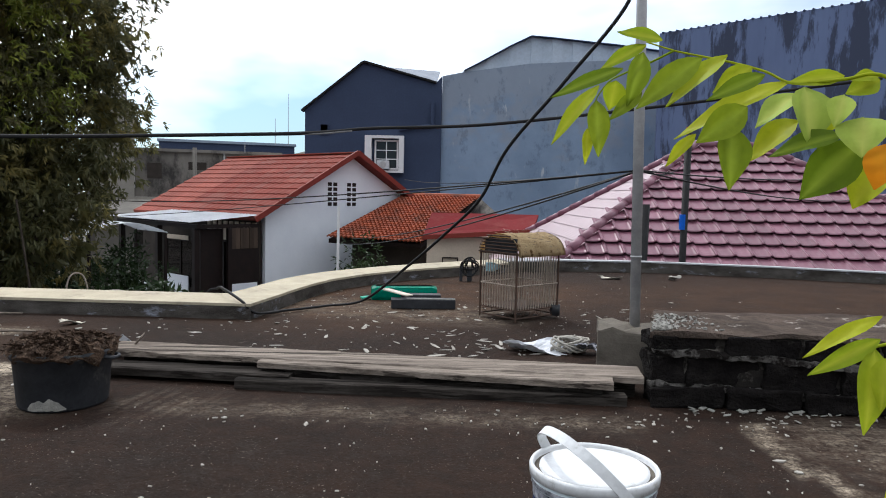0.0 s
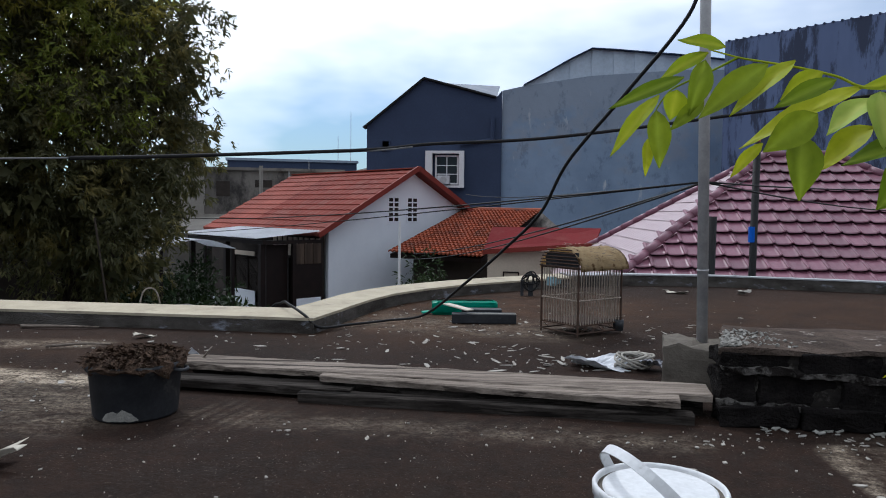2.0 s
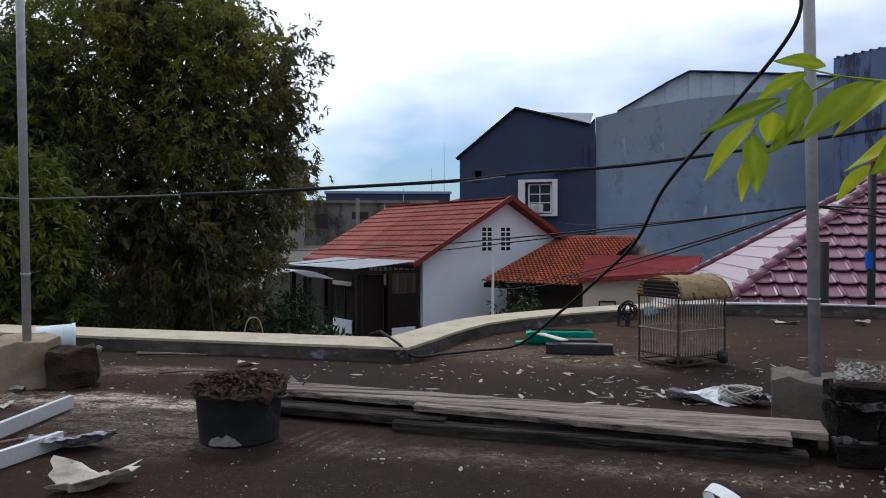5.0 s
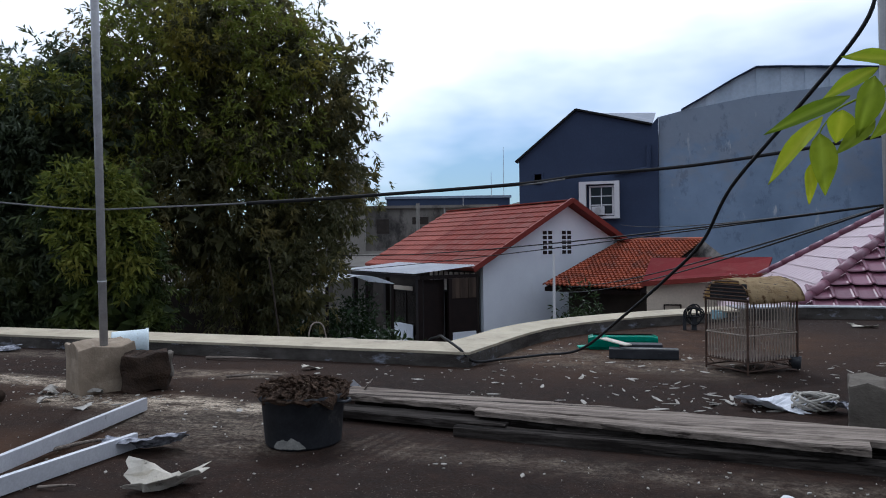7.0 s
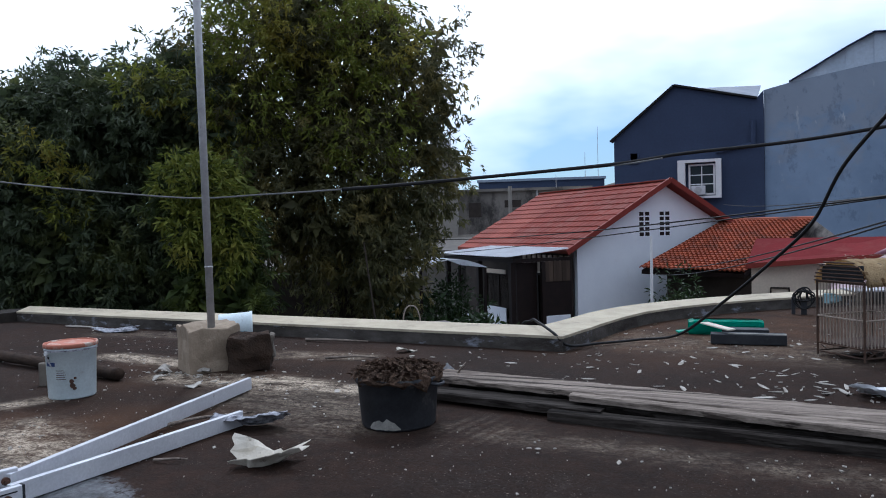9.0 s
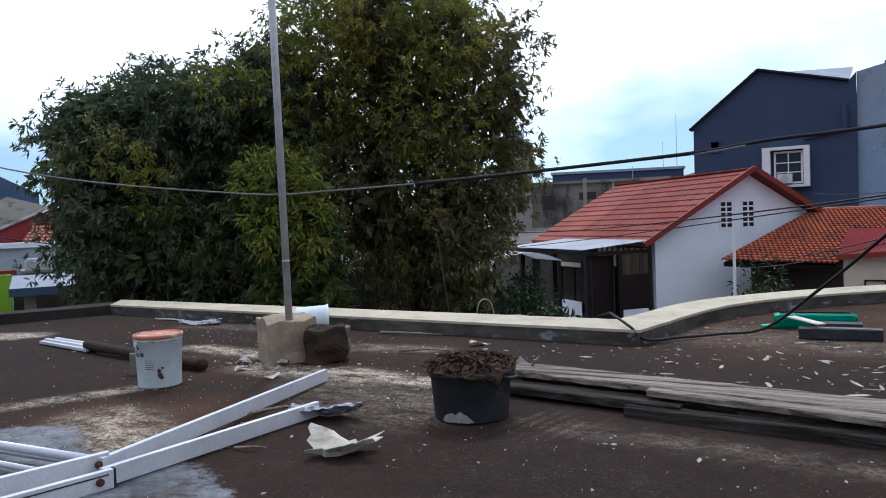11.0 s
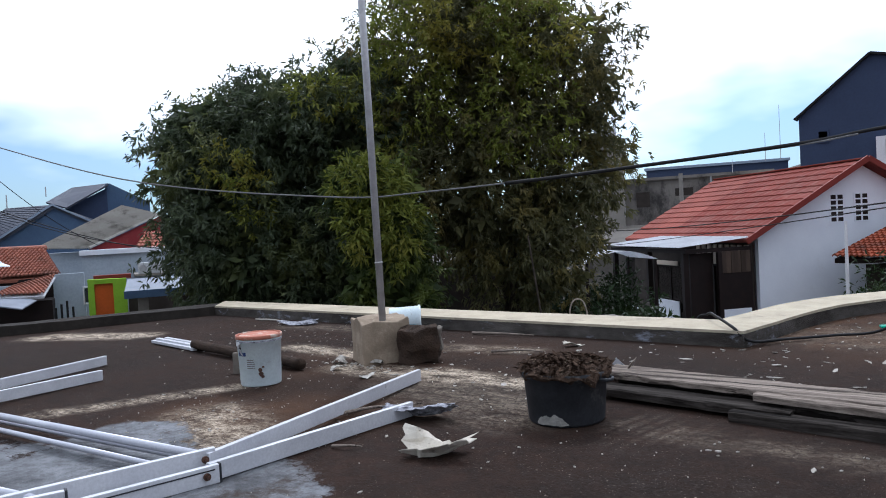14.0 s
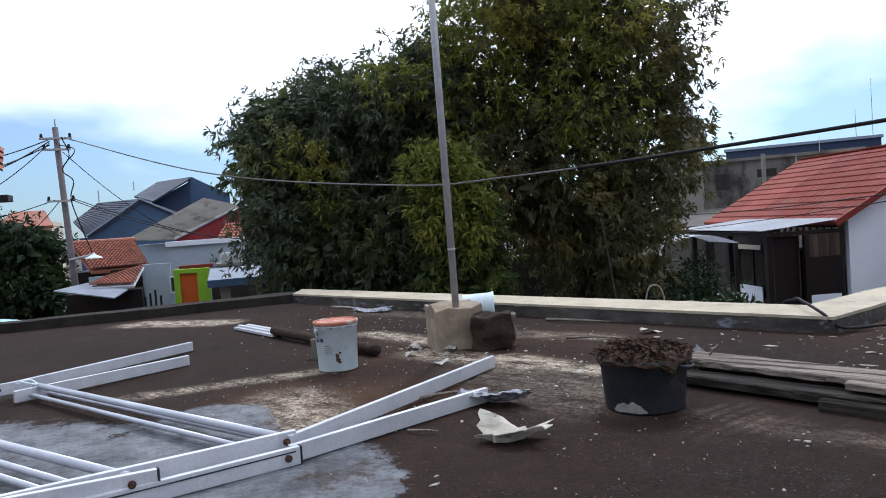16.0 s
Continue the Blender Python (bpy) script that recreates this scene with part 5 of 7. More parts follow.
    for i in range(9):
        part("wall_batten", boxes(((-3.36, 0.4 + i * 0.3, -0.3), (-3.31, 0.55 + i * 0.3, 0.25))), M_CREAMWALL, ob, "pale batten under the eave")
    part("porch_wall", boxes(((-5.5, 1.6, GROUND), (-5.38, 3.9, -1.45))), M_WHITEWALL, ob, "low white porch wall")
    for i in range(6):
        part("porch_board", boxes(((-4.28 + i * 0.137, 0.1 + 0.012 * (i % 2), -0.42), (-4.15 + i * 0.137, 0.14, 0.14)), bevel=0.006), M_BOARD, ob, "brown board of the porch end")
    part("corner_post", boxes(((-4.4, 0.06, GROUND), (-4.29, 0.17, 0.14))), M_TIMBERSHADE, ob, "dark brown timber post")
    # flat near-black panel paints the shade of the porch opening
    part("porch_shade_panel", boxes(((-4.28, 0.12, -1.36), (-3.5, 0.15, -0.42))), M_TIMBERSHADE, ob, "dark panel standing for the shaded porch opening")
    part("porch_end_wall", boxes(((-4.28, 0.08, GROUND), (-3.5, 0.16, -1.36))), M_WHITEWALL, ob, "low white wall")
    # near-black leaf fills the open porch with painted shade
    part("door_shade_fill", boxes(((-5.05, 0.32, GROUND), (-4.42, 0.36, 0.12))), M_TIMBERSHADE, ob, "dark door leaf set back, standing for the open porch's shade")
    part("dado_panel", boxes(((-3.4, 4.05, -2.7), (-3.37, 5.6, -1.57))), M_WHITEWALL, ob, "white panel below the window")
    part("lintel", boxes(((-3.4, 4.05, -0.44), (-3.37, 5.6, -0.3))), M_CREAMWALL, ob, "pale lintel over the window")
    return ob


white_house()


def arched_canopy():
    ob = root("arched_canopy", "small white arched metal canopy on dark posts", "canopy", at=(-6.9, 15.7, 0.08), turn=47.8)
    bm = bmesh.new()
    rows = []
    for i, x in enumerate(np.linspace(-0.9, 0.9, 37)):
        rows.append([bm.verts.new((x, y, 0.02 + 0.012 * (i % 2) + 0.26 * math.cos(x / 0.9 * 1.45))) for y in (0, 1.6)])
    for p, q in zip(rows, rows[1:]):
        bm.faces.new((p[0], q[0], q[1], p[1]))
    bmesh.ops.solidify(bm, geom=bm.faces[:], thickness=0.02)
    part("sheet", bm, M_WHITESHEET, ob, "")
    for x in (-0.85, 0.85):
        for y in (0.05, 1.55):
            part("post", boxes(((x - 0.03, y - 0.03, GROUND), (x + 0.03, y + 0.03, 0.05))), M_TIMBERSHADE, ob)


arched_canopy()


def tile_sheet(corners, rows, cols, amp, mat_bump=0.05):
    """Joined pan tiles over a four-cornered slope: two eave corners, then the two upper ones."""
    a, b, c, d = (Vector(p) for p in corners)
    bm = bmesh.new()
    n = (b - a).cross(d - a).normalized()
    if n.z < 0:
        n = -n
    for r in range(rows):
        for k in range(cols):
            pts = []
            for v in (0.0, 1.08):
                for i in range(5):
                    u = (k + i / 4) / cols
                    t = (r + v) / rows
                    p = a.lerp(b, u).lerp(d.lerp(c, u), min(t, 1.0))
                    pts.append(bm.verts.new(p + n * (amp * (0.5 - 0.5 * math.cos(i / 4 * 2 * math.pi)) + mat_bump * (1 - v) + 0.01)))
            low = [bm.verts.new(p.co - n * mat_bump) for p in pts[:5]]
            for i in range(4):
                bm.faces.new((pts[i], pts[i + 1], pts[i + 6], pts[i + 5]))
                bm.faces.new((low[i], low[i + 1], pts[i + 1], pts[i]))
    return bm


def orange_house():
    ob = root("clay_roof_house", "low house with weathered orange clay tile roof", "house")
    # concave front slope seen under a level ridge
    part("roof_deck", slab(bmesh.new(), [(-3.15, 19.75, -0.14), (-0.6, 19.95, -0.26), (1.2, 24.0, 1.02), (-1.3, 23.95, 1.05)], 0.12), M_TIMBERSHADE, ob)
    tagged(part("roof_tiles", tile_sheet([(-3.2, 19.7, -0.1), (-0.6, 19.9, -0.22), (1.2, 24.0, 1.08), (-1.3, 23.95, 1.1)], 24, 22, 0.045), M_CLAY, ob, "weathered orange clay pan tiles"), kind="stuff")
    part("ridge_tile", rod(bmesh.new(), (-1.4, 23.95, 1.1), (1.25, 24.0, 1.09), 0.11, seg=10), M_CLAY, ob)
    part("end_parapet", slab(bmesh.new(), [(1.2, 23.9, 1.1), (1.9, 22.8, 0.45), (1.9, 23.0, 0.45), (1.2, 24.1, 1.1)], 0.9), M_OLDWALL, ob, "grey end parapet")
    # eave shade is put into the wall's dark colour
    part("wall", boxes(((-2.6, 20.6, GROUND), (1.5, 23.7, -0.35))), M_SHADEWALL, ob, "wall coloured dark for the shade of the eave")
    o2 = root("red_sheet_house", "cream outbuilding with dull red sheet roof", "house")
    part("roof_sheet", slab(bmesh.new(), [(-0.5, 18.35, 0.08), (2.3, 18.2, 0.3), (2.6, 19.4, 0.66), (-0.3, 19.4, 0.66)], 0.06), M_REDSHEET, o2, "faded red metal sheet roof")
    part("fascia", slab(bmesh.new(), [(-0.52, 18.3, 0.1), (2.32, 18.16, 0.32), (2.32, 18.2, 0.32), (-0.5, 18.36, 0.1)], 0.12), M_REDTRIM, o2)
    part("wall", boxes(((-0.4, 18.5, GROUND), (2.4, 19.3, 0.05))), M_CREAMWALL, o2, "cream painted wall")
    window(o2, pose(0.0, 18.48, -0.72), 0.42, 0.25, 1, 1, 0.03, M_TIMBERSHADE)


orange_house()


def navy_building():
    ob = root("navy_building", "tall navy-painted gabled building with white-framed window", "building", at=(0, 32.0, 0))
    pts = [(-6.2, GROUND), (-0.15, GROUND), (-0.15, 6.4), (-0.45, 6.05), (-3.62, 6.9), (-6.2, 4.85)]
    part("front_wall", wall_poly(bmesh.new(), pts, 0.3), M_NAVY, ob, "dark navy painted gable wall")
    part("side_wall", boxes(((-6.2, 0.3, GROUND), (-5.9, 11, 4.75))), M_NAVY, ob)
    part("side_wall", boxes(((-0.45, 0.3, GROUND), (-0.15, 11, 5.9))), M_NAVY, ob)
    bm = bmesh.new()
    beam(bm, (-6.35, 0.1, 4.75), (-3.62, 0.1, 6.95), 0.5, 0.08, 0)
    beam(bm, (-3.62, 0.1, 6.95), (-0.4, 0.1, 6.1), 0.5, 0.08, 0)
    part("verge", bm, M_RUBBER, ob, "thin dark roof verge")
    part("roof_sheet", slab(bmesh.new(), [(-2.75, 0.3, 6.7), (-0.4, 0.3, 6.07), (-0.28, 6.0, 7.62), (-2.8, 1.6, 7.02)], 0.05), M_PALESHEET, ob, "pale metal roof sheet")
    part("roof_deck", slab(bmesh.new(), [(-6.2, 0.3, 4.8), (-6.2, 11, 4.8), (-3.62, 11, 6.85), (-3.62, 0.3, 6.85)], 0.1), M_SHEET, ob)
    # window in a white box surround
    sx, sz, w, h = -3.5, 2.1, 1.72, 1.62
    part("surround", boxes(((sx, -0.35, sz), (sx + 0.3, 0, sz + h)), ((sx + w - 0.22, -0.35, sz), (sx + w, 0, sz + h)), ((sx + 0.3, -0.35, sz), (sx + w - 0.22, 0, sz + 0.1)), ((sx + 0.3, -0.35, sz + h - 0.12), (sx + w - 0.22, 0, sz + h))), M_WHITEFRAME, ob, "pale box surround of the window")
    window(ob, pose(sx + 0.42, -0.12, sz + 0.14), 1.05, 1.3, 2, 3, 0.07)
    ac = part("air_conditioner", boxes(((sx + 0.55, -0.5, sz + 0.14), (sx + 1.1, -0.15, sz + 0.52)), bevel=0.03), M_AC, ob, "white air-conditioning unit")
    part("grille", rod(bmesh.new(), (sx + 0.82, -0.51, sz + 0.33), (sx + 0.82, -0.5, sz + 0.33), 0.15, seg=20), M_STEEL, ac)
    window(ob, pose(-5.55, -0.03, 3.72), 0.42, 0.5, 1, 1, 0.05, M_NAVY)
    bm = bmesh.new()
    rod(bm, (-0.55, -0.1, 5.2), (-0.55, -0.1, 4.2), 0.1, seg=8)
    rod(bm, (-0.55, -0.1, 4.25), (-2.0, -0.1, 4.0), 0.07, seg=8)
    part("downpipe", bm, M_NAVY, ob, "navy downpipe")
    b2 = root("rendered_warehouse", "blue-grey rendered warehouse wall with metal gable", "building", at=(0, 32.15, 0))
    part("front_wall", wall_poly(bmesh.new(), [(-0.14, GROUND), (10.4, GROUND), (10.4, 7.3), (7.4, 7.28), (3.7, 7.05), (0.8, 6.62), (-0.14, 6.42)], 0.3), M_BLUEGREY, b2, "blue-grey patched rendered wall")
    edges = [(0.8, 6.62, 6.64), (1.8, 6.78, 7.18), (2.8, 6.93, 7.75), (3.76, 7.05, 8.22), (4.7, 7.12, 8.16), (5.6, 7.17, 8.08), (6.5, 7.22, 8.0), (7.4, 7.28, 7.93), (8.6, 7.3, 7.8), (10.4, 7.32, 7.6)]
    for (xa, la, ta), (xb, lb, tb) in zip(edges, edges[1:]):
        for q in range(2):
            f0, f1 = q / 2, (q + 1) / 2
            x0, x1 = xa + (xb - xa) * f0, xa + (xb - xa) * f1
            l0, l1, t0, t1 = la + (lb - la) * f0, la + (lb - la) * f1, ta + (tb - ta) * f0, ta + (tb - ta) * f1
            s = part("cladding_sheet", wall_poly(bmesh.new(), [(x0, l0), (x1, l1), (x1, t1), (x0, t0)], 0.08), M_CLADDING, b2)
            s.location = (0, 0.06 + 0.05 * q, 0)
    for (xa, la, ta), (xb, lb, tb) in zip(edges, edges[1:]):
        part("verge", beam(bmesh.new(), (xa, 0.1, ta + 0.03), (xb, 0.1, tb + 0.03), 0.4, 0.04, 0), M_NAVY, b2)
    part("side_wall", boxes(((10.1, 0.3, GROUND), (10.4, 12, 7.3))), M_BLUEGREY, b2)
    part("side_wall", boxes(((-0.14, 0.3, GROUND), (0.1, 12, 6.2))), M_BLUEGREY, b2)
    # right-hand warehouse, nearer
    b3 = root("streaked_warehouse", "long navy warehouse wall streaked with dark damp", "building", at=(8.4, 28.7, 0), turn=-45)
    part("front_wall", boxes(((0, 0, GROUND), (17, 0.3, 7.7))), M_NAVYDRIP, b3, "navy wall with dark drip stains")
    part("side_wall", boxes(((0, 0.3, GROUND), (0.3, 10, 7.7))), M_NAVYDRIP, b3)
    bm = bmesh.new()
    for i in range(58):
        rod(bm, (0.15 + i * 0.29, -0.03, 7.7), (0.15 + i * 0.29, 1.5, 7.8), 0.045, seg=6)
    part("roof_edge", bm, M_NAVY, b3, "corrugated roof edge")


navy_building()


def purple_house():
    ob = root("purple_roof_house", "house with purple glazed tile hip roof", "house")
    xl, xr, yc, zr, k = 5.3, 6.65, 15.2, 2.27, 0.66
    d = 4.1
    ze = zr - k * d
    fl, fr, bl, br = (xl - d, yc - d, ze), (xr + d, yc - d, ze), (xl - d, yc + d, ze), (xr + d, yc + d, ze)
    rl, rr = (xl, yc, zr), (xr, yc, zr)
    deck = bmesh.new()
    for tri in ((fl, fr, rr, rl), (br, bl, rl, rr)):
        deck.faces.new([deck.verts.new(p) for p in tri])
    for tri in ((bl, fl, rl), (fr, br, rr)):
        deck.faces.new([deck.verts.new(p) for p in tri])
    bmesh.ops.recalc_face_normals(deck, faces=deck.faces[:])
    bmesh.ops.translate(deck, verts=deck.verts[:], vec=(0, 0, -0.13))
    bmesh.ops.solidify(deck, geom=deck.faces[:], thickness=0.06)
    part("roof_deck", deck, M_PURPLE, ob)
    part("wall", boxes(((xl - d + 0.5, yc - d + 0.5, GROUND), (xr + d - 0.5, yc + d - 0.5, ze - 0.05))), M_CREAMWALL, ob, "cream wall under the eave")

    def tile_bm(roll=1.0):
        """A flat pan with a raised roll down one side and a thick curved nose; the side slope's tiles are flatter."""
        bm = bmesh.new()
        w, ln = 0.31, 0.40
        rise = ((0.09, -0.03, 0.0), (0.05, 0.015, 0.8), (0.0, 0.052, 1.0), (0.02, 0.062, 1.0), (0.2, 0.036, 1.0), (ln, 0.0, 0.8))
        prof = [(-0.004, 0.004), (0.015, 0.03), (0.045, 0.034), (0.07, 0.012), (0.1, 0.002), (0.2, 0.0), (0.29, 0.006), (w + 0.002, 0.016)]
        if roll < 1:
            prof = [(0.0, 0.0), (0.02, 0.004), (0.04, 0.0), (w, 0.0)]
            rise = ((0.06, -0.03, 0.0), (0.035, -0.004, 1.0), (0.0, 0.014, 1.0), (0.01, 0.017, 1.0), (ln, 0.0, 1.0))
        rows = [[bm.verts.new((x, v - 0.004 * roll * math.sin(math.pi * min(1.0, x / w)), z * k + h)) for x, z in prof] for v, h, k in rise]
        for p, q in zip(rows, rows[1:]):
            for i in range(len(prof) - 1):
                bm.faces.new((p[i], p[i + 1], q[i + 1], q[i]))
        return bm

    mesh = finish(tile_bm(), "roof_tile", M_PURPLE)
    pitch = math.atan(k)
    slope = d / math.cos(pitch)
    n = int(slope / 0.35)
    for r in range(n):
        v = 0.02 + r * 0.35
        back = v * math.cos(pitch)
        x0, x1 = xl - d + back, xr + d - back
        x = x0 + 0.02
        m = 0
        while x < x1 - 0.15:
            t = part("roof_tile", mesh, None, ob)
            t.matrix_local = pose(x, yc - d + back, ze + back * k, math.degrees(pitch), 0, 0)
            x += 0.31
            m += 1
    left = bmesh.new()
    for r in range(n):
        v = 0.02 + r * 0.35
        back = v * math.cos(pitch)
        y = yc - d + back + 0.1
        while y < yc + d - back - 0.1:
            mm = pose(xl - d + back, y, ze + back * k, 0, 0, -90) @ pose(0, 0, 0, math.degrees(pitch), 0, 0) @ pose(-0.31, 0, 0)
            src = tile_bm(0.5)
            src.transform(mm)
            tmp = bpy.data.meshes.new("t")
            src.to_mesh(tmp)
            src.free()
            left.from_mesh(tmp)
            bpy.data.meshes.remove(tmp)
            y += 0.31
    # the side slope's pale tone paints in the glare it catches
    tagged(part("side_tiles", left, M_PURPLEGLARE, ob, "purple tiles of the side slope, coloured pale for sky glare"), kind="stuff")
    for a, b in ((fl, rl), (bl, rl), (fr, rr), (rl, rr)):
        a, b = Vector(a), Vector(b)
        cnt = max(3, int((b - a).length / 0.36))
        for i in range(cnt):
            p, q = a.lerp(b, i / cnt), a.lerp(b, (i + 1.08) / cnt)
            part("ridge_cap", rod(bmesh.new(), p + Vector((0, 0, 0.05)), q + Vector((0, 0, 0.04)), 0.088, 0.08, 10), M_PURPLE, ob, "", True)


purple_house()


def dark_post(x, y, z1, r, label, tape):
    ob = root("dark_post", label, "post", "posts behind the kerb", at=(x, y, 0))
    part("shaft", rod(bmesh.new(), (0, 0, GROUND), (0.03, 0, z1), r, seg=12), M_RUBBER, ob, "", True)
    if tape:
        part("tape_band", rod(bmesh.new(), (0, 0, 0.66), (0, 0, 0.9), r * 1.08, seg=12), M_TAPE, ob, "blue tape band")
        part("tip", rod(bmesh.new(), (0.03, 0, z1), (0.03, 0, z1 + 0.08), r * 0.8, seg=10), M_ORANGE, ob, "orange tip")


dark_post(3.82, 11.35, 2.2, 0.055, "dark pipe post with a band of blue tape", True)
dark_post(3.19, 11.4, 1.05, 0.08, "short dark post behind the kerb", False)
white_post = thing("white_post", rod(bmesh.new(), (-2.62, 17.8, GROUND), (-2.6, 17.8, 0.8), 0.05, 0.03, 10), M_WHITEFRAME, "thin white metal post before the house", "post")


def old_buildings():
    ob = root("old_grey_building", "stained old grey concrete building with flat roof", "building", at=(-12.8, 37.8, 0), turn=18)
    part("wall", boxes(((-5.5, 0, GROUND), (4.0, 6, 3.1))), M_OLDWALL, ob, "stained grey wall")
    part("roof_edge", boxes(((-5.7, -0.2, 3.1), (4.2, 6.2, 3.25))), M_OLDWALL, ob)
    window(ob, pose(-4.6, -0.05, 1.2), 1.4, 1.3, 2, 1, 0.08)
    for x0, x1, z0, z1 in ((-2.6, -1.9, 1.7, 2.5), (-0.6, 0.3, 2.2, 2.6)):
        part("opening", boxes(((x0, -0.02, z0), (x1, 0.0, z1))), M_SHADEWALL, ob, "dark stained opening")
    for x in (-3.4, 1.2, 3.2):
        part("downpipe", rod(bmesh.new(), (x, -0.08, 0.6), (x, -0.08, 3.1), 0.05, seg=8), M_STEEL, ob, "grey downpipe")
    part("ledge", boxes(((-5.5, -0.5, 0.6), (4.0, 0, 0.75))), M_ASBESTOS, ob, "grey ledge")
    part("lean_to", slab(bmesh.new(), [(-5.5, -3.0, 0.0), (4.5, -3.0, 0.0), (4.5, -0.5, 0.6), (-5.5, -0.5, 0.6)], 0.1), M_ASBESTOS, ob, "grey fibre-cement lean-to")
    o2 = root("navy_block", "low navy block with pale roof edge", "building", at=(-12.6, 44.0, 0), turn=18)
    part("wall", boxes(((-4.5, 0, GROUND), (3.4, 5, 4.0))), M_NAVY, o2)
    part("roof_edge", boxes(((-4.6, -0.1, 4.0), (3.5, 5, 4.15))), M_SHEET, o2)
    o3 = root("cream_shed", "cream wall and pale roof between the buildings", "building", at=(-8.2, 36.0, 0), turn=12)
    part("wall", wall_poly(bmesh.new(), [(-1.6, GROUND), (1.6, GROUND), (1.6, 3.3), (-1.6, 2.5)], 3), M_CREAMWALL, o3)
    o4 = root("grey_tower", "narrow grey rooftop tank room behind the tree", "building", at=(-16.5, 36.0, 0), turn=22)
    part("wall", boxes(((-0.9, 0, GROUND), (0.9, 2, 5.4))), M_ASBESTOS, o4)
    part("tank", rod(bmesh.new(), (0, 1, 5.4), (0, 1, 6.1), 0.6, seg=14), M_STEEL, o4, "grey roof tank")
    for x, y, z0, z1 in ((-9.5, 43.9, 4.0, 7.1), (-10.3, 43.9, 4.0, 5.6), (-10.6, 38.3, 3.2, 3.9)):
        thing("antenna", rod(bmesh.new(), (x, y, z0), (x, y, z1), 0.02, 0.012, 6), M_STEEL, "thin rooftop antenna mast", "antenna", "antennas")
    t = root("service_post", "grey service post with cables beside the old building", "post", at=(-10.4, 30.0, 0))
    part("shaft", rod(bmesh.new(), (0, 0, GROUND), (0, 0, 2.9), 0.09, seg=8), M_ASBESTOS, t)
    bm = bmesh.new()
    tube(bm, spline([(0, 0, 1.6), (0.5, 0, 1.1), (1.2, 0, 1.2), (2.0, 0, 1.0)], 6), 0.05, 6)
    part("cable", bm, M_ASBESTOS, t)


old_buildings()

# ---- houses to the left, in a frame that looks 62 degrees to the left ----
LEFT = pose(0, 0, 0, 0, 0, 62)


def left_root(name, label, category):
    ob = root(name, label, category)
    ob.matrix_world = LEFT.copy()
    return ob


def left_houses():
    ob = left_root("salmon_tile_house", "house with salmon clay tile roof and porch sheet", "house")
    tagged(part("roof_tiles", tile_sheet([(-3.05, 22.5, 0.42), (-1.6, 23.4, 0.40), (-2.16, 25.5, 1.2), (-3.75, 24.2, 1.2)], 12, 16, 0.06), M_CLAYPALE, ob, "salmon clay pan tiles"), kind="stuff")
    part("roof_deck", slab(bmesh.new(), [(-3.05, 22.5, 0.36), (-1.6, 23.4, 0.34), (-2.16, 25.5, 1.14), (-3.75, 24.2, 1.14)], 0.08), M_CLAYPALE, ob)
    part("ridge_tile", rod(bmesh.new(), (-3.75, 24.2, 1.2), (-2.1, 25.5, 1.2), 0.09, seg=8), M_CLAYPALE, ob)
    tagged(part("porch_tiles", tile_sheet([(-2.91, 20.83, 0.04), (-1.85, 21.2, -0.02), (-1.64, 22.28, 0.43), (-2.62, 22.19, 0.17)], 8, 12, 0.05), M_CLAYPALE, ob, "faded red porch tiles"), kind="stuff")
    part("porch_deck", slab(bmesh.new(), [(-2.91, 20.83, -0.01), (-1.85, 21.2, -0.07), (-1.64, 22.28, 0.38), (-2.62, 22.19, 0.12)], 0.07), M_WHITESHEET, ob)
    part("awning_sheet", slab(bmesh.new(), [(-3.67, 20.3, 0.03), (-2.22, 19.92, -0.26), (-2.0, 20.94, -0.14), (-3.03, 21.42, 0.11)], 0.03), M_PALESHEET, ob, "white metal awning sheet")
    # near-black wall colour stands for the shade beneath the awning
    part("wall", boxes(((-3.5, 22.8, GROUND), (-1.75, 25.0, 0.35)), ((-3.6, 21.6, GROUND), (-1.7, 22.8, -0.2))), M_TIMBERSHADE, ob)
    part("balcony_rail", boxes(((-3.1, 22.2, 0.05), (-2.3, 22.3, 0.22))), M_PALEBLUE, ob)
    o2 = left_root("pale_blue_house", "pale blue flat-roofed house with lime-green porch", "house")
    part("wall", boxes(((-1.05, 24, GROUND), (1.4, 27, 0.95))), M_PALEBLUE, o2, "pale blue rendered wall")
    part("parapet", boxes(((-1.1, 23.9, 0.9), (1.45, 27, 1.05))), M_WHITEWALL, o2)
    part("side_wall", boxes(((-1.72, 22.4, GROUND), (-0.95, 22.6, 0.44))), M_PALEBLUE, o2, "pale blue garden wall")
    part("porch_wall", boxes(((-0.84, 21.5, GROUND), (-0.68, 21.8, 0.26)), ((-0.22, 21.5, GROUND), (0.12, 21.8, 0.24)), ((-0.68, 21.5, 0.13), (-0.22, 21.8, 0.25))), M_LIME, o2, "bright lime-green porch wall")
    part("door", boxes(((-0.68, 21.56, GROUND), (-0.22, 21.6, 0.13))), M_ORANGE, o2, "orange door")
    part("porch_edge", boxes(((-0.7, 21.9, 0.22), (0.25, 22.3, 0.34))), M_REDTRIM, o2)
    part("car_canopy", slab(bmesh.new(), [(0.05, 19.5, -0.02), (1.5, 19.5, -0.03), (1.55, 21.2, 0.22), (0.15, 21.2, 0.22)], 0.03), M_PALESHEET, o2, "pale metal canopy")
    part("canopy_fascia", boxes(((0.04, 19.42, -0.2), (1.5, 19.5, -0.01))), M_BLUETRIM, o2, "blue canopy fascia")
    part("canopy_post", boxes(((0.35, 19.7, GROUND), (0.6, 19.9, -0.2))), M_ASBESTOS, o2)
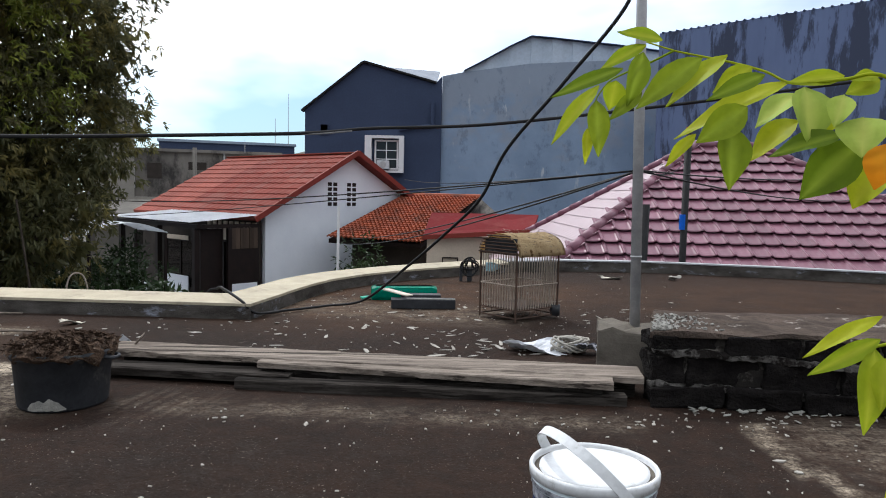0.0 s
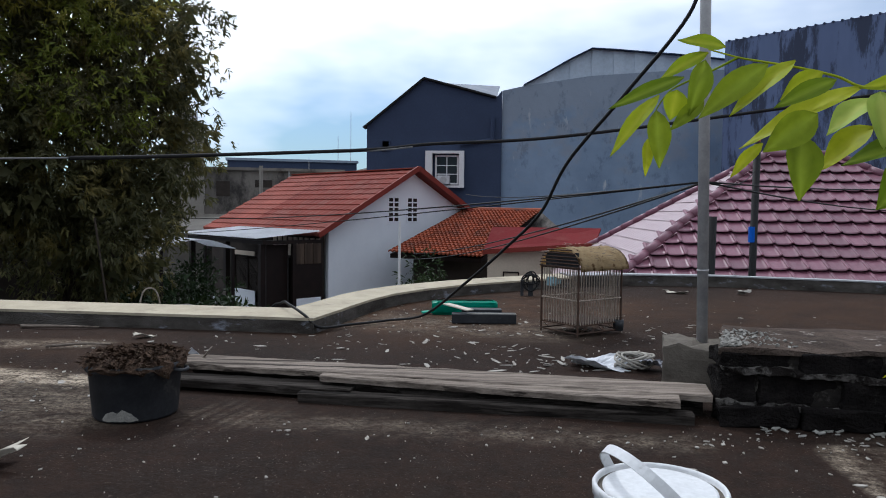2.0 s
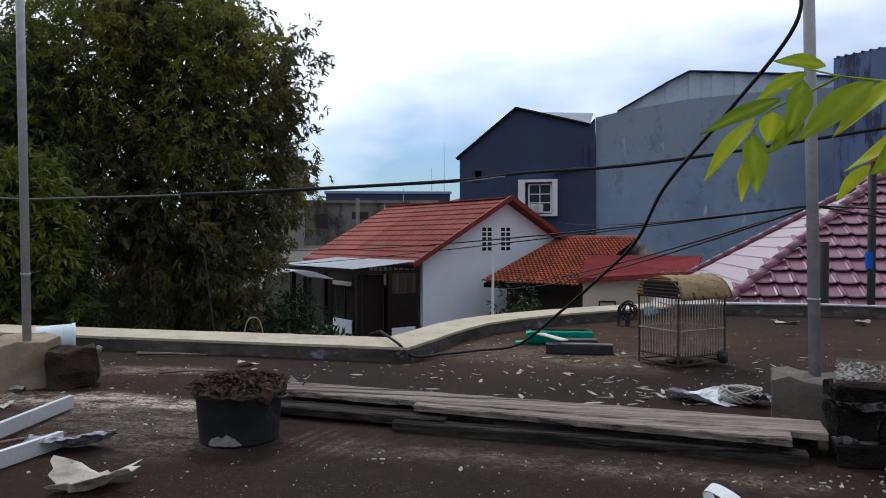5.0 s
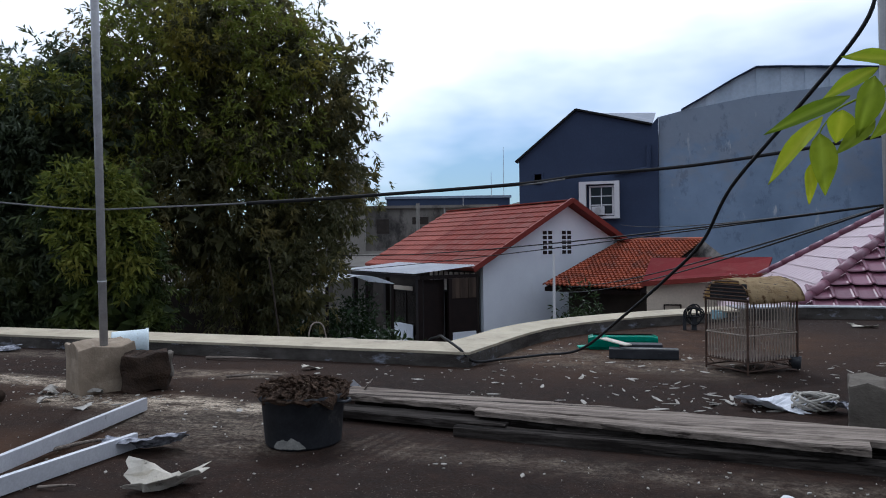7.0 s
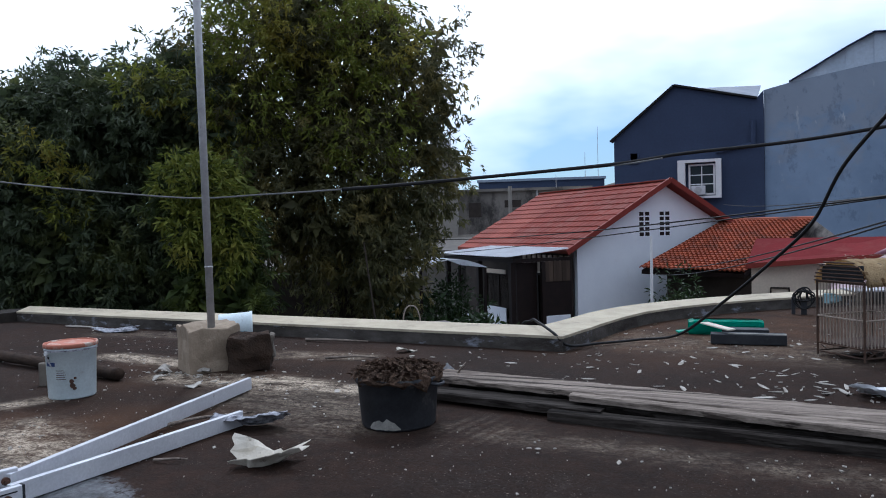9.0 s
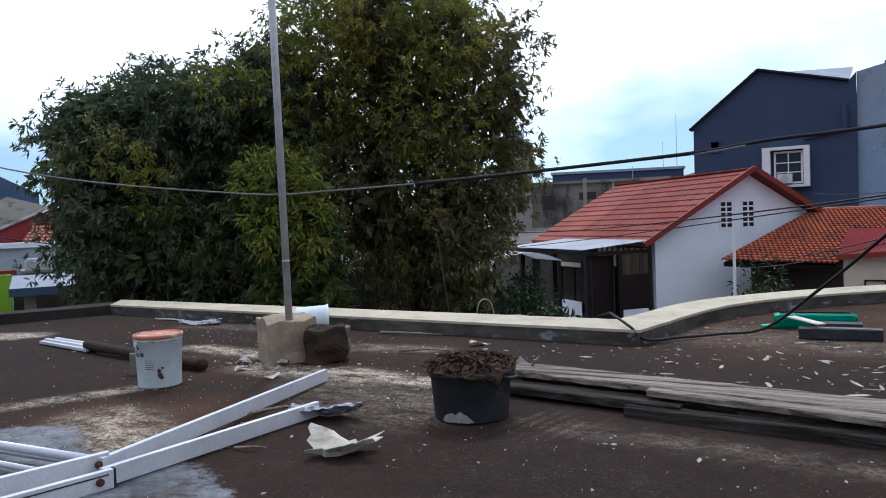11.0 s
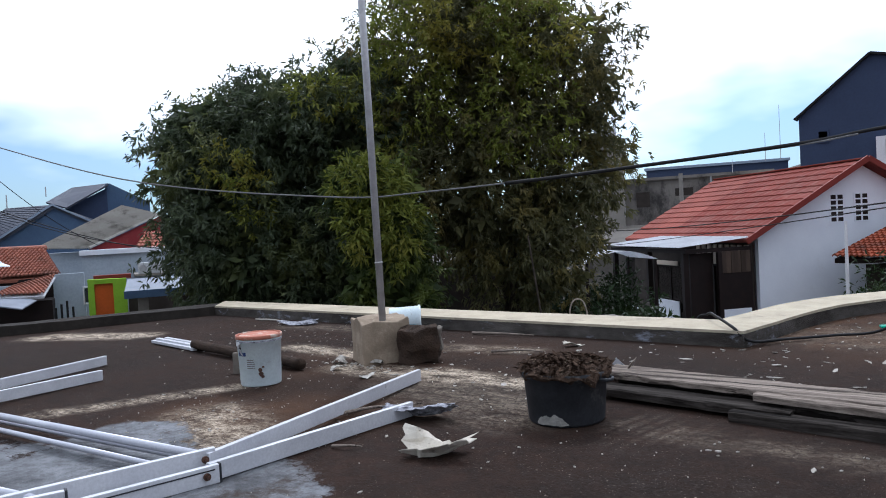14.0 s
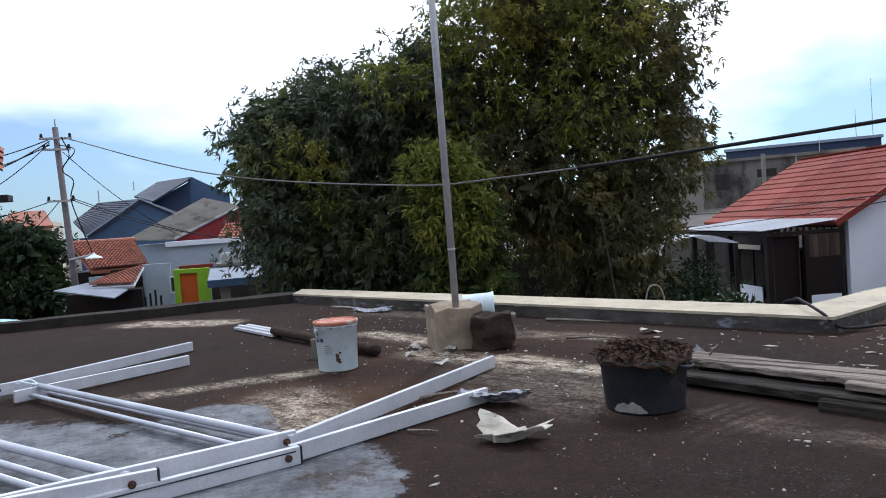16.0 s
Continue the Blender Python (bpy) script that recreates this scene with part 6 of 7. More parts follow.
    part("carport_back", boxes(((0.15, 22.0, GROUND), (2.6, 22.1, 0.0))), M_SHADEWALL, o2)
    for x in (0.45, 0.78):
        u = part("air_conditioner", boxes(((x, 22.1, 0.3), (x + 0.3, 22.4, 0.62)), bevel=0.02), M_AC, o2, "white outdoor unit")
        part("grille", rod(bmesh.new(), (x + 0.13, 22.09, 0.46), (x + 0.13, 22.1, 0.46), 0.1, seg=14), M_STEEL, u)
    part("unit_shelf", boxes(((0.35, 22.08, 0.24), (1.25, 24, 0.3))), M_ASBESTOS, o2)
    window(o2, pose(-1.0, 22.36, -0.45), 0.25, 0.5, 1, 1, 0.03)
    for k in range(4):
        part("railing_bar", rod(bmesh.new(), (-1.55 + 0.13 * k, 20.5, -1.2), (-1.55 + 0.13 * k, 20.5, -0.35 + 0.08 * (k % 3)), 0.03, seg=6), M_RUBBER, o2)
    o3 = left_root("fibre_cement_house", "house with grey fibre-cement roof and red gable", "house")
    bm = bmesh.new()
    a, b, c, d = Vector((-2.75, 29.5, 1.2)), Vector((-1.0, 29.0, 1.12)), Vector((1.6, 31.2, 2.35)), Vector((0.2, 32.4, 2.8))
    grid = []
    for i in range(97):
        f = i / 96
        grid.append([bm.verts.new(p + Vector((0, 0, 0.035 * math.cos(i * math.pi / 2)))) for p in (a.lerp(b, f), d.lerp(c, f))])
    for p, q in zip(grid, grid[1:]):
        bm.faces.new((p[0], q[0], q[1], p[1]))
    bmesh.ops.solidify(bm, geom=bm.faces[:], thickness=0.03)
    part("roof_sheet", bm, M_FIBRE, o3, "grey corrugated fibre-cement roof")
    part("verge", beam(bmesh.new(), (-1.0, 28.95, 1.13), (1.6, 31.15, 2.36), 0.05, 0.07, 0), M_FIBRE, o3, "pale verge board")
    bm = bmesh.new()
    slab(bm, [(-1.0, 29.1, 1.07), (1.6, 31.25, 2.28), (2.2, 30.9, 0.85)], 0.1)
    part("gable_wall", bm, M_REDSHEET, o3, "dark red gable wall")
    tagged(part("side_tiles", tile_sheet([(0.4, 28.6, 0.85), (2.6, 28.6, 0.8), (2.6, 30.0, 1.6), (0.9, 30.0, 1.6)], 7, 16, 0.05), M_CLAYPALE, o3, "brown pan tiles"), kind="stuff")
    part("wall", boxes(((-2.5, 29.6, GROUND), (2.6, 33, 1.0))), M_PALEBLUE, o3)
    o4 = left_root("blue_slate_house", "blue house with dark slate-tile roof", "house")
    lower = wall_poly(bmesh.new(), [(-5.2, GROUND), (-0.6, GROUND), (-0.6, 2.0), (-1.3, 2.36), (-2.75, 3.16), (-5.2, 1.56)], 0.3)
    part("gable_wall", lower, M_BLUETRIM, o4, "blue painted gable wall").location = (0, 37.9, 0)
    part("rear_wall", boxes(((-5.6, 38.2, GROUND), (1.5, 46, 1.5))), M_BLUETRIM, o4)
    a, b, c, d = Vector((-5.85, 38.3, 2.3)), Vector((-5.22, 37.6, 1.58)), Vector((-2.75, 37.75, 3.22)), Vector((-5.1, 42.0, 3.36))
    for r in range(16):
        rows = bmesh.new()
        f0, f1 = r / 16, (r + 1.05) / 16
        slab(rows, [a.lerp(d, f0) + Vector((0, 0, 0.03)), b.lerp(c, f0) + Vector((0, 0, 0.03)), b.lerp(c, f1), a.lerp(d, f1)], 0.2)
        part("roof_slate", rows, M_BLUESLATE, o4, "row of dark slate tiles")
    part("verge", beam(bmesh.new(), (-5.2, 37.6, 1.6), (-2.75, 37.75, 3.24), 0.1, 0.1, 0), M_SHEET, o4)
    part("verge", beam(bmesh.new(), (-2.75, 37.75, 3.24), (-1.1, 37.8, 2.36), 0.1, 0.08, 0), M_SHEET, o4)
    part("rear_slope", slab(bmesh.new(), [(-2.75, 37.8, 3.2), (-1.1, 37.85, 2.32), (-0.6, 42.0, 2.4), (-2.9, 42.0, 3.4)], 0.1), M_BLUESLATE, o4)
    part("upper_wall", wall_poly(bmesh.new(), [(-2.5, 1.5), (-0.44, 1.5), (-0.44, 4.2), (-2.5, 3.15)], 0.2), M_NAVY, o4, "dark blue upper wall").location = (0, 41.2, 0)
    part("upper_roof", slab(bmesh.new(), [(-3.25, 41.0, 3.55), (-2.3, 40.1, 3.2), (-0.38, 40.7, 4.35), (-0.39, 44.04, 4.69), (-2.24, 44.98, 4.56)], 0.1), M_BLUESLATE, o4, "upper slate roof")
    part("side_gable", wall_poly(bmesh.new(), [(-0.52, 1.5), (1.6, 1.5), (1.6, 3.4), (-0.3, 4.45), (-0.52, 4.4)], 3), M_BLUETRIM, o4, "blue side gable").location = (0, 41.25, 0)
    for x, y, z0, z1 in ((-5.0, 41.5, 3.3, 4.0), (-3.3, 42, 3.9, 4.4)):
        a4 = thing("antenna", rod(bmesh.new(), (x, y, z0), (x, y, z1), 0.03, seg=6), M_STEEL, "thin rooftop antenna mast", "antenna", "antennas")
        a4.matrix_world = LEFT.copy()
    o5 = left_root("distant_orange_house", "distant house with orange tile roof", "house")
    part("wall", boxes(((-13.0, 56, GROUND), (-9.9, 60, 3.0))), M_CREAMWALL, o5)
    part("roof", slab(bmesh.new(), [(-13.4, 55, 2.7), (-9.6, 55, 2.7), (-10.6, 58, 3.9), (-12.6, 58, 3.9)], 0.2), M_CLAYPALE, o5)
    o6 = left_root("near_left_roof", "edge of a red tiled roof with dark eave", "roof edge")
    tagged(part("tiles", tile_sheet([(-4.6, 15.0, 2.5), (-3.33, 15.0, 2.55), (-3.5, 16.0, 3.1), (-4.6, 16.0, 3.1)], 4, 8, 0.06), M_CLAY, o6), kind="stuff")
    part("eave", boxes(((-4.6, 15.0, 2.02), (-3.3, 15.4, 2.14))), M_RUBBER, o6, "dark lower eave")
    part("wall", boxes(((-5.6, 15.3, GROUND), (-4.1, 16.5, 2.5))), M_OLDWALL, o6)
    o7 = left_root("cyan_canopy", "pale cyan sheet canopy below the terrace edge", "canopy")
    part("sheet", slab(bmesh.new(), [(-4.2, 11.0, 0.34), (-2.32, 11.0, 0.05), (-2.32, 11.6, 0.08), (-4.2, 11.6, 0.38)], 0.05), M_CYANPL, o7)
    part("post", boxes(((-3.0, 11.2, GROUND), (-2.9, 11.3, 0.2))), M_STEEL, o7)


left_houses()


def utility_pole():
    ob = left_root("utility_pole", "grey utility pole with brackets and bundled wires", "utility pole")
    part("shaft", rod(bmesh.new(), (-3.3, 22, GROUND), (-3.57, 22, 4.4), 0.105, 0.075, 14), M_POLEWOOD, ob, "tapered concrete shaft", True)
    part("cap", rod(bmesh.new(), (-3.56, 22, 4.38), (-3.56, 22, 4.62), 0.02, seg=6), M_STEEL, ob)
    for z, w in ((4.05, 0.35), (3.75, 0.3), (2.35, 0.3)):
        part("bracket", boxes(((-3.6 - w, 21.8, z), (-3.5 + w, 21.9, z + 0.05))), M_STEEL, ob)
        for s in (-1, 1):
            part("insulator", rod(bmesh.new(), (-3.55 + s * w, 21.85, z + 0.04), (-3.55 + s * w, 21.85, z + 0.16), 0.045, 0.03, 8), M_RUBBER, ob)
    bm = bmesh.new()
    tube(bm, spline([(-3.4, 21.8, 4.1), (-3.25, 21.8, 3.6), (-3.45, 21.8, 3.2), (-3.2, 21.8, 2.9), (-3.3, 21.8, 2.4), (-3.1, 21.8, 1.6), (-2.9, 21.9, 0.9)], 6), 0.017, 6)
    tube(bm, spline([(-3.5, 21.8, 3.9), (-3.1, 21.8, 3.75), (-3.35, 21.8, 3.4)], 6), 0.014, 6)
    part("loose_cable", bm, M_RUBBER, ob)
    lamp = part("lamp_arm", rod(bmesh.new(), (-3.5, 21.9, 0.75), (-2.9, 21.7, 0.85), 0.03, seg=6), M_STEEL, ob)
    part("lamp_shade", lathe(bmesh.new(), [(0.02, 0.16), (0.06, 0.1), (0.22, 0.02), (0.23, 0.0), (0.0, 0.0)], 16, pose(-2.85, 21.7, 0.75)), M_WHITEPL, lamp, "white lamp shade")


utility_pole()

# ---- wires ----
POLE_TOP = LEFT @ Vector((-3.4, 21.8, 4.1))


def wire(name, points, r, label, smooth=10, mat=M_RUBBER):
    thing(name, tube(bmesh.new(), spline(points, smooth), r, 6), mat, label, "cable", "overhead cables", smooth=True)


main = [POLE_TOP, (-13.47, 7.32, 2.42), (-8.41, 7.86, 1.72), (-6.63, 8.51, 1.685), (-4.23, 9.98, 1.85), (-2.28, 11.16, 2.01), (-1.5, 11.6, 2.12)]
wire("overhead_cable", main, 0.014, "twisted grey overhead cable along the street", 10, M_CABLE)
wire("overhead_cable", [(-5.74, 9.01, 1.73), (-4.81, 9.61, 1.8), (-2.28, 11.16, 2.03), (-1.2, 11.9, 2.2), (0.8, 12.08, 2.33), (3.98, 12.3, 2.76), (7.5, 12.45, 3.3)], 0.03, "thick black overhead cable bundle")
wire("drop_cable", [(1.17, 4.67, 2.75), (1.15, 4.62, 2.38), (0.8, 4.9, 1.9), (0.46, 5.25, 1.47), (0.28, 5.56, 1.09), (0.02, 5.87, 0.8), (-0.32, 6.26, 0.47), (-0.75, 6.82, 0.09), (-1.12, 6.8, 0.025), (-1.42, 6.5, 0.025), (-1.62, 6.16, 0.05), (-1.74, 6.12, 0.16), (-1.95, 6.35, 0.22), (-2.1, 6.6, 0.2), (-2.3, 6.8, 0.0), (-2.6, 7.2, -1.2)], 0.0125, "black drop cable hanging down to the terrace floor", 10)
CLAMP = Vector((1.27, 4.66, 1.3))


for a, sag, r in (((-9.0, 17.0, 0.9), 0.16, 0.007), ((-12.0, 22.0, 0.2), 0.1, 0.006), ((-1.2, 22.0, 1.6), 0.1, 0.007), ((-2.2, 17.5, 0.02), 0.12, 0.008), ((-2.4, 17.3, -0.1), 0.16, 0.008)):
    thing("service_wire", tube(bmesh.new(), sagging(CLAMP, a, sag), r, 5), M_RUBBER, "thin black service wire from the steel pole", "cable", "service wires", smooth=True)
for b, sag in (((3.82, 11.35, 1.75), 0.1), ((7.5, 12.0, 1.3), 0.15), ((9.0, 14.0, 1.9), 0.15)):
    thing("service_wire", tube(bmesh.new(), sagging(CLAMP, b, sag), 0.006, 5), M_RUBBER, "thin black service wire from the steel pole", "cable", "service wires", smooth=True)
thing("guy_wire", tube(bmesh.new(), sagging((1.215, 4.7, 4.0), (7.5, 9.0, 3.3), 0.1), 0.006, 5), M_RUBBER, "thin guy wire from the pole top", "cable", "service wires", smooth=True)
for pa, pb, sag, r in (((-3.3, 21.8, 2.45), (0.5, 20.2, 1.05), 0.1, 0.02), ((-3.3, 21.8, 2.4), (2.0, 18, 0.9), 0.3, 0.02), ((-3.4, 21.8, 3.7), (-0.6, 24.0, 1.2), 0.2, 0.018), ((-3.7, 21.8, 4.05), (-9.0, 21, 3.6), 0.5, 0.025), ((-3.7, 21.8, 3.9), (-9.0, 20, 3.1), 0.6, 0.025), ((-3.7, 21.8, 4.0), (-7.0, 18, 2.4), 0.4, 0.03), ((-3.7, 21.8, 2.4), (-9.0, 23, 1.9), 0.3, 0.02), ((-3.6, 21.8, 2.35), (-5.6, 23, 1.0), 0.2, 0.02), ((-3.7, 21.8, 3.95), (-9.0, 22, 2.3), 0.9, 0.02)):
    w = thing("street_wire", tube(bmesh.new(), sagging(pa, pb, sag), r * 0.6, 5), M_RUBBER, "black wire strung from the utility pole", "cable", "street wires", smooth=True)
    w.matrix_world = LEFT.copy()


# ---- trees ----
def leaf_mesh(name, centres, ways, rng, per, size, width, droop, material):
    """Clusters of long pointed leaves: each leaf a folded blade of four triangles."""
    n = len(centres) * per
    c = np.repeat(centres, per, 0)
    out = np.repeat(ways, per, 0)
    d = rng.normal(0, 0.75, (n, 3)) + 0.65 * out
    d[:, 2] -= droop
    d /= np.linalg.norm(d, axis=1)[:, None] + 1e-9
    side = np.cross(d, rng.normal(0, 1, (n, 3)))
    side /= np.linalg.norm(side, axis=1)[:, None] + 1e-9
    up = np.cross(side, d)
    ln = (size * rng.uniform(0.65, 1.25, n))[:, None]
    wd = ln * width
    base = c + rng.normal(0, 0.03, (n, 3))
    sag = np.zeros((n, 3))
    sag[:, 2] = -0.12 * ln[:, 0]
    v = np.stack([base, base + d * ln * 0.45 + side * wd + up * wd * 0.3, base + d * ln * 0.45, base + d * ln * 0.45 - side * wd + up * wd * 0.3, base + d * ln + sag], 1)
    me = bpy.data.meshes.new(name)
    verts = v.reshape(-1, 3)
    tris = (np.arange(n)[:, None, None] * 5 + np.array([[0, 2, 1], [0, 3, 2], [1, 2, 4], [2, 3, 4]])[None]).reshape(-1, 3)
    me.vertices.add(len(verts))
    me.vertices.foreach_set("co", verts.ravel())
    me.loops.add(tris.size)
    me.loops.foreach_set("vertex_index", tris.ravel().astype(np.int32))
    me.polygons.add(len(tris))
    me.polygons.foreach_set("loop_start", np.arange(0, tris.size, 3, dtype=np.int32))
    me.update(calc_edges=True)
    me.materials.append(material)
    return me


def crown_points(lobes, count, rng, shell=0.35, spray=1):
    """Places and outward ways over lumpy lobes; spray: rosettes set along each hanging twig."""
    n = max(1, count // spray)
    vol = np.array([a * b * c for *_, a, b, c in lobes]) ** 0.72
    pick = rng.choice(len(lobes), n, p=vol / vol.sum())
    u = rng.normal(0, 1, (n, 3))
    u /= np.linalg.norm(u, axis=1)[:, None]
    rad = 1 - shell * rng.random(n) ** 1.6
    lob = np.array(lobes)[pick]
    lump = np.array([0.76 + 0.42 * noise.noise(Vector(q) * 2.2 + Vector(l[:3])) + 0.2 * noise.noise(Vector(q) * 6.0 + Vector(l[:3])) for q, l in zip(u, lob)])
    p = lob[:, :3] + u * lob[:, 3:] * (rad * (lump + 0.22))[:, None]
    if spray > 1:
        way = 0.5 * u + rng.normal(0, 0.45, (n, 3)) - np.array([0, 0, 0.55])
        way /= np.linalg.norm(way, axis=1)[:, None]
        along = np.tile(np.linspace(-0.45, 0.2, spray), n)[:, None]
        p = np.repeat(p, spray, 0) + np.repeat(way, spray, 0) * along * rng.uniform(0.6, 1.2, (n * spray, 1)) + rng.normal(0, 0.09, (n * spray, 3))
        u = np.repeat(u, spray, 0)
    return p, u


def tree(label, x, y, lobes, count, per, size, mat, seed, trunks, inner=0.25, droop=0.6, width=0.13, light=(), young=0.14):
    ob = root("tree", label, "tree", "trees beyond the parapet", at=(x, y, GROUND))
    rng = np.random.default_rng(seed)
    lobes = [(a, b, c - GROUND, r, s, t) for a, b, c, r, s, t in lobes]
    bm = bmesh.new()
    for tx, ty, r, top in trunks:
        tube(bm, spline([(tx, ty, 0), (tx + 0.1, ty, 1.2), (tx * 0.8, ty * 0.9, 2.4), (*top[:2], top[2] - GROUND)], 8), lambda t, r=r: r * (1 - 0.7 * t), 10)
    part("trunk", bm, M_BARK, ob, "dark trunk", True)
    base = Vector((trunks[0][0], trunks[0][1], 2.0))
    bm = bmesh.new()
    for a, b, c, r, s, t in lobes:
        tip = Vector((a, b, c))
        mid = base.lerp(tip, 0.5) + Vector((0.3, 0.2, -0.3))
        tube(bm, spline([base, mid, tip, tip + Vector((0.3 * r, 0, 0.5 * t))], 6), lambda q: 0.1 * (1 - 0.85 * q), 7)
    part("limb", bm, M_BARK, ob, "dark branching limbs", True)
    p, u = crown_points(lobes, count, rng, 0.4, 6)
    tagged(part("crown", leaf_mesh("crown", p, u, rng, per, size, width, droop, mat), None, ob, "dense drooping long leaves"), kind="stuff")
    pi, ui = crown_points([(a, b, c, r * 0.72, s * 0.72, t * 0.78) for a, b, c, r, s, t in lobes], int(count * inner), rng, 0.6)
    tagged(part("inner_crown", leaf_mesh("inner_crown", pi, ui, rng, 5, size * 2.1, 0.24, 0.2, mat), None, ob, "dense inner foliage"), kind="stuff")
    if light:
        pl, ul = crown_points([(a, b, c - GROUND, r, s, t) for a, b, c, r, s, t in light], int(count * young), rng)
        tagged(part("young_growth", leaf_mesh("young_growth", pl, ul, rng, per, size * 0.95, width, 0.2, M_MANGOLIGHT), None, ob, "lighter young leaves"), kind="stuff")
    return ob


# the view through the tree belt runs 40 degrees to the left of the first view
BELT = pose(0, 0, 0, 0, 0, 40)


def belt_tree(label, lobes, *args, **kw):
    cx = sum(l[0] for l in lobes) / len(lobes)
    cy = sum(l[1] for l in lobes) / len(lobes)
    light = [(a - cx, b - cy, c, r, s, t) for a, b, c, r, s, t in kw.pop("light", ())]
    ob = tree(label, 0, 0, [(a - cx, b - cy, c, r, s, t) for a, b, c, r, s, t in lobes], *args, light=light, **kw)
    ob.matrix_world = BELT @ pose(cx, cy, GROUND)
    return ob


belt_tree("tall mango tree with drooping olive-green leaves", [(0.6, 16.0, 4.4, 1.9, 1.8, 2.2), (2.2, 15.8, 4.6, 1.9, 1.7, 2.0), (3.5, 15.7, 4.3, 1.6, 1.5, 1.7), (3.5, 15.6, 2.3, 1.45, 1.6, 1.6), (1.6, 15.4, 1.8, 2.0, 1.8, 1.8), (2.6, 15.3, 0.5, 1.6, 1.6, 1.5), (0.3, 15.6, 1.8, 1.7, 1.7, 1.8), (1.6, 16.2, 6.2, 1.7, 1.4, 1.1)],
          9000, 9, 0.15, M_OLIVE, 3, [(0.2, 0.3, 0.2, (0.4, 0, 3.0)), (0.9, -0.3, 0.12, (1.2, 0, 2.4)), (-0.9, 0.2, 0.12, (-0.9, 0, 2.2))], inner=0.1, width=0.14, light=[(0.0, 14.6, 3.9, 1.1, 0.7, 1.3), (2.3, 14.3, 3.4, 1.2, 0.6, 1.4), (1.2, 14.5, 5.4, 1.4, 0.7, 1.0), (0.2, 14.6, 5.0, 1.0, 0.6, 1.0), (2.6, 14.5, 5.0, 1.1, 0.6, 1.0)])
belt_tree("broad dark mango tree beyond the parapet", [(-4.6, 16.0, 2.6, 1.25, 1.5, 1.6), (-3.9, 16.0, 3.05, 1.45, 1.6, 1.5), (-2.6, 16.0, 3.15, 1.8, 1.9, 1.6), (-1.2, 15.8, 3.5, 1.7, 1.8, 1.6), (-3.95, 15.8, 0.9, 1.35, 1.5, 1.6), (-3.2, 15.5, 0.8, 2.0, 1.9, 1.6), (-1.4, 15.4, 0.6, 1.9, 1.8, 1.5), (-3.1, 15.5, -0.8, 1.6, 1.6, 1.2), (-1.8, 15.3, -0.8, 1.9, 1.6, 1.2)],
          11500, 9, 0.155, M_MANGO, 4, [(-0.6, 0.1, 0.22, (-0.5, 0, 1.8)), (0.9, 0.2, 0.16, (1.0, 0, 1.6))], light=[(-3.6, 14.2, 2.6, 0.6, 0.4, 0.45), (-3.1, 14.2, 1.9, 0.45, 0.4, 0.7), (-1.6, 14.3, 3.9, 0.7, 0.5, 0.5)], young=0.016)
belt_tree("young leafy tree with bright green foliage", [(-0.6, 13.6, 1.75, 0.75, 0.7, 0.8), (-0.33, 13.6, 0.7, 0.8, 0.7, 0.9), (-1.1, 13.6, 1.95, 0.55, 0.6, 0.45), (0.0, 13.5, -0.5, 0.5, 0.6, 0.9), (-0.9, 13.5, 0.0, 0.4, 0.5, 0.6)],
          750, 8, 0.17, M_YOUNG, 5, [(0, 0.1, 0.07, (0, 0, 1.6))], inner=0.4, light=[(-0.75, 12.95, 2.05, 0.7, 0.35, 0.5), (-1.0, 12.95, 1.3, 0.35, 0.3, 0.6), (-0.2, 12.95, 1.2, 0.4, 0.3, 0.8)], young=0.5)

far_tree = tree("dark rounded tree between distant houses", 0, 0, [(0, 0, 0.9, 1.9, 1.6, 1.3), (-1.8, 0.3, 0.6, 1.6, 1.5, 1.3), (0.6, -0.6, -0.6, 1.3, 1.3, 1.2), (-1.4, -0.8, -0.9, 1.8, 1.4, 1.2)], 1600, 7, 0.24, M_FARTREE, 8, [(0, 0, 0.15, (0, 0, 0.8))], inner=0.5)
far_tree.matrix_world = LEFT @ pose(-5.9, 27.0, GROUND)


def shrub(m, spread, high, count, size, mat, label, seed):
    rng = np.random.default_rng(seed)
    ob = root("shrub", label, "shrub", "garden shrubs")
    ob.matrix_world = m
    p, u = crown_points([(0, 0, high * 0.62, spread, spread, high * 0.42), (0.3 * spread, 0, high * 0.4, spread * 0.8, spread * 0.8, high * 0.4)], count, rng, 0.6)
    tagged(part("foliage", leaf_mesh("foliage", p, u, rng, 6, size, 0.12, 0.15, mat), None, ob), kind="stuff")
    part("stem", tube(bmesh.new(), spline([(0, 0, 0), (0.05, 0, high * 0.4), (0, 0.05, high * 0.7)], 5), 0.04, 6), M_BARK, ob)


shrub(BELT @ pose(3.6, 13.6, GROUND), 0.9, 2.6, 420, 0.22, M_SHRUB, "leafy garden shrub below the tree", 21)
shrub(BELT @ pose(4.7, 14.2, GROUND), 0.7, 2.5, 320, 0.24, M_SHRUB, "leafy garden shrub beside the canopy", 22)
shrub(BELT @ pose(2.4, 13.4, GROUND), 0.7, 2.4, 260, 0.25, M_SHRUB, "spiky garden shrub at the fence", 23)
shrub(pose(-2.15, 18.6, GROUND), 0.7, 3.1, 380, 0.16, M_SHRUB, "dark green shrub beside the white house", 24)
shrub(pose(-5.2, 16.2, GROUND), 0.45, 1.7, 160, 0.2, M_SHRUB, "potted plant by the porch", 25)
shrub(pose(-7.4, 16.3, GROUND), 0.85, 3.0, 1100, 0.17, M_SHRUB, "dark shrub under the arched canopy", 26)
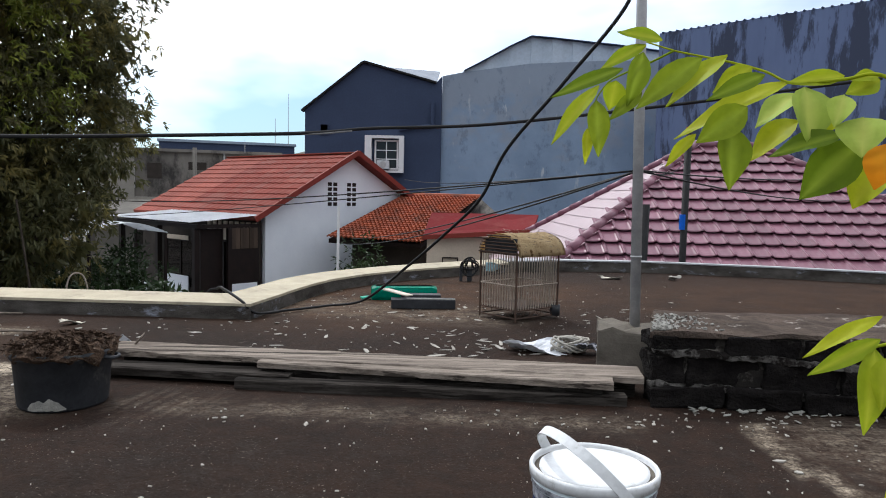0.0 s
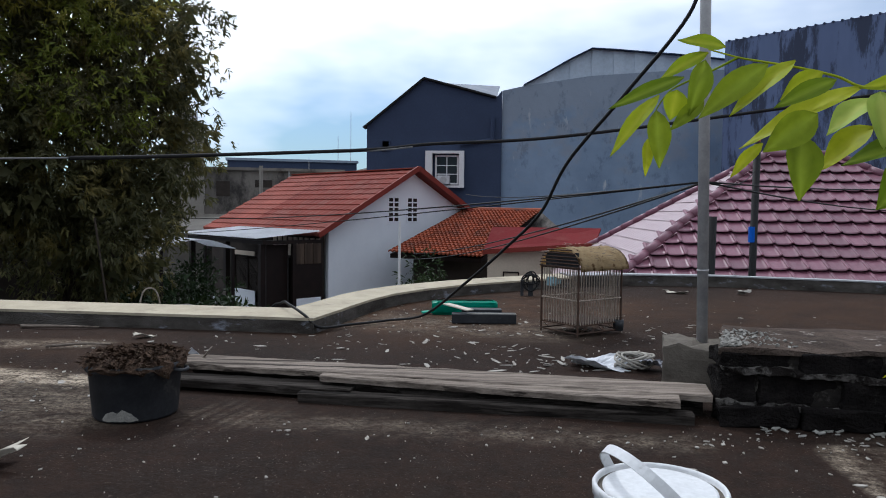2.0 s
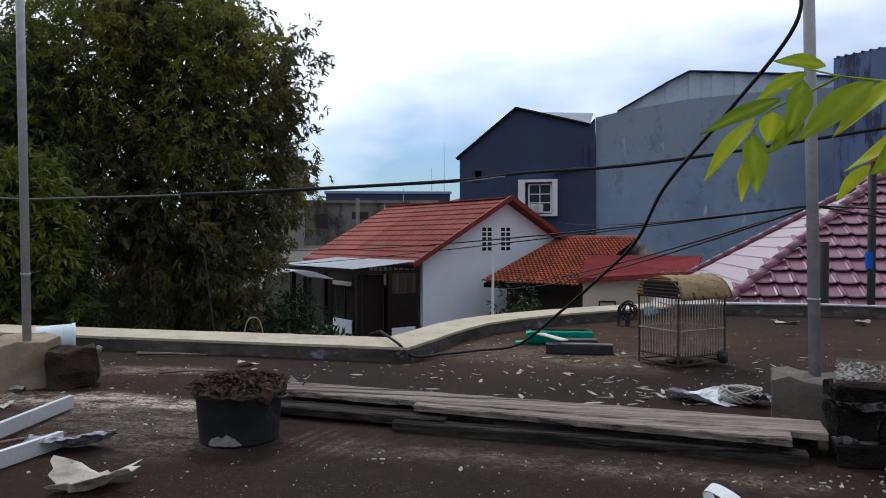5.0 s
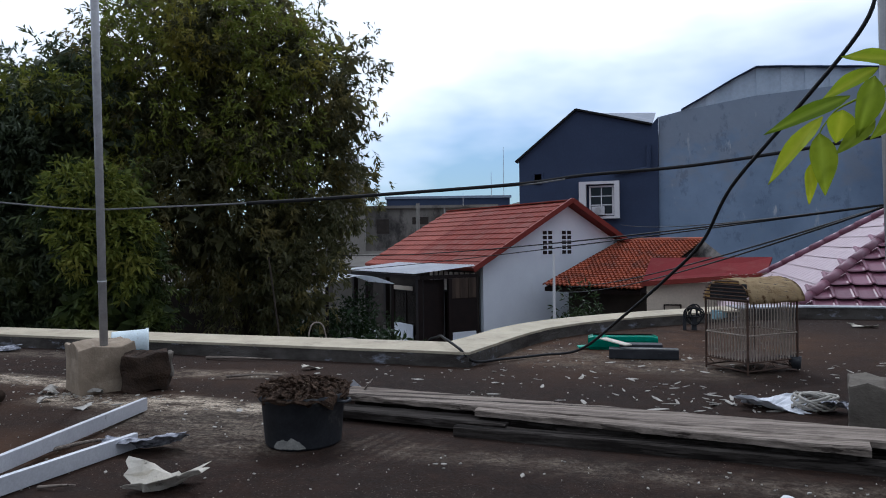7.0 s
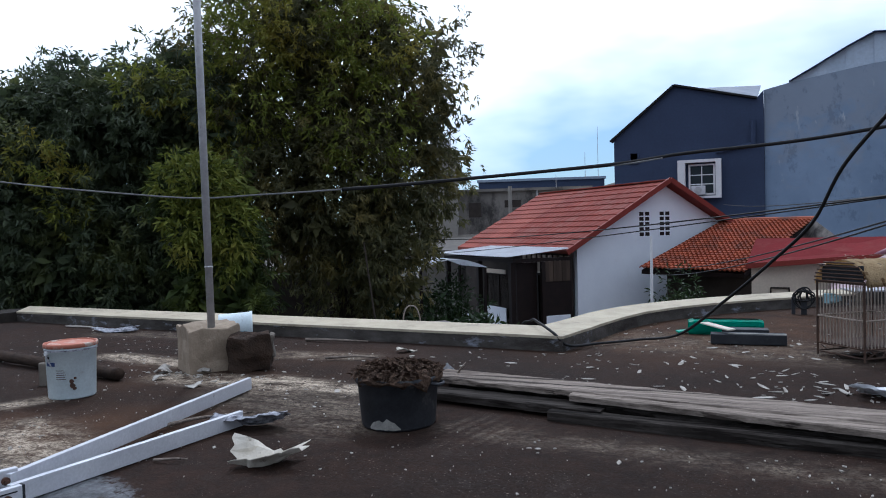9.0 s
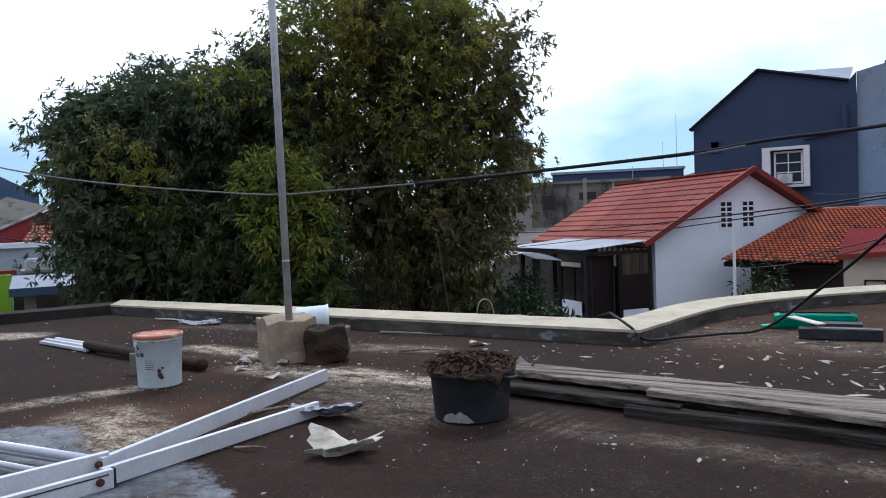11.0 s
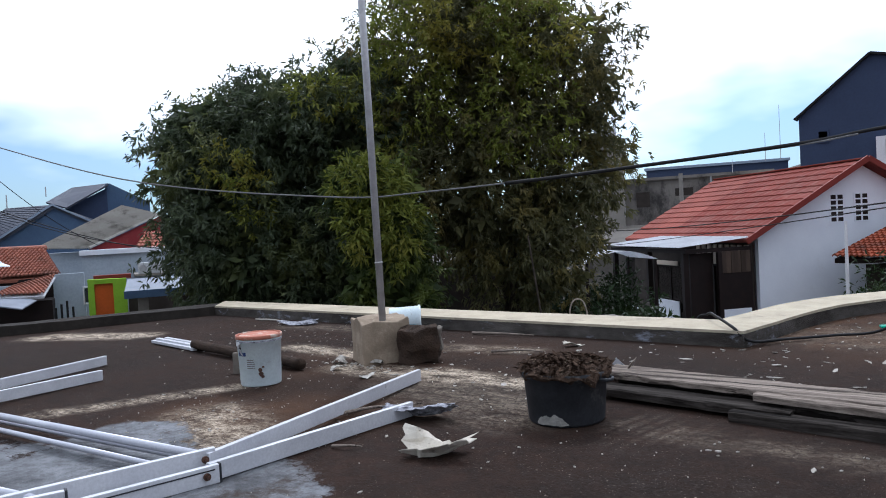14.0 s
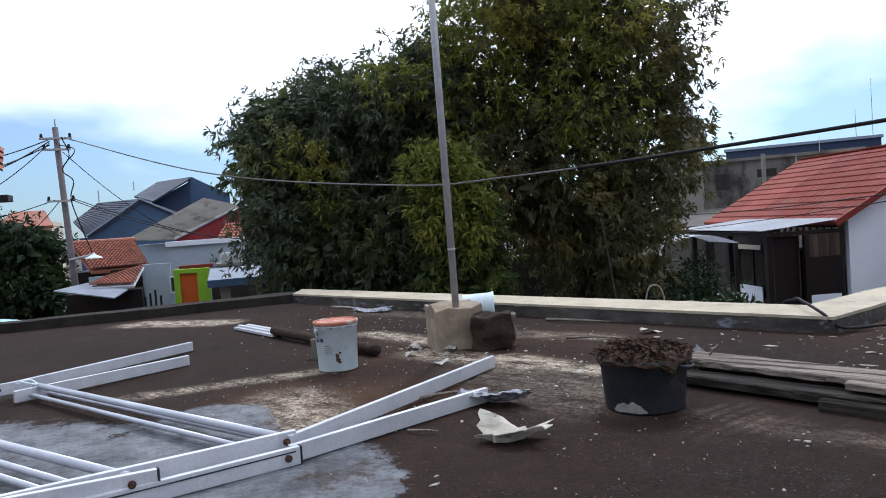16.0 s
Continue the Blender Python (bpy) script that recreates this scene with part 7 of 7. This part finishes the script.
shrub(pose(-8.7, 15.4, GROUND), 0.9, 3.5, 1100, 0.17, M_SHRUB, "tall dark shrub beside the arched canopy", 27)


def picket_fence(m, n, step, high, mat, label):
    ob = root("picket_fence", label, "fence", "garden fences")
    ob.matrix_world = m
    for i in range(n):
        part("picket", boxes(((i * step, 0, 0), (i * step + step * 0.45, 0.03, high - 0.08 * (i % 2)))), mat, ob)
    for z in (0.4, high - 0.3):
        part("fence_rail", boxes(((0, 0.03, z), (n * step, 0.06, z + 0.06))), mat, ob)


picket_fence(BELT @ pose(-0.3, 14.0, GROUND), 9, 0.16, 2.3, M_OLDWALL, "pale picket fence behind the trees")
picket_fence(BELT @ pose(3.6, 17.5, GROUND), 14, 0.16, 2.3, M_OLDWALL, "grey slatted gate beside the canopy")
# added backing wall; its dark colour stands for shade under the crowns
backing_wall = thing("backing_wall", boxes(((-6.3, 19.5, GROUND), (4.0, 19.7, 0.0))), M_SHADEWALL, "added dark wall filling the gaps behind the trees", "wall")
backing_wall.matrix_world = BELT.copy()
tube_arch = thing("garden_hoop", tube(bmesh.new(), spline([(2.75, 12.9, GROUND), (2.76, 12.9, -1.0), (2.78, 12.9, -0.45), (2.9, 12.9, -0.3), (3.05, 12.9, -0.42), (3.1, 12.9, -1.0), (3.12, 12.9, GROUND)], 6), 0.014, 6), M_BAMBOO, "pale bent garden hoop among plants", "garden hoop")
tube_arch.matrix_world = BELT.copy()
lean = thing("leaning_pole", rod(bmesh.new(), (2.6, 13.2, GROUND), (2.15, 13.4, 0.9), 0.022, 0.016, 8), M_BARK, "thin pole leaning in the tree", "pole")
lean.matrix_world = BELT.copy()
car = thing("water_tank", boxes(((-0.3, -0.3, -2.45), (0.3, 0.3, 0.3)), bevel=0.12), M_OLDWALL, "pale water tank standing below the parapet", "tank")
car.matrix_world = BELT @ pose(3.05, 11.5, -0.75)


# ---- near branch ----
def near_branch():
    ob = root("leafy_branch", "leafy branch with bright yellow-green pointed leaves", "branch")
    rng = random.Random(4)

    def facing(way, at):
        """Turns a blade along way, its face towards the terrace."""
        y = way
        z = (Vector((0, -0.6, 0.8)) + Vector((-at[0], -at[1], 0)) * 0.8).normalized()
        x = y.cross(z).normalized()
        z = x.cross(y)
        return Matrix((x, y, z)).transposed().to_4x4()

    def leaf(at, way, ln, wd, roll, mat=M_NEARLEAF):
        way = Vector(way).normalized()
        m = Matrix.Translation(at) @ facing(way, at) @ pose(0, 0, 0, 0, roll, 0)
        bm = bmesh.new()
        rows = []
        for i in range(9):
            t = i / 8
            w = wd * math.sin(math.pi * min(1.0, t * 1.02) ** 0.85) ** 0.9 * (1 - 0.25 * t) + 0.0006
            z = -0.12 * ln * t * t
            rows.append([bm.verts.new(m @ Vector((s * w, ln * t, z + abs(s) * w * 0.35 + 0.0015 * math.sin(9 * t + 3 * s)))) for s in (-1, -0.5, 0, 0.5, 1)])
        for p, q in zip(rows, rows[1:]):
            for k in range(4):
                bm.faces.new((p[k], p[k + 1], q[k + 1], q[k]))
        blade = part("leaf", bm, mat, ob, "", True)
        vein = blade.data.attributes.new("vein", "FLOAT", "POINT")
        vein.data.foreach_set("value", [1.0 if k % 5 == 2 else 0.0 for k in range(45)])
        return blade

    def stalk(pts, r):
        part("twig", tube(bmesh.new(), spline(pts, 6), lambda t: r * (1 - 0.6 * t), 6), M_NEARLEAF, ob, "green twig", True)

    # twig and its leaves in the picture plane about a metre ahead: right and up offsets
    def spot(a, e, d):
        """Place at azimuth a and elevation e in degrees, d metres off."""
        return Vector((d * math.sin(radians(a)) * math.cos(radians(e)), d * math.cos(radians(a)) * math.cos(radians(e)), 1.1 + d * math.sin(radians(e))))

    stalk([spot(44, 4.0, 1.0), spot(34.1, 7.7, 1.0), spot(31.2, 9.3, 1.0), spot(29.1, 9.1, 1.0), spot(25.8, 9.0, 1.01), spot(23.9, 9.9, 1.02), spot(21.4, 10.7, 1.03), spot(18.5, 11.4, 1.04), spot(17.3, 11.7, 1.04), spot(15.2, 12.4, 1.05)], 0.0028)
    stalk([spot(17.3, 11.7, 1.04), spot(15.6, 10.9, 1.04), spot(13.4, 10.0, 1.04), spot(12.5, 9.5, 1.04), spot(11.7, 8.5, 1.04), spot(11.4, 7.8, 1.04)], 0.0018)
    # leaves as base and tip in degrees across and up, and half width in degrees
    # the first list's yellow colour stands for leaves lit from behind
    young = [(16.4, 12.5, 13.0, 13.5, 0.6), (15.2, 12.2, 11.5, 10.6, 0.6), (11.7, 9.2, 7.8, 4.9, 0.7), (10.9, 5.9, 10.9, 3.1, 0.4), (13.0, 9.6, 12.6, 7.3, 0.9), (21.2, 11.2, 16.6, 7.9, 0.9), (23.0, 10.3, 20.2, 8.6, 0.8), (25.6, 9.1, 17.3, 5.8, 1.0),
             (19.2, 5.4, 16.9, 3.0, 0.5), (29.1, 9.3, 25.4, 9.2, 0.6), (26.3, 6.3, 22.8, 3.6, 1.3), (31.3, 8.9, 29.3, 8.2, 0.9), (31.7, 2.9, 30.0, 0.1, 1.4), (31.2, 9.2, 29.5, 9.2, 0.5), (28.7, 7.0, 26.8, 5.1, 0.9)]
    mature = [(15.0, 11.7, 14.1, 7.7, 0.9), (13.5, 10.5, 7.8, 8.6, 0.6), (11.5, 8.1, 12.0, 3.7, 0.9), (19.4, 11.1, 14.4, 7.6, 1.1), (15.0, 8.7, 12.6, 6.7, 0.6), (23.9, 9.7, 19.9, 8.2, 0.7), (21.7, 6.0, 22.1, 1.3, 1.4), (29.3, 5.2, 24.3, 4.1, 1.0), (30.4, 4.6, 26.6, 0.6, 1.7), (22.8, 7.4, 19.3, 4.8, 1.2)]
    pale = [(26.2, 8.2, 23.3, 6.2, 1.1), (26.6, 8.7, 27.5, 4.6, 1.8), (30.5, 6.4, 30.5, 3.8, 1.7), (29.2, 8.0, 28.7, 6.0, 0.9)]
    for leaves, mat, near in ((young, M_NEARLEAF, 0.0), (mature, M_MATURELEAF, 0.02), (pale, M_PALELEAF, 0.03)):
        for a, e, b, f, wd in leaves:
            d = 1.0 - near + rng.uniform(-0.02, 0.03)
            p, q = spot(a, e, d), spot(b, f, d - rng.uniform(0.0, 0.03))
            leaf(p, q - p, (q - p).length, radians(wd) * d * 1.12, rng.uniform(-26, 26), mat)
    p = spot(32.2, 4.6, 0.93)
    leaf(p, spot(31.4, 1.5, 0.93) - p, 0.055, 0.022, 10, M_ORANGELEAF)
    stalk([spot(36, -8.2, 0.98), spot(32.5, -9.6, 0.98), spot(31, -10.2, 0.98)], 0.003)
    for a, e, b, f, wd in [(32.4, -7.6, 27.4, -10.8, 1.0), (32.4, -9.2, 28.0, -12.3, 1.2), (32.1, -9.9, 32.1, -15.9, 2.1), (32.8, -10.5, 32.8, -14.0, 1.7), (33.0, -20.6, 28.2, -22.2, 1.2), (33.6, -20.4, 31.0, -21.4, 1.2)]:
        p, q = spot(a, e, 0.98), spot(b, f, 0.96)
        leaf(p, q - p, (q - p).length, radians(wd) * 0.62, rng.uniform(-25, 25))
    # the stem from which the twigs grow, outside the view
    part("stem", tube(bmesh.new(), spline([(0.78, 0.5, 0.0), (0.76, 0.52, 0.5), (0.78, 0.56, 0.85), spot(44, 4.0, 1.0)], 8), lambda t: 0.014 * (1 - 0.6 * t), 8), M_BARK, ob, "brown stem", True)
    stalk([Vector((0.77, 0.53, 0.6)), spot(36, -8.2, 0.98)], 0.004)
    stalk([Vector((0.76, 0.52, 0.5)), spot(36, -20.0, 0.98), spot(33.0, -20.6, 0.98)], 0.003)


near_branch()
